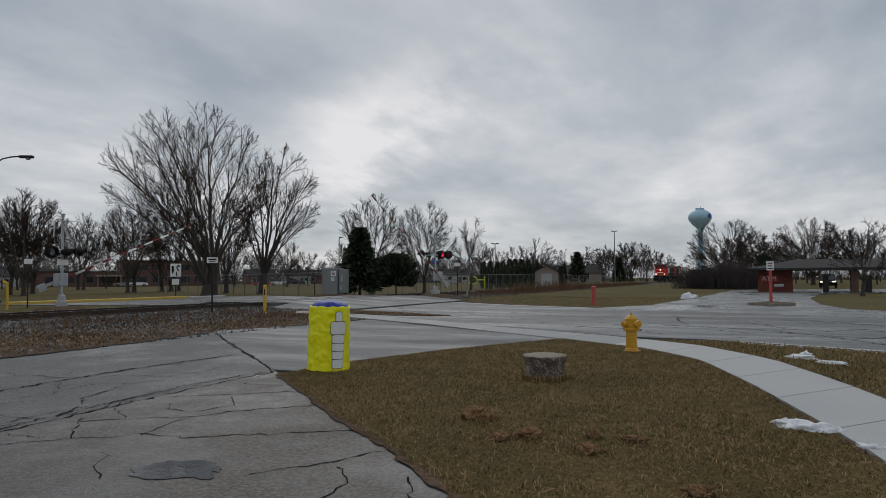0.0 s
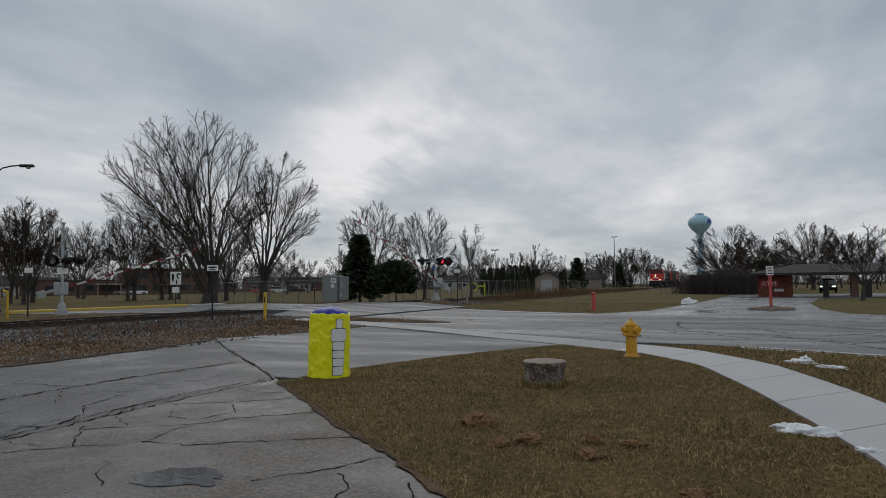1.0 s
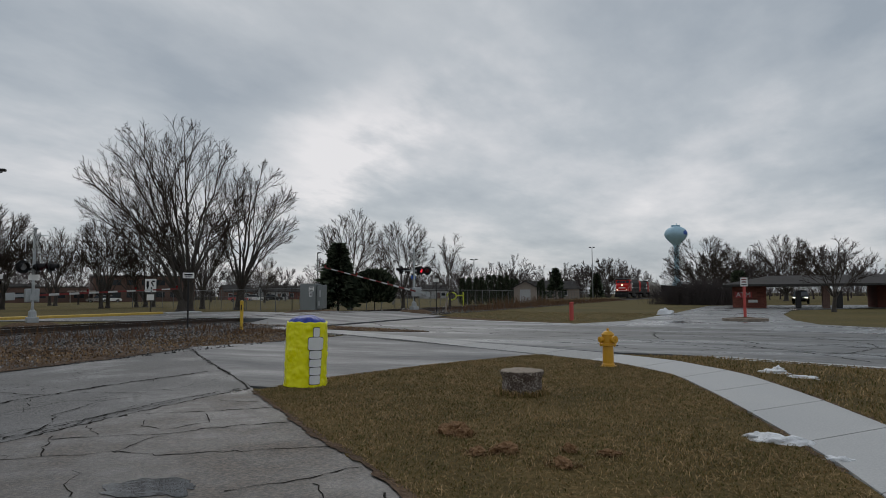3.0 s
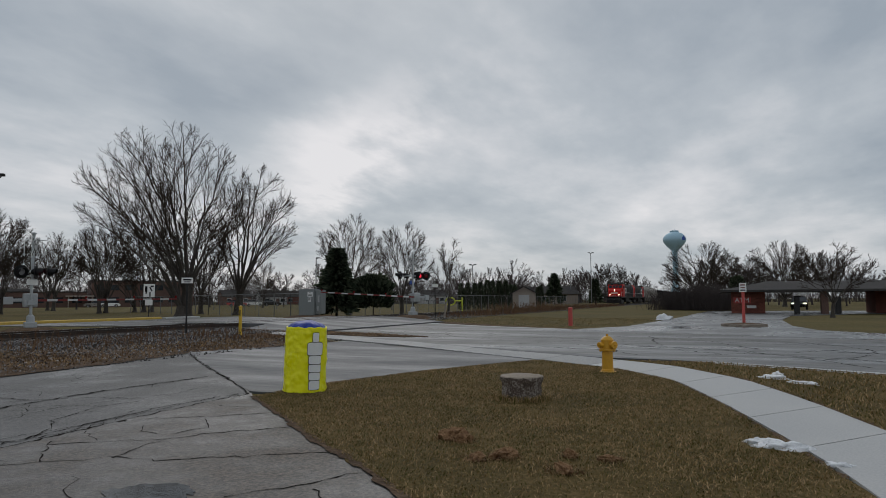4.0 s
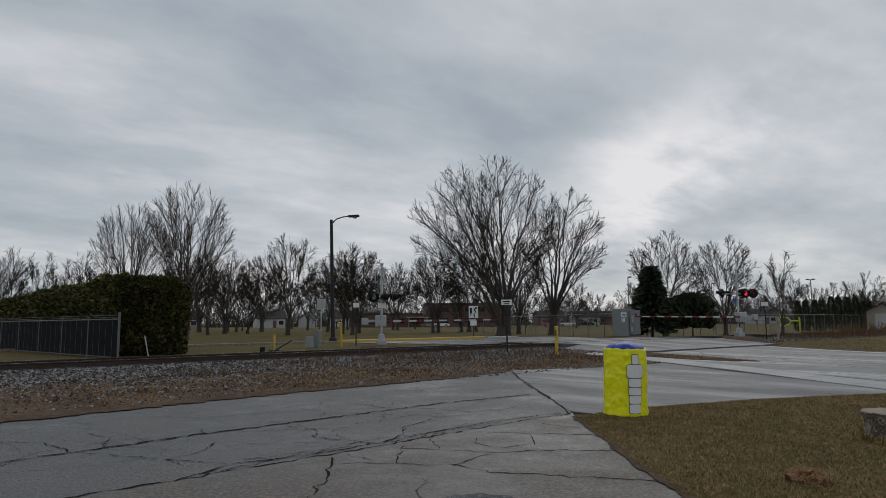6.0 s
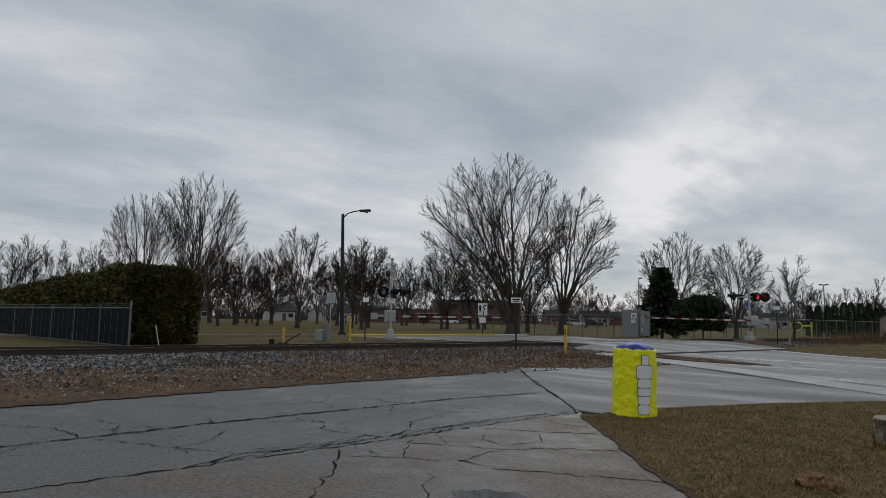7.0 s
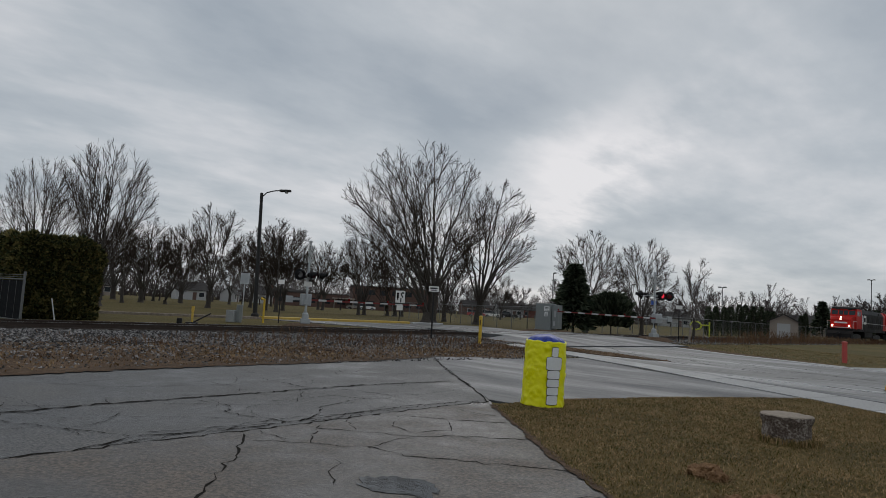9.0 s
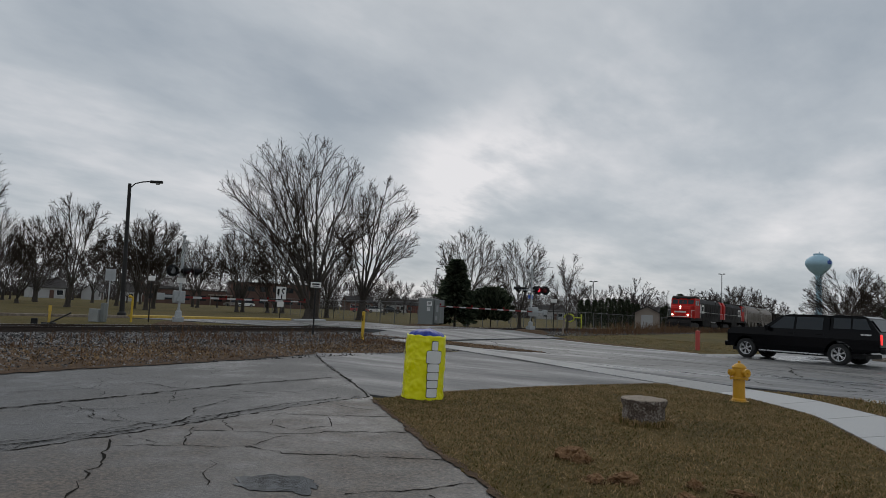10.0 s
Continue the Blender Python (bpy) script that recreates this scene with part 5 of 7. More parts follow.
    prism(bm, [(-1.45, 1.6), (-1.50, 3.7), (-1.17, 4.27), (1.17, 4.27), (1.50, 3.7), (1.45, 1.6)], -20.7, -19.4, axis="x")
    part("rear_panel", bm, "red_loco", th, "red end panel")
    for s in (-1, 1):
        for x0, w, h, z0 in ((-8.0, 0.35, 1.1, 2.9), (-7.2, 1.3, 0.3, 3.35), (-7.2, 1.3, 0.3, 2.45), (-5.9, 0.35, 1.2, 2.9), (-6.3, 0.35, 0.6, 2.9)):
            bm = B()
            box(bm, (x0, s * 1.47, z0), (w, 0.02, h))
            part("emblem_bar", bm, "white", hood)
        for k in range(7):
            bm = B()
            box(bm, (-10.2 - k * 1.3, s * 1.465, 2.6), (0.9, 0.03, 1.5), bevel=0.01)
            part("access_door", bm, "black_loco", hood)
        bm = B()
        box(bm, (-17.5, s * 1.41, 3.6), (2.6, 0.12, 0.9), bevel=0.02)
        part("radiator_grille", bm, "dark_steel", hood)
        rail_line(th, [(-0.5, s * 1.5, 1.6), (-0.5, s * 1.5, 2.55), (-2.2, s * 1.52, 2.55)])
        rail_line(th, [(-5.4, s * 1.56, 1.6), (-5.4, s * 1.56, 2.45), (-12.5, s * 1.56, 2.45), (-20.4, s * 1.56, 2.45), (-20.4, s * 1.56, 1.6)])
        for zz in (0.5, 0.85, 1.2):
            bm = B()
            box(bm, (-0.75, s * 1.35, zz), (0.35, 0.4, 0.05))
            part("step", bm, "dark_steel", th)
    for k in range(4):
        bm = B()
        lathe(bm, [(0.55, 4.2), (0.55, 4.4), (0.5, 4.44), (0, 4.44)], 18, pose(-16.2 - k * 1.0 + 0.1, 0, 0))
        part("roof_fan", bm, "black_loco", hood)
    bm = B()
    box(bm, (-9.0, 0, 4.33), (1.6, 0.7, 0.25), bevel=0.04)
    part("exhaust", bm, "black_loco", hood)
    bm = B()
    box(bm, (-10.6, 0, 0.86), (5.0, 2.6, 0.82), bevel=0.15)
    part("fuel_tank", bm, "black_loco", th)
    for x in (-4.3, -16.9):
        bogie(th, x, 2.4)
    ws = wheelsets(th, (-2.5, -4.3, -6.1, -15.1, -16.9, -18.7), 0.50)
    return th, ws


def make_hopper():
    th = empty("hopper_car", None, "pale grey round-sided covered hopper freight car", "freight car", "freight cars of the train")
    bm = B()
    prof = []
    for k in range(13):
        a = math.pi * k / 12
        prof.append((1.56 * math.cos(a) if k not in (0, 12) else 1.5 * math.cos(a), 2.55 + 1.95 * math.sin(a) ** 0.8))
    prof = [(1.35, 1.5)] + prof + [(-1.35, 1.5)]
    prism(bm, prof, -15.6, -1.6, axis="x")
    body = part("body", bm, "hopper", th)
    for k in range(9):
        for s in (-1, 1):
            bm = B()
            box(bm, (-2.4 - k * 1.55, s * 1.54, 2.6), (0.09, 0.08, 1.5))
            part("rib", bm, "hopper", body)
    bm = B()
    for x in (-4.6, -8.6, -12.6):
        prism(bm, [(x - 1.5, 1.55), (x + 1.5, 1.55), (x + 0.4, 0.5), (x - 0.4, 0.5)], -1.2, 1.2)
    part("hopper_chute", bm, "hopper", th)
    bm = B()
    box(bm, (-8.6, 0, 1.2), (16.2, 0.5, 0.35))
    for x in (-0.9, -16.3):
        box(bm, (x, 0, 1.35), (1.5, 2.6, 0.18))
    part("sill", bm, "dark_steel", th)
    bm = B()
    box(bm, (-8.6, 0, 4.55), (13.5, 0.9, 0.08))
    part("roof_walk", bm, "grey_steel", th)
    for x in (-1.0, -16.2):
        rail_line(th, [(x, -1.3, 1.4), (x, -1.3, 3.9), (x, 1.3, 3.9), (x, 1.3, 1.4)])
    for x in (-2.3, -14.9):
        bogie(th, x, 1.15)
    return th, wheelsets(th, (-1.4, -3.2, -14.0, -15.8), 0.46)


def make_gondola():
    th = empty("gondola_car", None, "long dark steel gondola freight car with ribbed sides", "freight car", "freight cars of the train")
    bm = B()
    box(bm, (-9.0, 0, 2.6), (16.8, 3.0, 2.6), bevel=0.03)
    body = part("body", bm, "boxcar", th)
    for k in range(14):
        for s in (-1, 1):
            bm = B()
            box(bm, (-1.2 - k * 1.2, s * 1.53, 2.55), (0.12, 0.1, 2.5))
            part("rib", bm, "boxcar", body)
    bm = B()
    box(bm, (-9.0, 0, 1.15), (17.6, 0.6, 0.4))
    part("sill", bm, "dark_steel", th)
    for x in (-2.3, -15.7):
        bogie(th, x, 1.15)
    return th, wheelsets(th, (-1.4, -3.2, -14.8, -16.6), 0.46)


TRAIN = []
loco_a, ws_a = make_loco()
TRAIN.append((loco_a, 0.0, False, ws_a))


def rolling_copy(src, ws):
    c = copy_thing(src, Matrix.Identity(4))
    cw = [o for o in c.children if o.name.startswith("wheelset")]
    return c, [(o, x, r) for o, (_, x, r) in zip(cw, ws)]


loco_b, ws_b = rolling_copy(loco_a, ws_a)
tagged(loco_b, "red and black diesel locomotive coupled with its cab to the rear")
TRAIN.append((loco_b, 21.7, True, ws_b))
hop, ws_h = make_hopper()
TRAIN.append((hop, 43.4, False, ws_h))
h2, ws_h2 = rolling_copy(hop, ws_h)
TRAIN.append((h2, 61.0, False, ws_h2))
gon, ws_g = make_gondola()
TRAIN.append((gon, 78.8, False, ws_g))
for k in range(5):
    c, w = rolling_copy(gon, ws_g)
    TRAIN.append((c, 97.2 + 18.4 * k, False, w))


# ---- vehicles ----
def make_wheel(r, w, parent, x, y, z):
    wh = empty("wheel", pose(x, y, z))
    wh.parent = parent
    s = 1 if y > 0 else -1
    bm = B()
    lathe(bm, [(r * 0.66, -w / 2), (r * 0.93, -w / 2), (r, -w * 0.38), (r, w * 0.38), (r * 0.93, w / 2), (r * 0.66, w / 2), (r * 0.66, -w / 2)], 32, pose(0, 0, 0, 90, 0, 0))
    part("tyre", bm, "tyre", wh, "black rubber tyre")
    bm = B()
    lathe(bm, [(r * 0.67, -w * 0.45), (r * 0.67, w * 0.45), (r * 0.60, w * 0.42), (r * 0.58, -w * 0.40)], 28, pose(0, 0, 0, -90 * s, 0, 0))
    lathe(bm, [(0.0, w * 0.40), (r * 0.15, w * 0.40), (r * 0.17, w * 0.2)], 14, pose(0, 0, 0, -90 * s, 0, 0))
    for k in range(6):
        a = 2 * math.pi * k / 6
        for da in (-0.14, 0.14):
            rod(bm, (r * 0.10 * math.cos(a), s * w * 0.34, r * 0.10 * math.sin(a)), (r * 0.62 * math.cos(a + da), s * w * 0.36, r * 0.62 * math.sin(a + da)), r * 0.055, seg=6)
    part("rim", bm, "chrome", wh, "bright spoked alloy rim")
    bm = B()
    lathe(bm, [(0.0, 0.0), (r * 0.6, 0.0)], 20, pose(0, s * w * 0.05, 0, -90 * s, 0, 0))
    part("brake_disc", bm, "dark_steel", wh)
    return wh


def arch(cx, r, n=10):
    return [(cx + r * math.cos(math.pi * k / n), 0.42 + r * math.sin(math.pi * k / n)) for k in range(n + 1)]


def make_truck():
    th = empty("pickup_truck", None, "black crew-cab pickup truck with a matching bed cap", "pickup truck")
    WB = 3.645
    a1, a2 = arch(0, 0.50), arch(-WB, 0.50)
    # arches must open downwards: walk the outline from the front
    prof = [(0.86, 0.50), (0.52, 0.44)] + a1[1:-1] + [(-0.52, 0.44), (-WB + 0.52, 0.44)] + a2[1:-1] + [(-WB - 0.52, 0.48), (-5.0, 0.55), (-5.08, 0.75), (-5.05, 1.28), (-3.0, 1.30), (-0.85, 1.30), (-0.7, 1.30), (0.3, 1.28), (0.70, 1.23), (0.86, 1.10)]
    bm = B()
    prism(bm, prof, -0.99, 0.99)
    for co, no in (((0, 0, 1.0), (0, 0, 1)), ((0, 0, 0.62), (0, 0, 1)), ((0.35, 0, 0), (1, 0, 0))):
        bmesh.ops.bisect_plane(bm, geom=bm.verts[:] + bm.edges[:] + bm.faces[:], plane_co=co, plane_no=no)
    for v in bm.verts:
        z, x = v.co.z, v.co.x
        v.co.y *= (1 - 0.15 * max(0.0, z - 1.0)) * (1 - 0.10 * max(0.0, 0.62 - z)) * (1 - 0.16 * max(0.0, x - 0.35))
    part("body", bm, "truck", th)
    bm = B()
    prism(bm, [(-0.62, 1.20), (-1.42, 1.80), (-1.75, 1.88), (-3.05, 1.89), (-3.28, 1.86), (-3.30, 1.22)], -0.93, 0.93)
    for v in bm.verts:
        if v.co.z > 1.5:
            v.co.y *= 0.80
    cab = part("cab", bm, "truck", th)
    bm = B()
    prism(bm, [(-3.34, 1.26), (-3.34, 1.87), (-3.6, 1.90), (-4.45, 1.88), (-4.62, 1.82), (-5.04, 1.27)], -0.94, 0.94)
    for v in bm.verts:
        if v.co.z > 1.5:
            v.co.y *= 0.84
    cap = part("bed_cap", bm, "truck", th, "black fibreglass bed cap")

    def pane(name, pts, parent, mat="glass"):
        bm = B()
        vs = [bm.verts.new(p) for p in pts]
        bm.faces.new(vs)
        r = bmesh.ops.extrude_face_region(bm, geom=bm.faces[:])
        n = (Vector(pts[1]) - Vector(pts[0])).cross(Vector(pts[2]) - Vector(pts[0])).normalized()
        for v in r["geom"]:
            if isinstance(v, bmesh.types.BMVert):
                v.co += n * 0.012
        bmesh.ops.recalc_face_normals(bm, faces=bm.faces)
        part(name, bm, mat, parent)

    def yy(z, s, top=0.80, base=0.93):
        return s * (base + (base * top - base) * (z - 1.22) / 0.66 + 0.012)
    for s in (-1, 1):
        for x0, x1, x2, x3 in ((-0.98, -1.95, -1.95, -1.52), (-2.05, -3.05, -3.05, -2.05)):
            q = [(x0, yy(1.30, s), 1.30), (x1, yy(1.30, s), 1.30), (x2, yy(1.78, s), 1.78), (x3, yy(1.78, s), 1.78)]
            pane("side_window", q if s < 0 else q[::-1], cab)
        for x0, x1, x3, x2 in ((-3.45, -4.05, -3.45, -4.05), (-4.12, -4.75, -4.12, -4.55)):
            q = [(x0, yy(1.38, s, 0.84, 0.94), 1.38), (x1, yy(1.38, s, 0.84, 0.94), 1.38), (x2, yy(1.78, s, 0.84, 0.94), 1.78), (x3, yy(1.78, s, 0.84, 0.94), 1.78)]
            pane("cap_window", q if s < 0 else q[::-1], cap)
        bm = B()
        box(bm, (-0.98, s * 1.08, 1.30), (0.14, 0.22, 0.20), bevel=0.03)
        rod(bm, (-1.0, s * 0.9, 1.22), (-1.0, s * 1.05, 1.25), 0.025, seg=6)
        part("door_mirror", bm, "truck", th)
        bm = B()
        box(bm, (-1.85, s * 0.985, 0.36), (2.5, 0.14, 0.05), bevel=0.015)
        part("running_board", bm, "chrome", th, "bright metal running board")
        for x in (-1.85, -2.95):
            bm = B()
            box(bm, (x, s * 0.975, 1.12), (0.20, 0.03, 0.04), bevel=0.008)
            part("door_handle", bm, "truck", th)
        for x in (-0.85, -2.0, -3.12):
            bm = B()
            box(bm, (x, s * 0.972, 0.86), (0.012, 0.02, 0.72))
            part("door_seam", bm, "black", th)
        bm = B()
        box(bm, (-5.03, s * 0.86, 1.03), (0.12, 0.17, 0.38), bevel=0.03)
        part("tail_light", bm, "tail_red", th, "lit red tail light")
        bm = B()
        box(bm, (0.78, s * 0.72, 0.93), (0.16, 0.34, 0.22), bevel=0.03)
        part("headlight", bm, "lens_grey", th, "pale headlight")
        bm = B()
        box(bm, (-4.6, s * 0.97, 1.19), (0.35, 0.012, 0.05))
        part("badge_bar", bm, "chrome", th)
    q = [(-0.70, -0.84, 1.27), (-0.70, 0.84, 1.27), (-1.40, 0.70, 1.79), (-1.40, -0.70, 1.79)]
    pane("windscreen", [(x + 0.02, y, z + 0.02) for x, y, z in q], cab)
    pane("rear_window", [(-5.02, 0.74, 1.33), (-5.02, -0.74, 1.33), (-4.70, -0.68, 1.76), (-4.70, 0.68, 1.76)], cap)
    bm = B()
    box(bm, (0.86, 0, 0.82), (0.06, 1.15, 0.42), bevel=0.02)
    part("grille", bm, "black", th)
    bm = B()
    box(bm, (0.89, 0, 0.55), (0.18, 1.85, 0.22), bevel=0.05)
    part("front_bumper", bm, "truck", th)
    bm = B()
    box(bm, (-5.12, 0, 0.62), (0.18, 1.9, 0.20), bevel=0.05)
    part("rear_bumper", bm, "black", th)
    bm = B()
    box(bm, (-5.095, 0.0, 0.95), (0.01, 0.36, 0.14))
    part("plate_bar", bm, "white", th)
    bm = B()
    box(bm, (-1.9, 0, 0.36), (5.2, 1.5, 0.16))
    part("chassis", bm, "black", th)
    ws = [(make_wheel(0.405, 0.27, th, x, y, 0.405), x, y) for x in (0, -WB) for y in (-0.86, 0.86)]
    return th, ws


truck, truck_wheels = make_truck()


def make_car(m, mat, lights, label, name="parked_car", scale=1.0):
    th = empty(name, m, label, "car")
    a1, a2 = arch(0, 0.40), arch(-2.7, 0.40)
    bm = B()
    prism(bm, [(0.85, 0.35), (0.42, 0.30)] + [(x, z - 0.08) for x, z in a1[1:-1]] + [(-0.42, 0.30), (-2.28, 0.30)] + [(x, z - 0.08) for x, z in a2[1:-1]] + [(-3.12, 0.32), (-3.65, 0.40), (-3.70, 0.95), (-0.6, 1.02), (0.55, 0.92), (0.88, 0.72)], -0.9, 0.9)
    for v in bm.verts:
        if v.co.z > 0.9:
            v.co.y *= 0.94
    part("body", bm, mat, th)
    bm = B()
    prism(bm, [(-0.5, 0.98), (-1.25, 1.52), (-1.6, 1.60), (-3.0, 1.60), (-3.62, 0.96)], -0.83, 0.83)
    for v in bm.verts:
        if v.co.z > 1.3:
            v.co.y *= 0.80
    cb = part("cabin", bm, "glass", th, "dark glass cabin")
    bm = B()
    box(bm, (-2.2, 0, 1.615), (1.9, 1.25, 0.04), bevel=0.015)
    part("roof", bm, mat, cb)
    for s in (-1, 1):
        bm = B()
        box(bm, (0.80, s * 0.62, 0.72), (0.12, 0.34, 0.16), bevel=0.03)
        part("headlight", bm, "head_light" if lights else "lens_grey", th, "lit headlight" if lights else "")
        bm = B()
        box(bm, (-3.68, s * 0.68, 0.78), (0.06, 0.28, 0.2), bevel=0.02)
        part("tail_light", bm, "red_dark", th)
        for x in (0, -2.7):
            make_wheel(0.33, 0.2, th, x, s * 0.78, 0.33)
    bm = B()
    box(bm, (0.88, 0, 0.60), (0.05, 0.9, 0.22), bevel=0.02)
    part("grille", bm, "black", th)
    return th


make_car(pose(8.3, 90.0, 0.02, 0, 0, -96), "truck", True, "dark car with lit headlights waiting at the bank canopy")


# ---- bank, water tower ----
def make_bank():
    ki = empty("bank_building", pose(0, 0, 0), "low brick drive-through bank with a broad grey hipped canopy", "bank building")
    x0, x1, y0, y1 = 1.0, 3.9, 69.0, 73.0
    bm = B()
    box(bm, ((x0 + x1) / 2, (y0 + y1) / 2, 1.0), (x1 - x0, y1 - y0, 2.0))
    k1 = part("kiosk_wall", bm, "brick", ki, "red brick kiosk wall")
    row = 0
    shared = None
    z = 0.05
    bmb = B()
    box(bmb, (0, 0, 0), (0.56, 0.03, 0.15))
    while z < 1.85:
        x = x0 + 0.3 + (0.3 if row % 2 else 0)
        while x < x1 - 0.2:
            if shared is None:
                ob = part("brick", bmb, "brick", k1)
                shared = ob.data
            else:
                ob = new("brick", shared)
                ob.parent = k1
            ob.matrix_basis = pose(x, y0 - 0.004, z + 0.08)
            x += 0.6
        z += 0.18
        row += 1
    # canopy: hipped roof on piers
    bm = B()
    a, b, c, d = (0.2, 66.5), (30, 66.5), (30, 78), (0.2, 78)
    base = [bm.verts.new((x, y, 2.0)) for x, y in (a, b, c, d)]
    top = [bm.verts.new((x, y, 2.18)) for x, y in (a, b, c, d)]
    rid = [bm.verts.new((4.2, 72.2, 3.05)), bm.verts.new((26, 72.2, 3.05))]
    bm.faces.new(base[::-1])
    for k in range(4):
        bm.faces.new((base[k], base[(k + 1) % 4], top[(k + 1) % 4], top[k]))
    bm.faces.new((top[0], top[1], rid[1], rid[0]))
    bm.faces.new((top[2], top[3], rid[0], rid[1]))
    bm.faces.new((top[3], top[0], rid[0]))
    bm.faces.new((top[1], top[2], rid[1]))
    bmesh.ops.recalc_face_normals(bm, faces=bm.faces)
    part("canopy_roof", bm, "roof", ki, "grey-brown shingled canopy roof")
    for px, py in ((8.6, 67.6), (9.3, 75), (15.5, 67.6), (21.5, 67.6)):
        bm = B()
        box(bm, (px, py, 1.0), (0.55, 0.55, 2.0), bevel=0.02)
        part("pier", bm, "brick_brown", ki, "brown brick pier")
    for px in (6.4, 9.6):
        bm = B()
        box(bm, (px, 67.4, 0.75), (0.45, 0.6, 1.5), bevel=0.05)
        part("teller_unit", bm, "dark_steel", ki)
    bm = B()
    box(bm, (20.5, 73.5, 1.0), (15, 5, 2.0))
    w2 = part("main_wall", bm, "brick", ki, "red brick wall of the main building")
    bm = B()
    box(bm, (1.95, 68.94, 1.22), (1.5, 0.05, 0.55), bevel=0.02)
    pl = part("sign_panel", bm, "red_post", k1, "red sign panel with white letters")
    txt("ATM", 0.62, (1.95, 68.90, 1.22), 0, "white", k1)
    bm = B()
    box(bm, (2.75, 68.94, 0.62), (0.8, 0.03, 0.25))
    part("plate_bar", bm, "white", k1)


def txt(s, size, at, rz, mat, parent):
    cu = bpy.data.curves.new("lettering", "FONT")
    cu.body, cu.size, cu.align_x, cu.align_y, cu.extrude = s, size, "CENTER", "CENTER", 0.006
    t = new("lettering", cu)
    dg = bpy.context.evaluated_depsgraph_get()
    me = bpy.data.meshes.new_from_object(t.evaluated_get(dg))
    bpy.data.objects.remove(t)
    ob = new("lettering", me)
    me.materials.clear()
    me.materials.append(M[mat])
    ob.parent = parent
    ob.matrix_basis = pose(*at, 90, 0, rz)
    return ob


make_bank()


def make_atm_sign():
    th = empty("entrance_sign", pose(1.78, 36.6, 0.02), "white plate sign on a red post in a mulched island", "sign")
    bm = B()
    rod(bm, (0, 0, 0), (0, 0, 2.15), 0.075, seg=10)
    part("post", bm, "red_post", th, "red painted post")
    bm = B()
    box(bm, (0, -0.1, 1.92), (0.33, 0.02, 0.44), bevel=0.008)
    pl = part("plate", bm, "white", th)
    for k, (w, c) in enumerate(((0.22, "stripe_red"), (0.19, "stripe_red"), (0.24, "black"))):
        bm = B()
        box(bm, (0, -0.114, 2.05 - 0.13 * k), (w, 0.005, 0.055))
        part("text_bar", bm, c, pl)
    bm = B()
    lathe(bm, [(0.85, -0.02), (0.85, 0.12), (0.72, 0.14), (0.70, 0.05)], 20)
    for v in bm.verts:
        v.co.x *= 1.25
    isl = part("island_kerb", bm, "concrete_old", None)
    isl.matrix_basis = pose(1.78, 36.6, 0.012)
    tagged(isl, "small round kerbed island in the forecourt", "kerb", kind="structure")
    bm = B()
    lathe(bm, [(0.86, 0.09), (0.4, 0.17), (0, 0.19)], 20)
    ob = part("mulch", bm, "soil", isl)


make_atm_sign()


def make_tower():
    th = empty("water_tower", pose(-37.6, 498, 0), "pale blue spheroid water tower on a slender stem", "water tower")
    bm = B()
    lathe(bm, [(6.5, 0), (4.0, 6), (2.0, 12), (1.75, 16), (1.75, 34), (2.4, 36.5)], 28)
    part("stem", bm, "tower_blue", th, smooth=True)
    bm = B()
    prof = [(1.9, 35.2), (3.0, 36.6), (5.6, 39.0), (7.4, 41.6)]
    for k in range(9):
        a = -0.05 + (math.pi / 2 + 0.05) * k / 8
        prof.append((8.0 * math.cos(a), 43.4 + 5.8 * math.sin(a)))
    lathe(bm, prof, 36)
    tk = part("tank", bm, "tower_blue", th, smooth=True)
    bm = B()
    lathe(bm, [(3.0, 49.0), (3.0, 50.0), (2.9, 50.0), (2.9, 49.0)], 20)
    rod(bm, (0.5, 0, 49), (0.5, 0, 51.5), 0.2, seg=6)
    part("railing", bm, "tower_blue", tk)
    bm = B()
    for k in range(3):
        a = radians(-42 + 9 * k)
        box(bm, (8.0 * math.cos(a), 8.0 * math.sin(a), 43.9 + (0.4 if k == 1 else 0)), (1.0, 0.3, 3.2 if k == 1 else 2.2), rz=math.degrees(a) + 90)
    part("emblem", bm, "sign_blue", tk, "dark blue painted emblem")


make_tower()


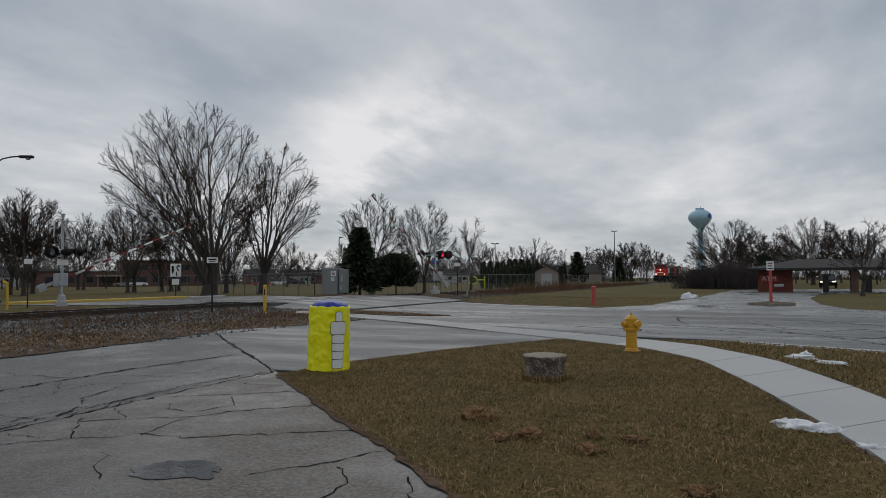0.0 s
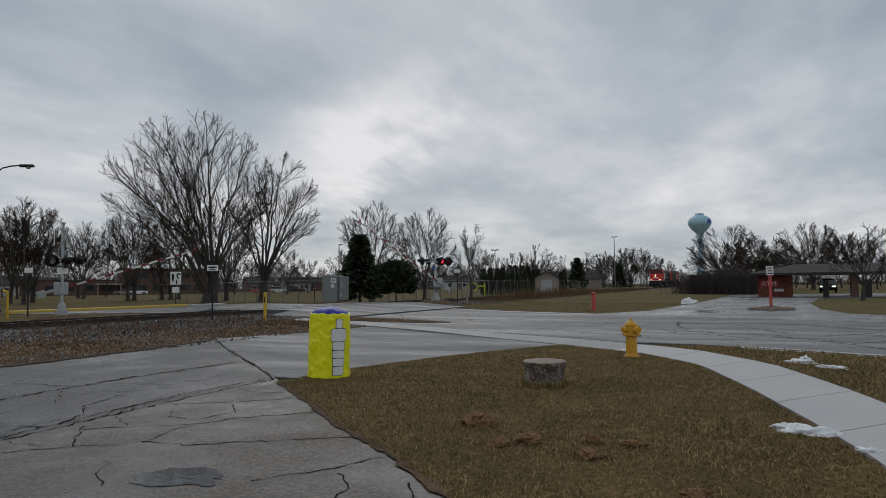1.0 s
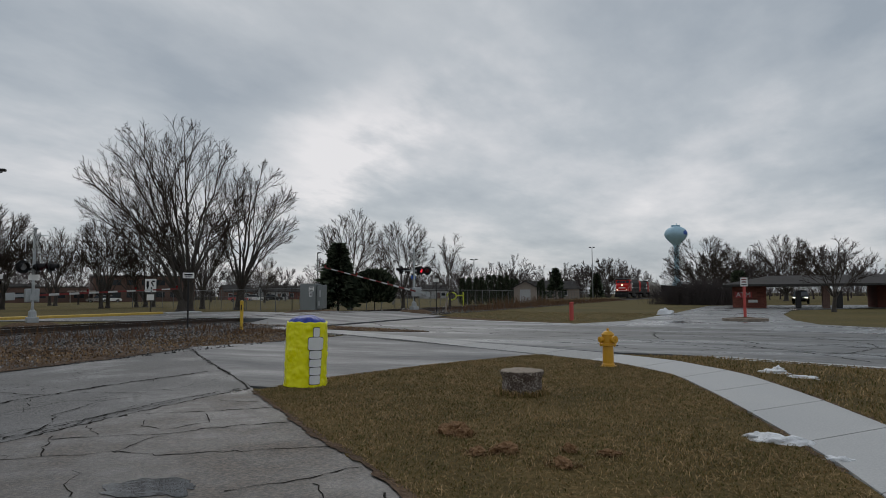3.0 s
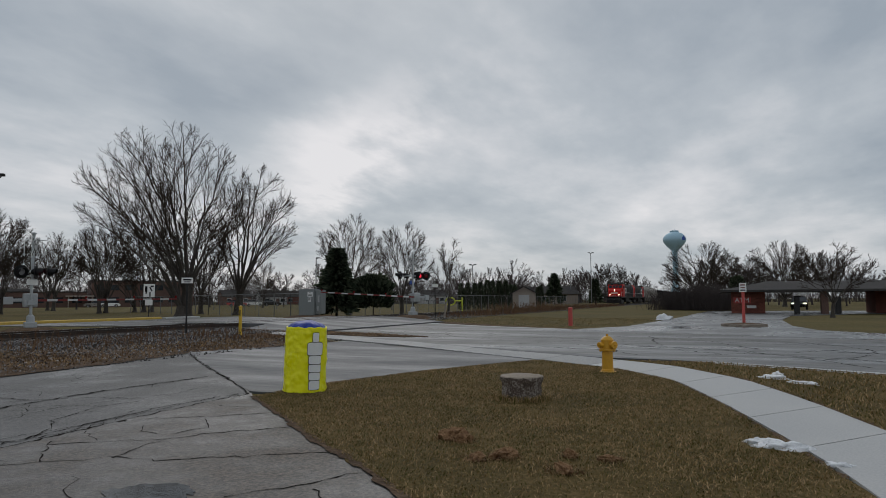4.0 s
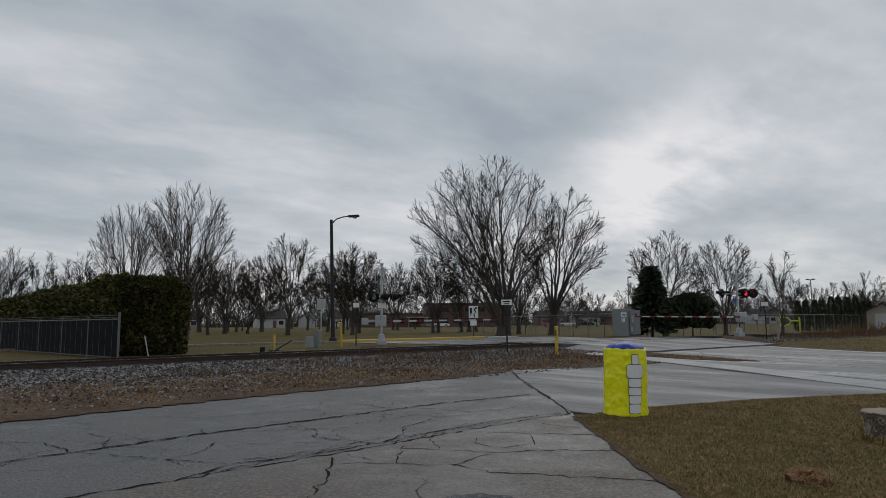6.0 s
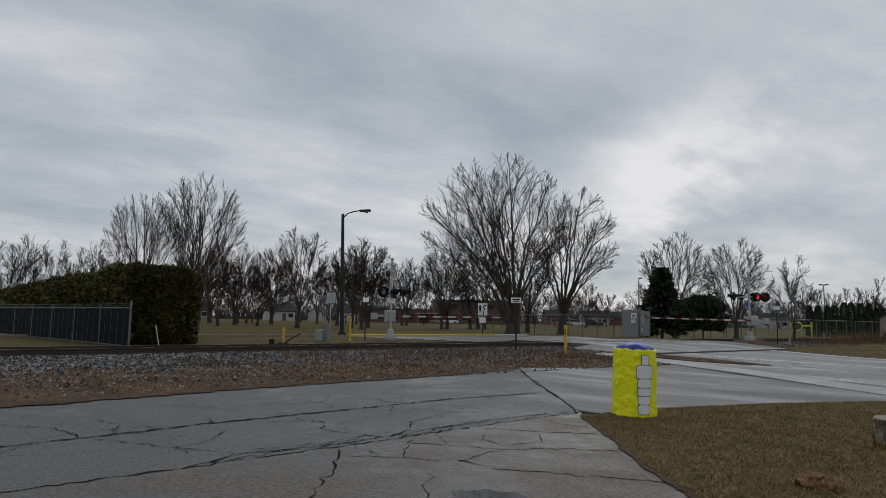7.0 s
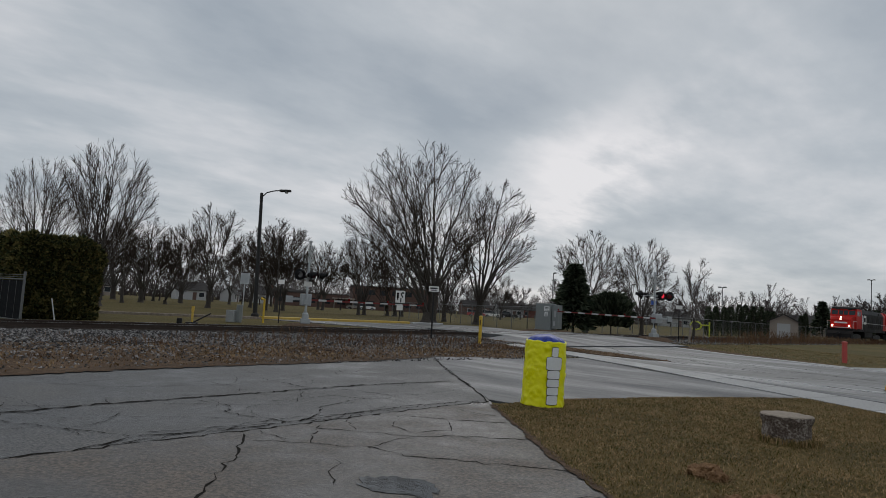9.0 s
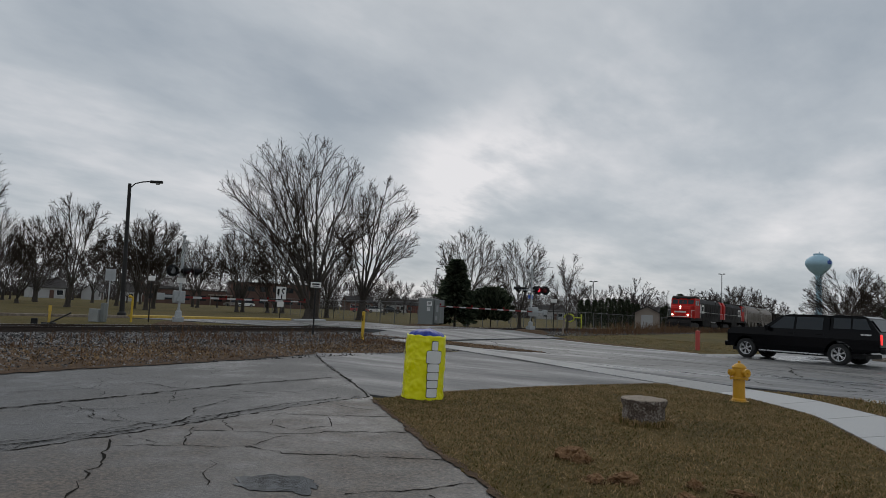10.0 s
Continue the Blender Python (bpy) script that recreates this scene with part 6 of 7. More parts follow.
# ---- trees ----
def bare_tree(name, seed, H, trunk_h, r0, leaders, spread, subs, twigs, fine, mat="twig", tmin=0.010, up=0.16, label="", cat="tree", crown_w=0.95, mid=0.56, shift=(0.0, 0.0), narrow=1.0):
    """A leafless tree: trunk and limbs, and a crown of branches and twigs."""
    rng = random.Random(seed)
    wood = ([], [])
    crown = ([], [])

    def tube(store, pts, ra, rb, sides):
        vs, fs = store
        o = len(vs)
        n = len(pts)
        for k, p in enumerate(pts):
            d = (pts[min(n - 1, k + 1)] - pts[max(0, k - 1)])
            d = d.normalized() if d.length > 1e-6 else Vector((0, 0, 1))
            s = d.orthogonal().normalized()
            t = d.cross(s)
            r = ra + (rb - ra) * k / (n - 1)
            for i in range(sides):
                a = 2 * math.pi * i / sides
                q = p + (s * math.cos(a) + t * math.sin(a)) * r
                vs.append((q.x, q.y, q.z))
        for k in range(n - 1):
            for i in range(sides):
                j = (i + 1) % sides
                fs.append((o + k * sides + i, o + k * sides + j, o + (k + 1) * sides + j, o + (k + 1) * sides + i))

    def path(p, d, L, n, wob, upw):
        pts = [p.copy()]
        for _ in range(n):
            d = (d + Vector((rng.gauss(0, wob), rng.gauss(0, wob), rng.gauss(0, wob * 0.6) + upw))).normalized()
            p = p + d * (L / n)
            pts.append(p.copy())
        return pts

    def off(d, ang):
        s = d.orthogonal().normalized()
        s.rotate(Matrix.Rotation(rng.uniform(0, 6.283), 3, d))
        return (d * math.cos(ang) + s * math.sin(ang)).normalized()

    def pick(pts, f):
        k = min(len(pts) - 2, int(f * (len(pts) - 1)))
        u = f * (len(pts) - 1) - k
        return pts[k].lerp(pts[k + 1], u), (pts[k + 1] - pts[k]).normalized()

    rad, cz = crown_w * H * 0.5, mid * H
    sx, sy = shift
    rz_ = H - cz

    def room(p, d):
        """Way from p along d to the rounded outline of the crown."""
        q = Vector(((p.x - sx) / rad, (p.y - sy) / rad, (p.z - cz) / (rz_ if p.z > cz else rz_ * 1.25)))
        e = Vector((d.x / rad, d.y / rad, d.z / rz_))
        a, b, c = e.dot(e), 2 * q.dot(e), q.dot(q) - 1
        h = b * b - 4 * a * c
        return max(0.3, (-b + math.sqrt(h)) / (2 * a)) if h > 0 else 0.3

    tr = path(Vector((0, 0, -0.05)), Vector((rng.gauss(0, 0.04), rng.gauss(0, 0.04), 1)).normalized(), trunk_h, 5, 0.03, 0.02)
    tube(wood, [Vector((0, 0, -0.05)), Vector((0, 0, 0.25))], r0 * 1.5, r0 * 1.08, 9)
    tube(wood, tr, r0 * 1.08, r0 * 0.85, 9)
    top = tr[-1]
    for i in range(leaders):
        # ends of the main limbs lie evenly over the upper outline of the crown
        u = (i + 0.4) / leaders
        az = i * 2.4 + rng.uniform(-0.3, 0.3)
        ct = 1 - u * (1 + spread * 0.3)
        st = math.sqrt(max(0.0, 1 - ct * ct))
        k = rng.uniform(0.86, 1.0)
        end = Vector((sx + rad * st * math.cos(az) * k, sy + rad * st * math.sin(az) * k, cz + rz_ * ct * k))
        start, _ = pick(tr, rng.uniform(0.62, 1.0) * 0.99)
        bend = start + Vector(((end.x - start.x) * 0.36, (end.y - start.y) * 0.36, (end.z - start.z) * 0.52 + 0.04 * H * (1 - ct)))
        lp = []
        for m in range(13):
            f = m / 12
            q = start * (1 - f) ** 2 + bend * 2 * f * (1 - f) + end * f * f
            w = 0.010 * H * math.sin(math.pi * f)
            lp.append(q + Vector((rng.gauss(0, w * 0.5), rng.gauss(0, w * 0.5), 0)))
        L = (end - start).length
        rl = r0 * rng.uniform(0.27, 0.42)
        tube(wood, lp[:8], rl, rl * 0.40, 7)
        tube(crown, lp[7:], rl * 0.40, tmin, 4)
        for j in range(subs):
            f = 0.30 + 0.69 * ((j + rng.random()) / subs) ** 0.85
            p, dd = pick(lp, f)
            out = Vector((p.x - sx, p.y - sy, 0))
            out = out.normalized() if out.length > 0.2 else Vector((0, 0, 0))
            d2 = (off(dd, radians(rng.uniform(20, 44) * narrow)) + out * 0.22 * narrow + Vector((0, 0, up * 0.25))).normalized()
            L2 = min(L * (0.60 - 0.36 * f) * rng.uniform(0.7, 1.15), room(p, d2) * rng.uniform(0.85, 1.02))
            sp = path(p, d2, L2, 7, 0.045, up * 0.14)
            rs = max(tmin * 1.7, rl * (1.05 - f) * 0.48)
            tube(wood if rs > 0.05 else crown, sp, rs, tmin, 5 if rs > 0.05 else 4)
            count = max(2, int(twigs * min(1.0, L2 / (H * 0.11))))
            for m in range(count):
                f2 = 0.18 + 0.81 * ((m + rng.random()) / count) ** 0.8
                p2, dd2 = pick(sp, f2)
                d3 = (off(dd2, radians(rng.uniform(24, 50) * narrow)) + Vector((0, 0, up * 0.35))).normalized()
                L3 = min(max(0.4, L2 * (0.46 - 0.22 * f2) * rng.uniform(0.7, 1.25)), H * 0.12, max(0.25, room(p2, d3)))
                tp = path(p2, d3, L3, 4, 0.06, up * 0.22)
                tube(crown, tp, tmin * 1.25, tmin * 0.7, 3)
                for q in range(fine):
                    p3, dd3 = pick(tp, 0.15 + 0.84 * (q + rng.random()) / fine)
                    d4 = (off(dd3, radians(rng.uniform(26, 54) * narrow)) + Vector((0, 0, up * 0.5))).normalized()
                    L4 = max(0.25, L3 * rng.uniform(0.28, 0.55))
                    tube(crown, path(p3, d4, L4, 2, 0.06, up * 0.3), tmin * 0.85, tmin * 0.5, 3)
    th = empty(name, None, label, cat)
    fast_part("trunk", wood[0], wood[1], "bark" if mat == "twig" else mat, th, smooth=True)
    fast_part("crown", crown[0], crown[1], mat, th)
    return th


def place(th, x, y, s=1.0, rz=0.0, sz=None):
    th.matrix_basis = pose(x, y, g(x) - 0.03, 0, 0, rz)
    th.scale = (s, s, sz or s)
    return th


def again(th, x, y, s=1.0, rz=0.0, sz=None, label=None):
    c = copy_thing(th, Matrix.Identity(4))
    place(c, x, y, s, rz, sz)
    if label:
        tagged(c, label)
    return c


def polar(t_yaw, px, d):
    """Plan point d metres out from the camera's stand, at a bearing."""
    az = radians(t_yaw) + math.atan((px - 784) / 1170)
    return 1.44 + d * math.sin(az), 0.12 + d * math.cos(az)


Y1, Y7 = -25.6, -50.5
BIGLAB = "tall bare spreading deciduous tree with fine upright twigs"
x, y = polar(Y1, 372, 62)
big = place(bare_tree("tree", 101, 17.0, 2.6, 0.50, 12, 0.62, 11, 8, 4, tmin=0.015, label=BIGLAB, crown_w=0.86, shift=(-1.3, -1.25)), x, y)
x, y = polar(Y1, 362, 61)
side = place(bare_tree("tree", 107, 13.6, 1.0, 0.40, 7, 0.60, 11, 8, 4, tmin=0.015, crown_w=0.70, shift=(-3.4, -3.3), label="leaning bare tree with long arching limbs"), x, y)
x, y = polar(Y1, 462, 66)
two = place(bare_tree("tree", 113, 14.6, 2.0, 0.42, 9, 0.75, 11, 8, 4, tmin=0.015, crown_w=0.66, shift=(0.7, 0.7), label="bare forked tree with two dark trunks"), x, y)
MID = "medium bare tree with a rounded crown"
mid_a = place(bare_tree("tree", 121, 9.0, 1.8, 0.20, 10, 0.72, 10, 8, 3, tmin=0.013, label=MID, crown_w=0.72), *polar(Y1, 655, 60), 1.0)
mid_b = place(bare_tree("tree", 127, 9.0, 1.3, 0.19, 10, 0.66, 10, 8, 3, tmin=0.013, label=MID, crown_w=0.7), *polar(Y1, 748, 63), 0.98)
mid_c = place(bare_tree("tree", 131, 9.0, 1.4, 0.16, 5, 0.46, 8, 6, 3, tmin=0.013, crown_w=0.45, label="slim young bare tree behind the fence"), *polar(Y1, 830, 61), 0.80)
orch = place(bare_tree("tree", 137, 6.4, 1.3, 0.17, 9, 1.0, 9, 6, 3, tmin=0.012, crown_w=1.1, label="low wide bare tree on the bank lawn"), *polar(Y1, 1519, 56), 0.86, 30)
vase = place(bare_tree("tree", 139, 15.6, 1.0, 0.36, 15, 0.45, 9, 7, 3, tmin=0.014, up=0.14, crown_w=0.56, mid=0.62, narrow=0.72, label="tall vase-shaped bare tree behind the hedge"), *polar(Y7, 336, 60), 0.86, 0)
again(vase, *polar(Y7, 238, 66), 0.80, 70)
tagged(again(mid_a, *polar(Y1, 398, 72), 1.2, 200), "bare upright deciduous tree in a park row")
dome = place(bare_tree("tree", 163, 11.0, 1.5, 0.34, 18, 0.7, 10, 8, 4, tmin=0.017, crown_w=1.25, mid=0.46, label="broad dome-shaped bare tree beside the bank"), *polar(Y1, 1284, 112), 0.95, 0)
again(dome, *polar(Y1, 1432, 128), 1.05, 120)
again(dome, *polar(Y1, 1345, 135), 0.92, 220)
again(dome, *polar(Y1, 1112, 225), 1.2, 300)
rng = random.Random(77)
for t, px, d, src, s in ((Y7, 515, 76, mid_a, 1.24), (Y7, 640, 86, mid_b, 1.2), (Y7, 405, 92, big, 0.66), (Y7, 585, 98, mid_a, 1.2), (Y7, 470, 105, mid_b, 1.35), (Y7, 445, 88, side, 0.55), (Y7, 700, 120, mid_a, 1.2), (Y7, 770, 84, mid_b, 1.15), (Y7, 820, 90, side, 0.62), (Y7, 845, 92, mid_a, 1.25), (Y1, 40, 74, mid_b, 1.15), (Y1, 15, 82, mid_a, 1.1), (Y1, 235, 86, mid_b, 1.2), (Y1, 145, 115, mid_a, 1.3), (Y1, 300, 90, side, 0.72), (Y1, 505, 130, mid_a, 1.0), (Y7, 375, 82, mid_c, 1.15), (Y7, 360, 110, big, 0.75), (Y7, 340, 95, mid_a, 1.15), (Y7, 425, 115, mid_b, 1.15), (Y7, 550, 125, mid_a, 1.15), (Y7, 620, 130, mid_b, 1.15)):
    again(src, *polar(t, px, d), s, rng.uniform(0, 360), label=MID)
for px, d, s in ((30, 78, 0.95), (75, 82, 0.95), (110, 86, 0.92), (150, 76, 0.92), (175, 90, 1.0), (5, 90, 0.95)):
    again(mid_c, *polar(Y7, px, d), s * 1.1, rng.uniform(0, 360), label="thin bare tree behind the hedge")

# distant woods, each tree light in detail, haze carried by the pale twig colour
far_a = bare_tree("tree", 151, 11.0, 1.6, 0.17, 6, 0.9, 9, 7, 2, mat="twig_hazy", tmin=0.028, crown_w=0.95, label="distant bare tree in the far tree line")
far_b = bare_tree("tree", 157, 10.0, 1.5, 0.16, 7, 1.1, 9, 7, 2, mat="twig_hazy", tmin=0.028, crown_w=1.15, label="distant bare tree in the far tree line")
first = [True, True]


def far_tree(k, x, y, s):
    src = (far_a, far_b)[k]
    if first[k]:
        first[k] = False
        place(src, x, y, s, rng.uniform(0, 360))
    else:
        again(src, x, y, s, rng.uniform(0, 360))


for deg in range(-104, 24):
    if rng.random() < 0.92:
        d = rng.uniform(150, 290)
        if deg < -52:
            d = rng.uniform(110, 230)
        a = radians(deg + rng.uniform(-0.5, 0.5))
        x, y = 1.44 + d * math.sin(a), d * math.cos(a)
        if abs(x - XT(y)) < 9:
            continue
        far_tree(rng.randint(0, 1), x, y, rng.uniform(0.75, 1.25) * (1.0 if deg < -20 else 0.95))
for deg in range(-100, 20):
    d = rng.uniform(290, 420)
    a = radians(deg + rng.uniform(-0.5, 0.5))
    x, y = 1.44 + d * math.sin(a), d * math.cos(a)
    if abs(x - XT(y)) > 9:
        far_tree(rng.randint(0, 1), x, y, rng.uniform(0.95, 1.3))
# the rounded trees by the bank and water tower
for px, d, k, s in ((1300, 130, 1, 0.95), (1362, 118, 1, 0.72), (1500, 128, 1, 0.95), (1545, 135, 1, 0.88), (1140, 215, 0, 1.15), (1065, 225, 1, 1.15), (1090, 240, 0, 1.3), (945, 170, 1, 0.8), (958, 175, 0, 0.75), (1165, 225, 1, 1.0)):
    far_tree(k, *polar(Y1, px, d), s)


def scrub(name, pts, count, hmin, hmax, mat, label, seed, r=0.01):
    """Leafless thicket: many leaning stems."""
    rg = random.Random(seed)
    vs, fs = [], []
    for _ in range(count):
        (xa, ya), (xb, yb), wid = rg.choice(pts)
        t = rg.random()
        x, y = xa + (xb - xa) * t + rg.gauss(0, wid), ya + (yb - ya) * t + rg.gauss(0, wid)
        h = rg.uniform(hmin, hmax) * (0.6 + 0.4 * math.sin(math.pi * t))
        p = Vector((x, y, g(x)))
        d = Vector((rg.gauss(0, 0.3), rg.gauss(0, 0.3), 1)).normalized()
        stems = [(p, d, h, r * 2.2)]
        for _ in range(5):
            f = rg.uniform(0.2, 0.9)
            stems.append((p + d * h * f, (d + Vector((rg.gauss(0, 0.6), rg.gauss(0, 0.6), 0.2))).normalized(), h * (1 - f) * 0.9, r))
        for q, dd, L, rr in stems:
            s = dd.orthogonal().normalized() * rr
            t2 = dd.cross(s)
            e = q + dd * L
            o = len(vs)
            vs += [tuple(q + s), tuple(q - s * 0.5 + t2 * 0.8), tuple(q - s * 0.5 - t2 * 0.8), tuple(e)]
            fs += [(o, o + 1, o + 3), (o + 1, o + 2, o + 3), (o + 2, o, o + 3)]
    return tagged(fast_part(name, vs, fs, mat), label, "thicket", kind="stuff")


RING = [(1.44 + 255 * math.sin(radians(a)), 255 * math.cos(radians(a))) for a in range(-106, -8, 4)]
scrub("far_woods", [(a, b, 9.0) for a, b in zip(RING, RING[1:])], 7000, 3.0, 8.5, "twig_hazy", "dense purple-brown leafless woods on the horizon", 14, 0.045)
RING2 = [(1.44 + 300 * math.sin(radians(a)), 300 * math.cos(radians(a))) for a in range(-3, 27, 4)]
scrub("far_woods", [(a, b, 9.0) for a, b in zip(RING2, RING2[1:])], 1500, 3.0, 7.5, "twig_hazy", "dense purple-brown leafless woods on the horizon", 15, 0.045)
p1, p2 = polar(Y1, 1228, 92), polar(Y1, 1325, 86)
scrub("thicket", [(p1, p2, 1.6)], 2200, 1.4, 4.0, "twig_hazy", "dense leafless brown thicket beside the bank drive", 5, 0.014)
scrub("thicket", [((-17.8, 44), (-19.5, 130), 0.9)], 1500, 0.25, 0.9, "weed", "dead weed stalks along the railway", 6, 0.010)
scrub("thicket", [((-17.6, 50), (-18.4, 80), 0.7)], 300, 0.6, 1.5, "weed", "tall rusty weed stalks along the railway", 8, 0.010)
scrub("thicket", [((-16.2, 8), (-15.6, 21), 0.8)], 260, 0.25, 0.6, "weed", "rust-red dead weed clumps beside the track", 9, 0.006)


def conifer(name, seed, H, R, label, blunt=0.0, count=2600, mat="needle", bottom=0.06):
    rg = random.Random(seed)
    th = empty(name, None, label, "conifer")
    bm = B()
    rod(bm, (0, 0, -0.05), (0, 0, H * 0.9), H * 0.02, H * 0.006, 7)
    part("trunk", bm, "bark", th)
    vs, fs = [], []
    lobes = [(rg.uniform(0, 6.28), rg.uniform(bottom, 0.95), rg.uniform(0.75, 1.2)) for _ in range(40)]
    for _ in range(count):
        f = rg.random() ** 0.75
        z = H * (bottom + (1 - bottom) * f)
        a = rg.uniform(0, 6.283)
        prof = (1 - f) ** (1.0 if not blunt else 0.45) if not blunt else math.sqrt(max(0.0, 1 - (abs(f - 0.40) / 0.62) ** 2.2))
        k = (1.0 if blunt else 1.0 - 0.38 * ((z * 1.9 + 0.25 * math.sin(a * 3 + seed)) % 1.0)) + 0.24 * noise.noise((math.cos(a) * 2.2, math.sin(a) * 2.2, z * 2.2 + seed)) + 0.10 * math.sin(z * 9 / H * 3 + a)
        rr = R * prof * k * (rg.uniform(0.55, 1.05))
        c = Vector((rr * math.cos(a), rr * math.sin(a), z))
        L = R * rg.uniform(0.14, 0.34)
        d = Vector((math.cos(a), math.sin(a), rg.uniform(-0.5, 0.35) if not blunt else rg.uniform(0.2, 1.6))).normalized()
        s = d.cross(Vector((rg.gauss(0, 1), rg.gauss(0, 1), rg.gauss(0, 1)))).normalized() * L * 0.30
        o = len(vs)
        vs += [tuple(c - d * L * 0.3), tuple(c + s), tuple(c + d * L), tuple(c - s)]
        fs.append((o, o + 1, o + 2, o + 3))
    fast_part("foliage", vs, fs, mat, th)
    return th


place(conifer("spruce", 3, 5.5, 2.3, "dark green spruce with drooping tiers", count=4200), *polar(Y1, 634, 55), 1.0)
place(conifer("juniper", 5, 3.3, 1.6, "round dark evergreen bush-like tree on a short trunk", blunt=1, count=3000, bottom=0.22), *polar(Y1, 698, 56), 1.0)
place(conifer("spruce", 9, 4.6, 1.15, "dark evergreen beside the thicket", blunt=1, count=2200), *polar(Y1, 1348, 105), 1.0)
arb = conifer("arborvitae", 7, 3.9, 0.50, "narrow dark arborvitae in a row behind the fence", blunt=1, count=3400, bottom=0.0)
tagged(arb, group="arborvitae row")
for k, (px, s) in enumerate(((853, 0.88), (864, 0.90), (877, 0.92), (887, 0.95), (899, 1.05), (908, 1.05), (920, 1.05), (931, 1.08), (940, 0.95), (948, 0.95), (994, 1.0), (988, 0.9))):
    az = radians(Y1) + math.atan((px - 784) / 1170)
    yy = 32.3 / math.tan(-az)
    if k == 0:
        place(arb, -30.85, yy, s)
    else:
        again(arb, -30.85, yy, s, 50 * k)
place(conifer("spruce", 15, 7.0, 2.6, "distant dark green spruce tree", count=1800), *polar(Y1, 1018, 150), 1.0)
again(bpy.data.objects["spruce.002"], *polar(Y1, 1091, 170), 0.9, 30)


def make_hedge():
    th = empty("hedge", None, "tall dense dark green clipped hedge with a rounded end", "hedge")
    x0, x1, ya, yb, H = -28.4, -92.0, 7.0, 10.3, 3.35
    bm = B()
    box(bm, ((x0 + x1) / 2 - 0.4, (ya + yb) / 2, H / 2 - 0.15), (x0 - x1 - 0.8, yb - ya - 0.7, H - 0.4), bevel=0.5)
    part("core", bm, "needle", th)
    rg = random.Random(12)
    vs, fs = [], []

    def leaf(p, n, L):
        d = (n + Vector((rg.gauss(0, 0.6), rg.gauss(0, 0.6), rg.gauss(0.15, 0.6)))).normalized()
        s = d.cross(Vector((rg.gauss(0, 1), rg.gauss(0, 1), rg.gauss(0, 1)))).normalized() * L * 0.42
        o = len(vs)
        vs.extend([tuple(p - d * L * 0.3), tuple(p + s), tuple(p + d * L), tuple(p - s)])
        fs.append((o, o + 1, o + 2, o + 3))
    for _ in range(44000):
        u = rg.random()
        if u < 0.34:
            p, n = Vector((x0, rg.uniform(ya, yb), rg.uniform(0, H))), Vector((1, 0, 0))
        elif u < 0.72:
            p, n = Vector((x0 + (x1 - x0) * rg.random() ** 2.2, ya, rg.uniform(0, H))), Vector((0, -1, 0))
        elif u < 0.80:
            p, n = Vector((x0 + (x1 - x0) * rg.random() ** 2.5, yb, rg.uniform(0, H))), Vector((0, 1, 0))
        else:
            p, n = Vector((x0 + (x1 - x0) * rg.random() ** 2.0, rg.uniform(ya, yb), H)), Vector((0, 0, 1))
        # round the top and the end
        e = max(0.0, p.z - (H - 0.9)) / 0.9
        p.x -= 0.45 * e * e
        p.y += ((ya + yb) / 2 - p.y) * 0.22 * e * e
        b = noise.noise((p.x * 0.7, p.y * 0.7, p.z * 0.7)) * 0.40 + noise.noise((p.x * 2.2, p.y * 2.2, p.z * 2.2)) * 0.16
        p += n * (b - rg.uniform(0, 0.25))
        p.z = max(0.02, p.z)
        leaf(p + Vector((0, 0, 0.1)), n, rg.uniform(0.08, 0.19) * (1 + 0.02 * (x0 - p.x)))
    fast_part("foliage", vs, fs, "hedge", th)


make_hedge()


# ---- fences ----
def slat_fence():
    th = empty("slat_fence", None, "chain-link fence filled with dark green slats", "fence")
    a, b = Vector((-25.85, 6.8, 0)), Vector((-62.0, 1.6, 0))
    d = (b - a)
    L = d.length
    d.normalize()
    rz = math.degrees(math.atan2(d.y, d.x))
    n = int(L / 0.62)
    k = 0
    shared = None
    z0 = 0.10
    for k in range(n):
        p = a + d * (0.31 + k * 0.62)
        if shared is None:
            bm = B()
            box(bm, (0, 0, 0.76), (0.57, 0.02, 1.38))
            ob = part("slat_panel", bm, "slat", th)
            shared = ob.data
        else:
            ob = new("slat_panel", shared)
            ob.parent = th
        ob.matrix_basis = pose(p.x, p.y, z0, 0, 0, rz)
        bm = B()
        p2 = a + d * ((k + 1) * 0.62)
        rod(bm, (p2.x, p2.y, z0), (p2.x, p2.y, z0 + 1.46), 0.009, seg=5)
        part("slat_edge", bm, "mesh_grey", th)
    for k in range(int(L / 3.0) + 1):
        p = a + d * (k * 3.0)
        bm = B()
        rod(bm, (p.x, p.y, z0 - 0.05), (p.x, p.y, z0 + (1.78 if k == 0 else 1.64)), 0.045 if k == 0 else 0.03, seg=8)
        part("post", bm, "mesh_grey", th, "galvanised steel post")
    for zz in (1.50, 0.06):
        bm = B()
        rod(bm, (a.x, a.y, z0 + zz), (b.x, b.y, z0 + zz), 0.024, seg=6)
        part("rail", bm, "mesh_grey", th)
    for zz in (1.58, 1.66):
        bm = B()
        rod(bm, (a.x, a.y, z0 + zz), (b.x, b.y, z0 + zz), 0.007, seg=4)
        part("wire", bm, "mesh_grey", th)
    bm = B()
    rod(bm, (-26.5, 8.1, 0.05), (-26.8, 8.0, 0.95), 0.022, seg=8)
    ob = tagged(part("marker_stake", bm, "arm_white", None), "thin leaning white marker stake by the hedge", "stake")


slat_fence()


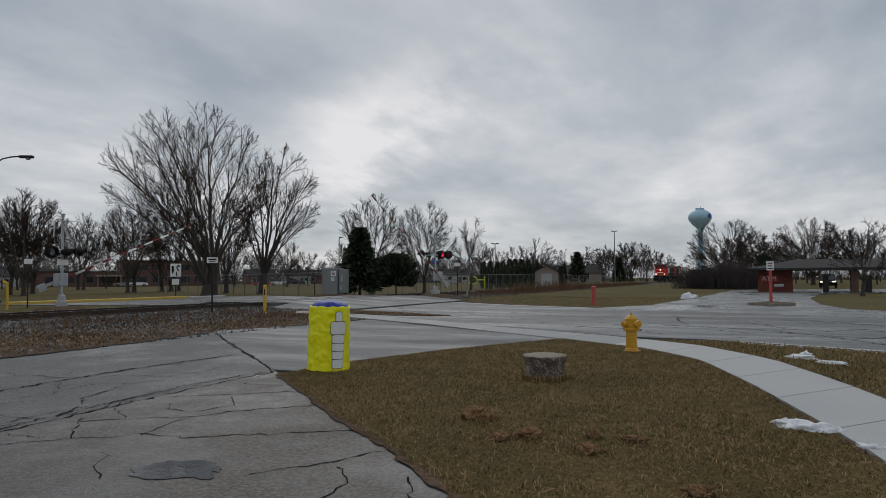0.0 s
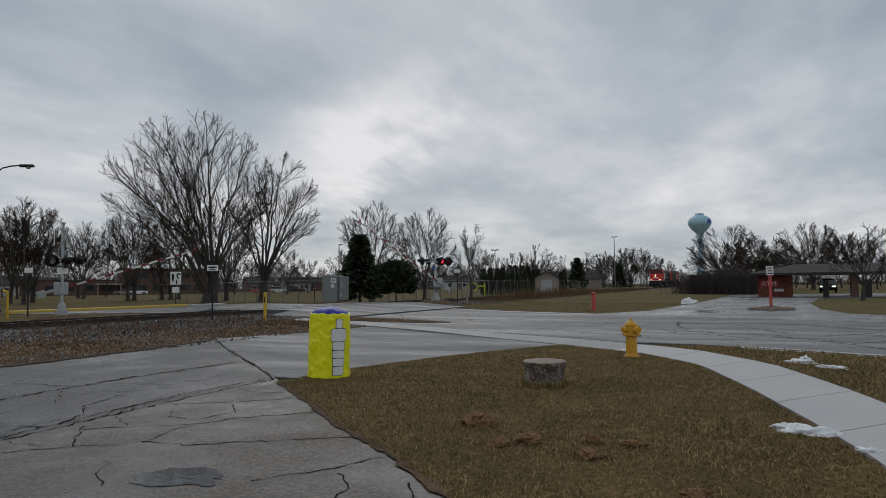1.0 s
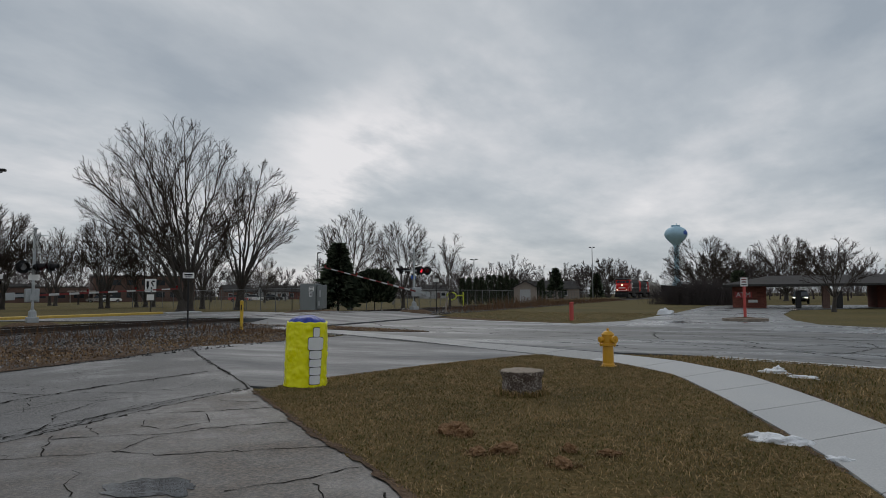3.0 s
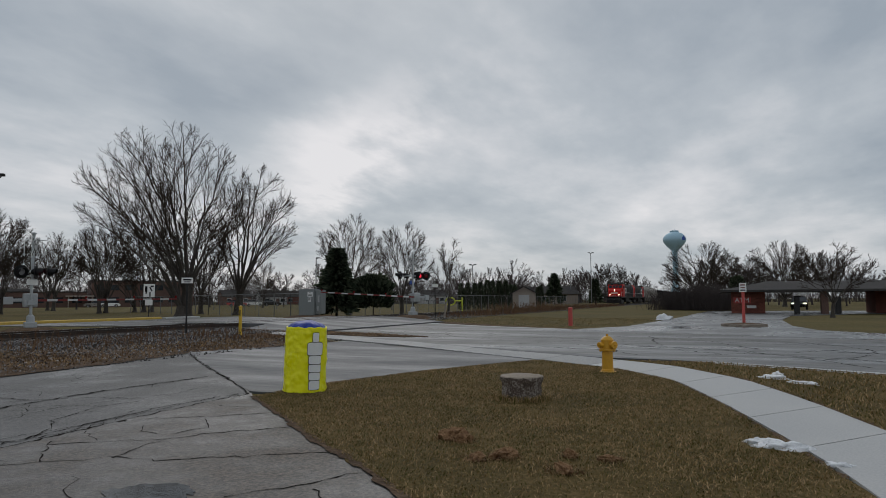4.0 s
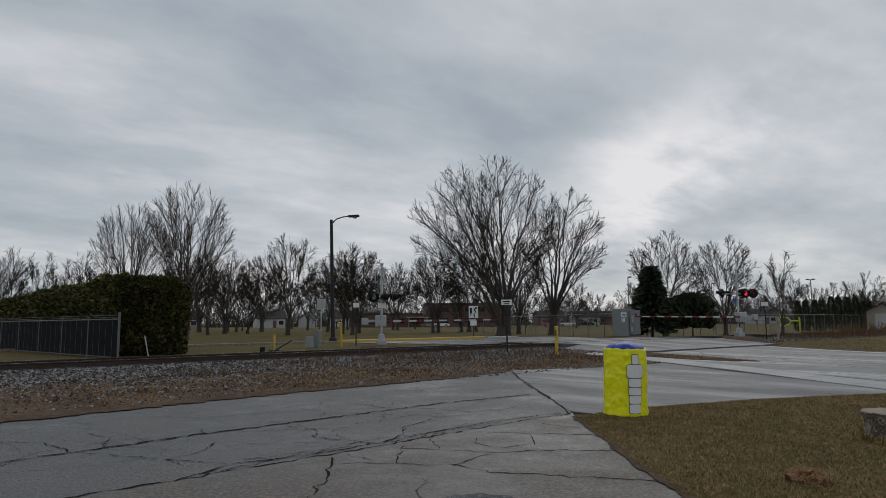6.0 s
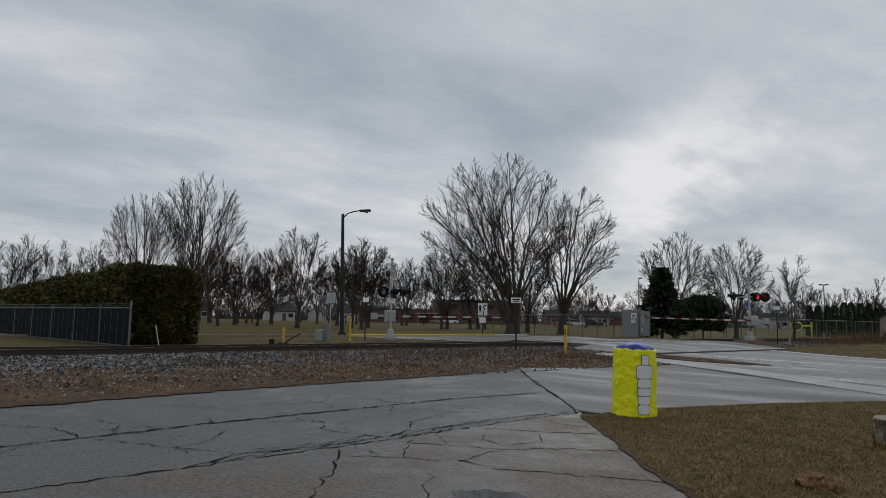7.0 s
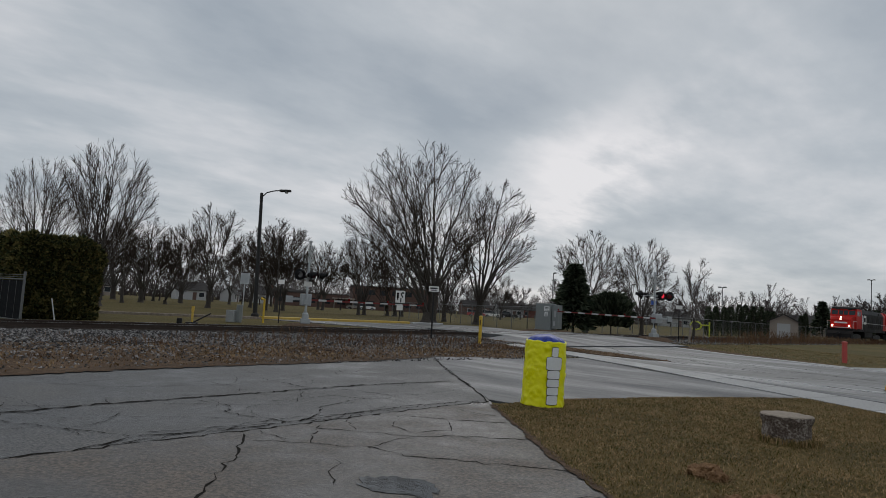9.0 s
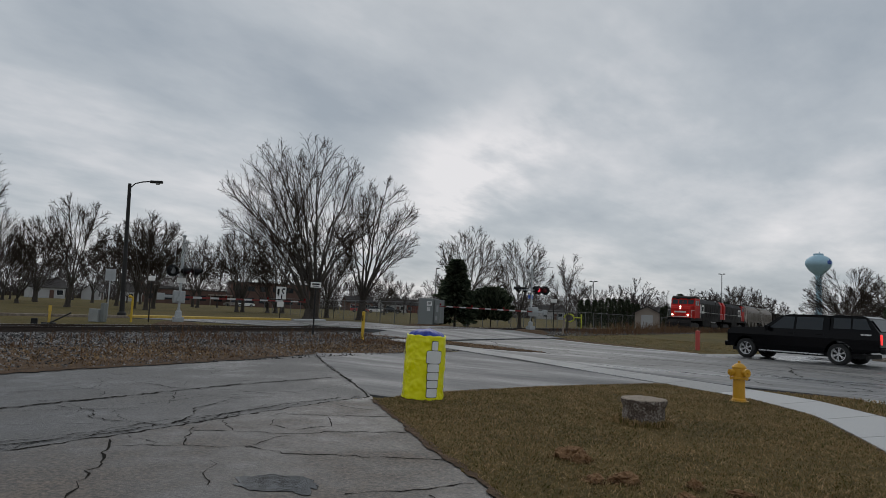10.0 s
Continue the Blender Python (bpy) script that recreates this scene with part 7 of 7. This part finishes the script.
def chain_fence(pts, H, label, sp=2.9, mesh=True):
    th = empty("chain_link_fence", None, label, "fence", "chain-link fences")
    vs, fs = [], []
    for (xa, ya), (xb, yb) in zip(pts, pts[1:]):
        a, b = Vector((xa, ya, 0)), Vector((xb, yb, 0))
        L = (b - a).length
        d = (b - a).normalized()
        n = max(1, round(L / sp))
        for k in range(n + 1):
            p = a + d * (L * k / n)
            bm = B()
            rod(bm, (p.x, p.y, g(p.x) - 0.05), (p.x, p.y, g(p.x) + H + 0.04), 0.035, seg=6)
            part("post", bm, "mesh_grey", th)
        bm = B()
        rod(bm, (a.x, a.y, g(a.x) + H), (b.x, b.y, g(b.x) + H), 0.024, seg=6)
        part("top_rail", bm, "mesh_grey", th)
        if mesh:
            s = d.cross(Vector((0, 0, 1)))
            st = 0.30
            m = int(L / st)
            for k in range(-int(H / st), m):
                for sg in (1, -1):
                    u0, u1 = k * st, k * st + H
                    if sg < 0:
                        u0, u1 = u1, u0
                    z0, z1 = 0.03, H
                    # clip to the panel
                    def cl(ua, za, ub, zb):
                        if ua < 0:
                            f = -ua / (ub - ua)
                            ua, za = 0, za + (zb - za) * f
                        if ua > L:
                            f = (ua - L) / (ua - ub)
                            ua, za = L, za + (zb - za) * f
                        return ua, za
                    qa, qb = cl(u0, z0, u1, z1), cl(u1, z1, u0, z0)
                    if abs(qa[0] - qb[0]) < 0.05:
                        continue
                    A = a + d * qa[0] + Vector((0, 0, g(a.x) + qa[1]))
                    Bq = a + d * qb[0] + Vector((0, 0, g(a.x) + qb[1]))
                    w = Vector((0, 0, 0.007))
                    o = len(vs)
                    vs += [tuple(A - w), tuple(A + w), tuple(Bq + w), tuple(Bq - w)]
                    fs.append((o, o + 1, o + 2, o + 3))
    if mesh:
        tagged(fast_part("wire_mesh", vs, fs, "mesh_grey", th, "woven wire mesh"), kind="stuff")
    return th


chain_fence([(-64, 57.0), (-46, 50.5), (-30.4, 42.8)], 1.85, "tall galvanised chain-link fence round the sports field")
chain_fence([(-30.4, 42.8), (-29.4, 47), (-29.6, 72), (-30.4, 110), (-31.0, 160)], 1.85, "long chain-link fence beside the railway")
chain_fence([(-75, 78), (-52, 84), (-40, 110)], 1.2, "low chain-link fence of the ball field", 3.5)


def light_pole(px, d, H, yaw, heads=1):
    x, y = polar(yaw, px, d)
    th = empty("field_light", pose(x, y, g(x)), "slender grey field light pole", "light pole", "field light poles")
    bm = B()
    rod(bm, (0, 0, -0.05), (0, 0, H), 0.10, 0.07, 8)
    part("pole", bm, "mesh_grey", th)
    for k in range(heads):
        bm = B()
        o = 0.45 if heads == 1 else (-0.55 + 1.1 * k)
        box(bm, (o * 0.75, 0, H + 0.02), (0.46, 0.3, 0.16), bevel=0.03)
        rod(bm, (0, 0, H - 0.1), (o, 0, H), 0.04, seg=6)
        part("lamp_head", bm, "dark_steel", th)


for px, d, H, hd in ((597, 100, 7.6, 1), (1084, 145, 11.2, 2), (873, 112, 7.2, 2), (730, 92, 6.0, 1), (1047, 190, 9.0, 1)):
    light_pole(px, d, H, Y1, hd)


# ---- buildings ----
def house(x, y, rz, w, d, h, rh, wall, roof, label, wins, name="house", door=True, chimney=False):
    th = empty(name, pose(x, y, g(x) - 0.02, 0, 0, rz), label, name)
    bm = B()
    prism(bm, [(-d / 2, 0), (d / 2, 0), (d / 2, h), (0, h + rh * 0.97), (-d / 2, h)], -w / 2, w / 2, axis="x")
    wl = part("wall", bm, wall, th)
    for s in (-1, 1):
        bm = B()
        L = math.hypot(d / 2 + 0.4, rh * (d / 2 + 0.4) / (d / 2))
        a = math.degrees(math.atan2(rh, d / 2))
        box(bm, (0, s * (d / 4 + 0.2), h + rh / 2 - 0.2 * rh / (d / 2) + 0.06), (w + 0.7, L, 0.12), rx=-s * a)
        part("roof_slope", bm, roof, th)
    for wx, wz, ww, wh in wins:
        bm = B()
        box(bm, (wx, -d / 2 - 0.02, wz), (ww + 0.16, 0.06, wh + 0.16))
        wf = part("window", bm, "white", th)
        bm = B()
        box(bm, (wx, -d / 2 - 0.055, wz), (ww, 0.02, wh))
        part("pane", bm, "glass", wf)
    if door:
        bm = B()
        box(bm, (w * 0.12, -d / 2 - 0.03, 1.05), (1.0, 0.08, 2.1))
        part("door", bm, "brick_brown", th)
    if chimney:
        bm = B()
        box(bm, (w * 0.2, 0, h + rh), (0.7, 0.7, 1.6))
        part("chimney", bm, "brick", th)
    return th


def face(px, d, yaw):
    x, y = polar(yaw, px, d)
    return x, y, math.degrees(math.atan2(y, x - 1.44)) - 90


W1 = [(-2.6, 1.5, 1.2, 1.2), (2.8, 1.5, 1.4, 1.2)]
for px, d, w, dd, h, rh, wall, lab, ch, turn in (
        (550, 205, 4.6, 4.4, 2.3, 1.9, "siding_white", "small white gabled house with a grey roof", False, 75),
        (482, 200, 8, 7, 2.8, 2.0, "siding_white", "white single-storey house across the park", False, 10),
        (612, 225, 7, 6, 3.0, 2.4, "brick_brown", "brown brick house with white gables", True, 20),
        (645, 220, 7, 7, 2.7, 2.0, "siding_tan", "tan bungalow with a low roof", False, -10),
        (330, 190, 9, 6, 2.6, 1.7, "siding_tan", "tan house behind bare trees", False, 0)):
    x, y, rz = face(px, d, Y7)
    house(x, y, rz + turn, w, dd, h, rh, wall, "roof", lab, W1 if w < 10 else W1 + [(0, 1.5, 1.2, 1.2)], chimney=ch)
for px, d, w, wall, lab in ((20, 215, 8, "siding_white", "white gabled house beyond the park"), (62, 225, 7, "siding_tan", "tan house beyond the park"), (90, 220, 7, "siding_white", "small white house beyond the park"), (455, 230, 9, "brick_brown", "brown brick house past the sports field"), (520, 240, 9, "siding_white", "white house past the sports field"), (560, 250, 9, "brick", "red brick house past the sports field"), (690, 240, 9, "siding_tan", "tan house past the sports field"), (800, 240, 9, "siding_white", "white house past the sports field"), (1010, 190, 14, "siding_tan", "tan house beyond the railway")):
    x, y, rz = face(px, d, Y1)
    house(x, y, rz + 15, w, 7, 2.9, 2.0, wall, "roof", lab, W1)


def make_school():
    x, y, rz = face(255, 185, Y1)
    th = empty("school_building", pose(x, y, 0.1, 0, 0, rz + 6), "long two-storey brown brick school with dark windows", "school")
    for cx, w, h in ((-17, 20, 3.6), (6, 24, 6.4)):
        bm = B()
        box(bm, (cx, 6, h / 2), (w, 12, h))
        wl = part("wall", bm, "brick_brown", th)
        bm = B()
        box(bm, (cx, 6, h + 0.12), (w + 0.4, 12.4, 0.25))
        part("roof", bm, "roof", th)
        for fl in range(2 if h > 5 else 1):
            n = int(w / 3.4)
            for k in range(n):
                bm = B()
                wx = cx - w / 2 + (k + 0.5) * w / n
                box(bm, (wx, -0.03, 1.75 + 3.1 * fl), (2.1, 0.08, 1.35))
                wf = part("window", bm, "dark_steel", th)
                for q in (-0.52, 0.52):
                    bm = B()
                    box(bm, (wx + q, -0.08, 1.75 + 3.1 * fl), (0.95, 0.02, 1.2))
                    part("pane", bm, "glass", wf)
    bm = B()
    box(bm, (-8.5, -1.5, 2.7), (6, 4, 0.3))
    for q in (-11, -6):
        box(bm, (q, -3.2, 1.3), (0.2, 0.2, 2.6))
    part("porch", bm, "siding_tan", th)


make_school()
x, y, rz = face(252, 172, Y1)
make_car(pose(x, y, 0.12, 0, 0, rz), "white", False, "white car parked in front of the school")
x, y, rz = face(205, 176, Y1)
make_car(pose(x, y, 0.12, 0, 0, rz + 170), "hopper", False, "grey car parked in front of the school")
for px, d, m in ((470, 165, "red_post"), (500, 170, "white"), (530, 172, "boxcar")):
    x, y, rz = face(px, d, Y1)
    make_car(pose(x, y, 0.1, 0, 0, rz + 5), m, False, "car parked beyond the sports field")


def make_shed():
    x, y = polar(Y1, 964, 96)
    house(x, y, 15, 2.7, 3.2, 2.25, 0.85, "siding_tan", "roof", "small tan garden shed with a white door behind the fence", [], "shed", False)
    s = bpy.data.objects["shed"]
    s.rotation_euler.z += radians(90)
    bm = B()
    box(bm, (-1.37, 0, 1.0), (0.06, 1.5, 1.95))
    part("door", bm, "siding_white", s, "pale double door")


make_shed()


def make_play():
    x, y = polar(Y1, 838, 62)
    th = empty("play_frame", pose(x, y, 0.12, 0, 0, 20), "bright yellow-green metal play frame behind the fence", "play frame")
    bm = B()
    for k in range(14):
        a, b = 2 * math.pi * k / 14, 2 * math.pi * (k + 1) / 14
        rod(bm, (-0.25 + 0.45 * math.cos(a), 0, 1.15 + 0.35 * math.sin(a)), (-0.25 + 0.45 * math.cos(b), 0, 1.15 + 0.35 * math.sin(b)), 0.06, seg=6)
    part("ring", bm, "lime", th)
    bm = B()
    rod(bm, (0.2, 0, 1.2), (0.85, 0, 1.2), 0.06, seg=6)
    rod(bm, (0.85, 0, 0.75), (0.85, 0, 1.5), 0.07, seg=6)
    part("bar", bm, "lime", th)
    bm = B()
    rod(bm, (-0.5, 0, -0.05), (-0.45, 0, 0.85), 0.05, seg=6)
    rod(bm, (0.85, 0, -0.05), (0.85, 0, 0.8), 0.05, seg=6)
    part("leg", bm, "lime", th)


make_play()
bm = B()
rod(bm, (0, 0, -0.02), (0.15, 0.05, 1.15), 0.07, seg=8)
ob = part("wood_stake", bm, "siding_tan", None)
ob.matrix_basis = pose(-18.1, 44.6, 0.12)
tagged(ob, "short leaning pale wooden stake by the crossing", "stake")
sidewalk_far = sheet("pavement", [(-39.5, 12), (-40.1, 12), (-60, -8), (-59.4, -8)], 0.03, "concrete", skirt=0.05)
tagged(sidewalk_far, "narrow pale concrete path through the park", "pavement", kind="structure")
path_far = sheet("pavement", [(-46, 10), (-46, 12), (-110, 34), (-110, 32)], 0.03, "concrete", skirt=0.05)
tagged(path_far, "pale concrete path across the park lawn", "pavement", kind="structure")


# ---- what moves ----
def motions():
    head = math.degrees(math.atan2(-1, 0.009))
    steps = [k * 0.5 for k in range(21)]
    for th, off, back, ws in TRAIN:
        rows = []
        for t in (0.0, 2.5, 5.0, 7.5, 10.0):
            y = TRAIN_FRONT - TRAIN_SPEED * t + off
            if back:
                y += 20.9
            rows.append((t, pose(XT(y), y, RAIL, 0, 0, head + (180 if back else 0))))
        walk(th, rows)
        sg = -1 if back else 1
        for w, x, r in ws:
            wr = []
            n = 144
            for k in range(n + 1):
                t = 10.0 * k / n
                wr.append((t, pose(x, 0, r, 0, math.degrees(sg * TRAIN_SPEED * t / r), 0)))
            if off < 60:
                walk(w, wr)
            else:
                w.location = (x, 0, r)
    # pickup rolling up to the crossing
    def run(t):
        u = 10.0 - t
        return 4.3 * u + 0.25 * u * u
    rz = 161.0
    d = Vector((math.cos(radians(rz)), math.sin(radians(rz))))
    p10 = Vector((-3.35, 31.75))
    walk(truck, [(t, pose(*(p10 - d * run(t)), 0.012, 0, 0, rz)) for t in steps])
    for w, x, y in truck_wheels:
        rows = []
        k = 0
        t = 0.0
        while t < 9.999:
            rows.append((t, pose(x, y, 0.405, 0, math.degrees((run(0) - run(t)) / 0.405), 0)))
            t = round(t + 1 / 15, 4)
        rows.append((10.0, pose(x, y, 0.405, 0, math.degrees(run(0) / 0.405), 0)))
        walk(w, rows)
    # gate arms come down and rest
    for arm, keys in ((arm_right, ((0, 43), (0.5, 37), (1.0, 31), (1.5, 25.6), (2.0, 21), (2.5, 16.7), (3.2, 9.5), (3.8, 4), (4.3, 0.8), (4.7, 0.5), (10, 0.5))), (arm_left, ((0, 25.5), (0.5, 21.5), (1.0, 17.5), (1.5, 13.4), (2.0, 9.7), (2.5, 6.2), (3.1, 2.2), (3.6, 0.6), (4.2, 0.4), (10, 0.4)))):
        walk(arm, [(t, pose(0.05, 0.52, 1.22, 0, -a, 0)) for t, a in keys])


motions()
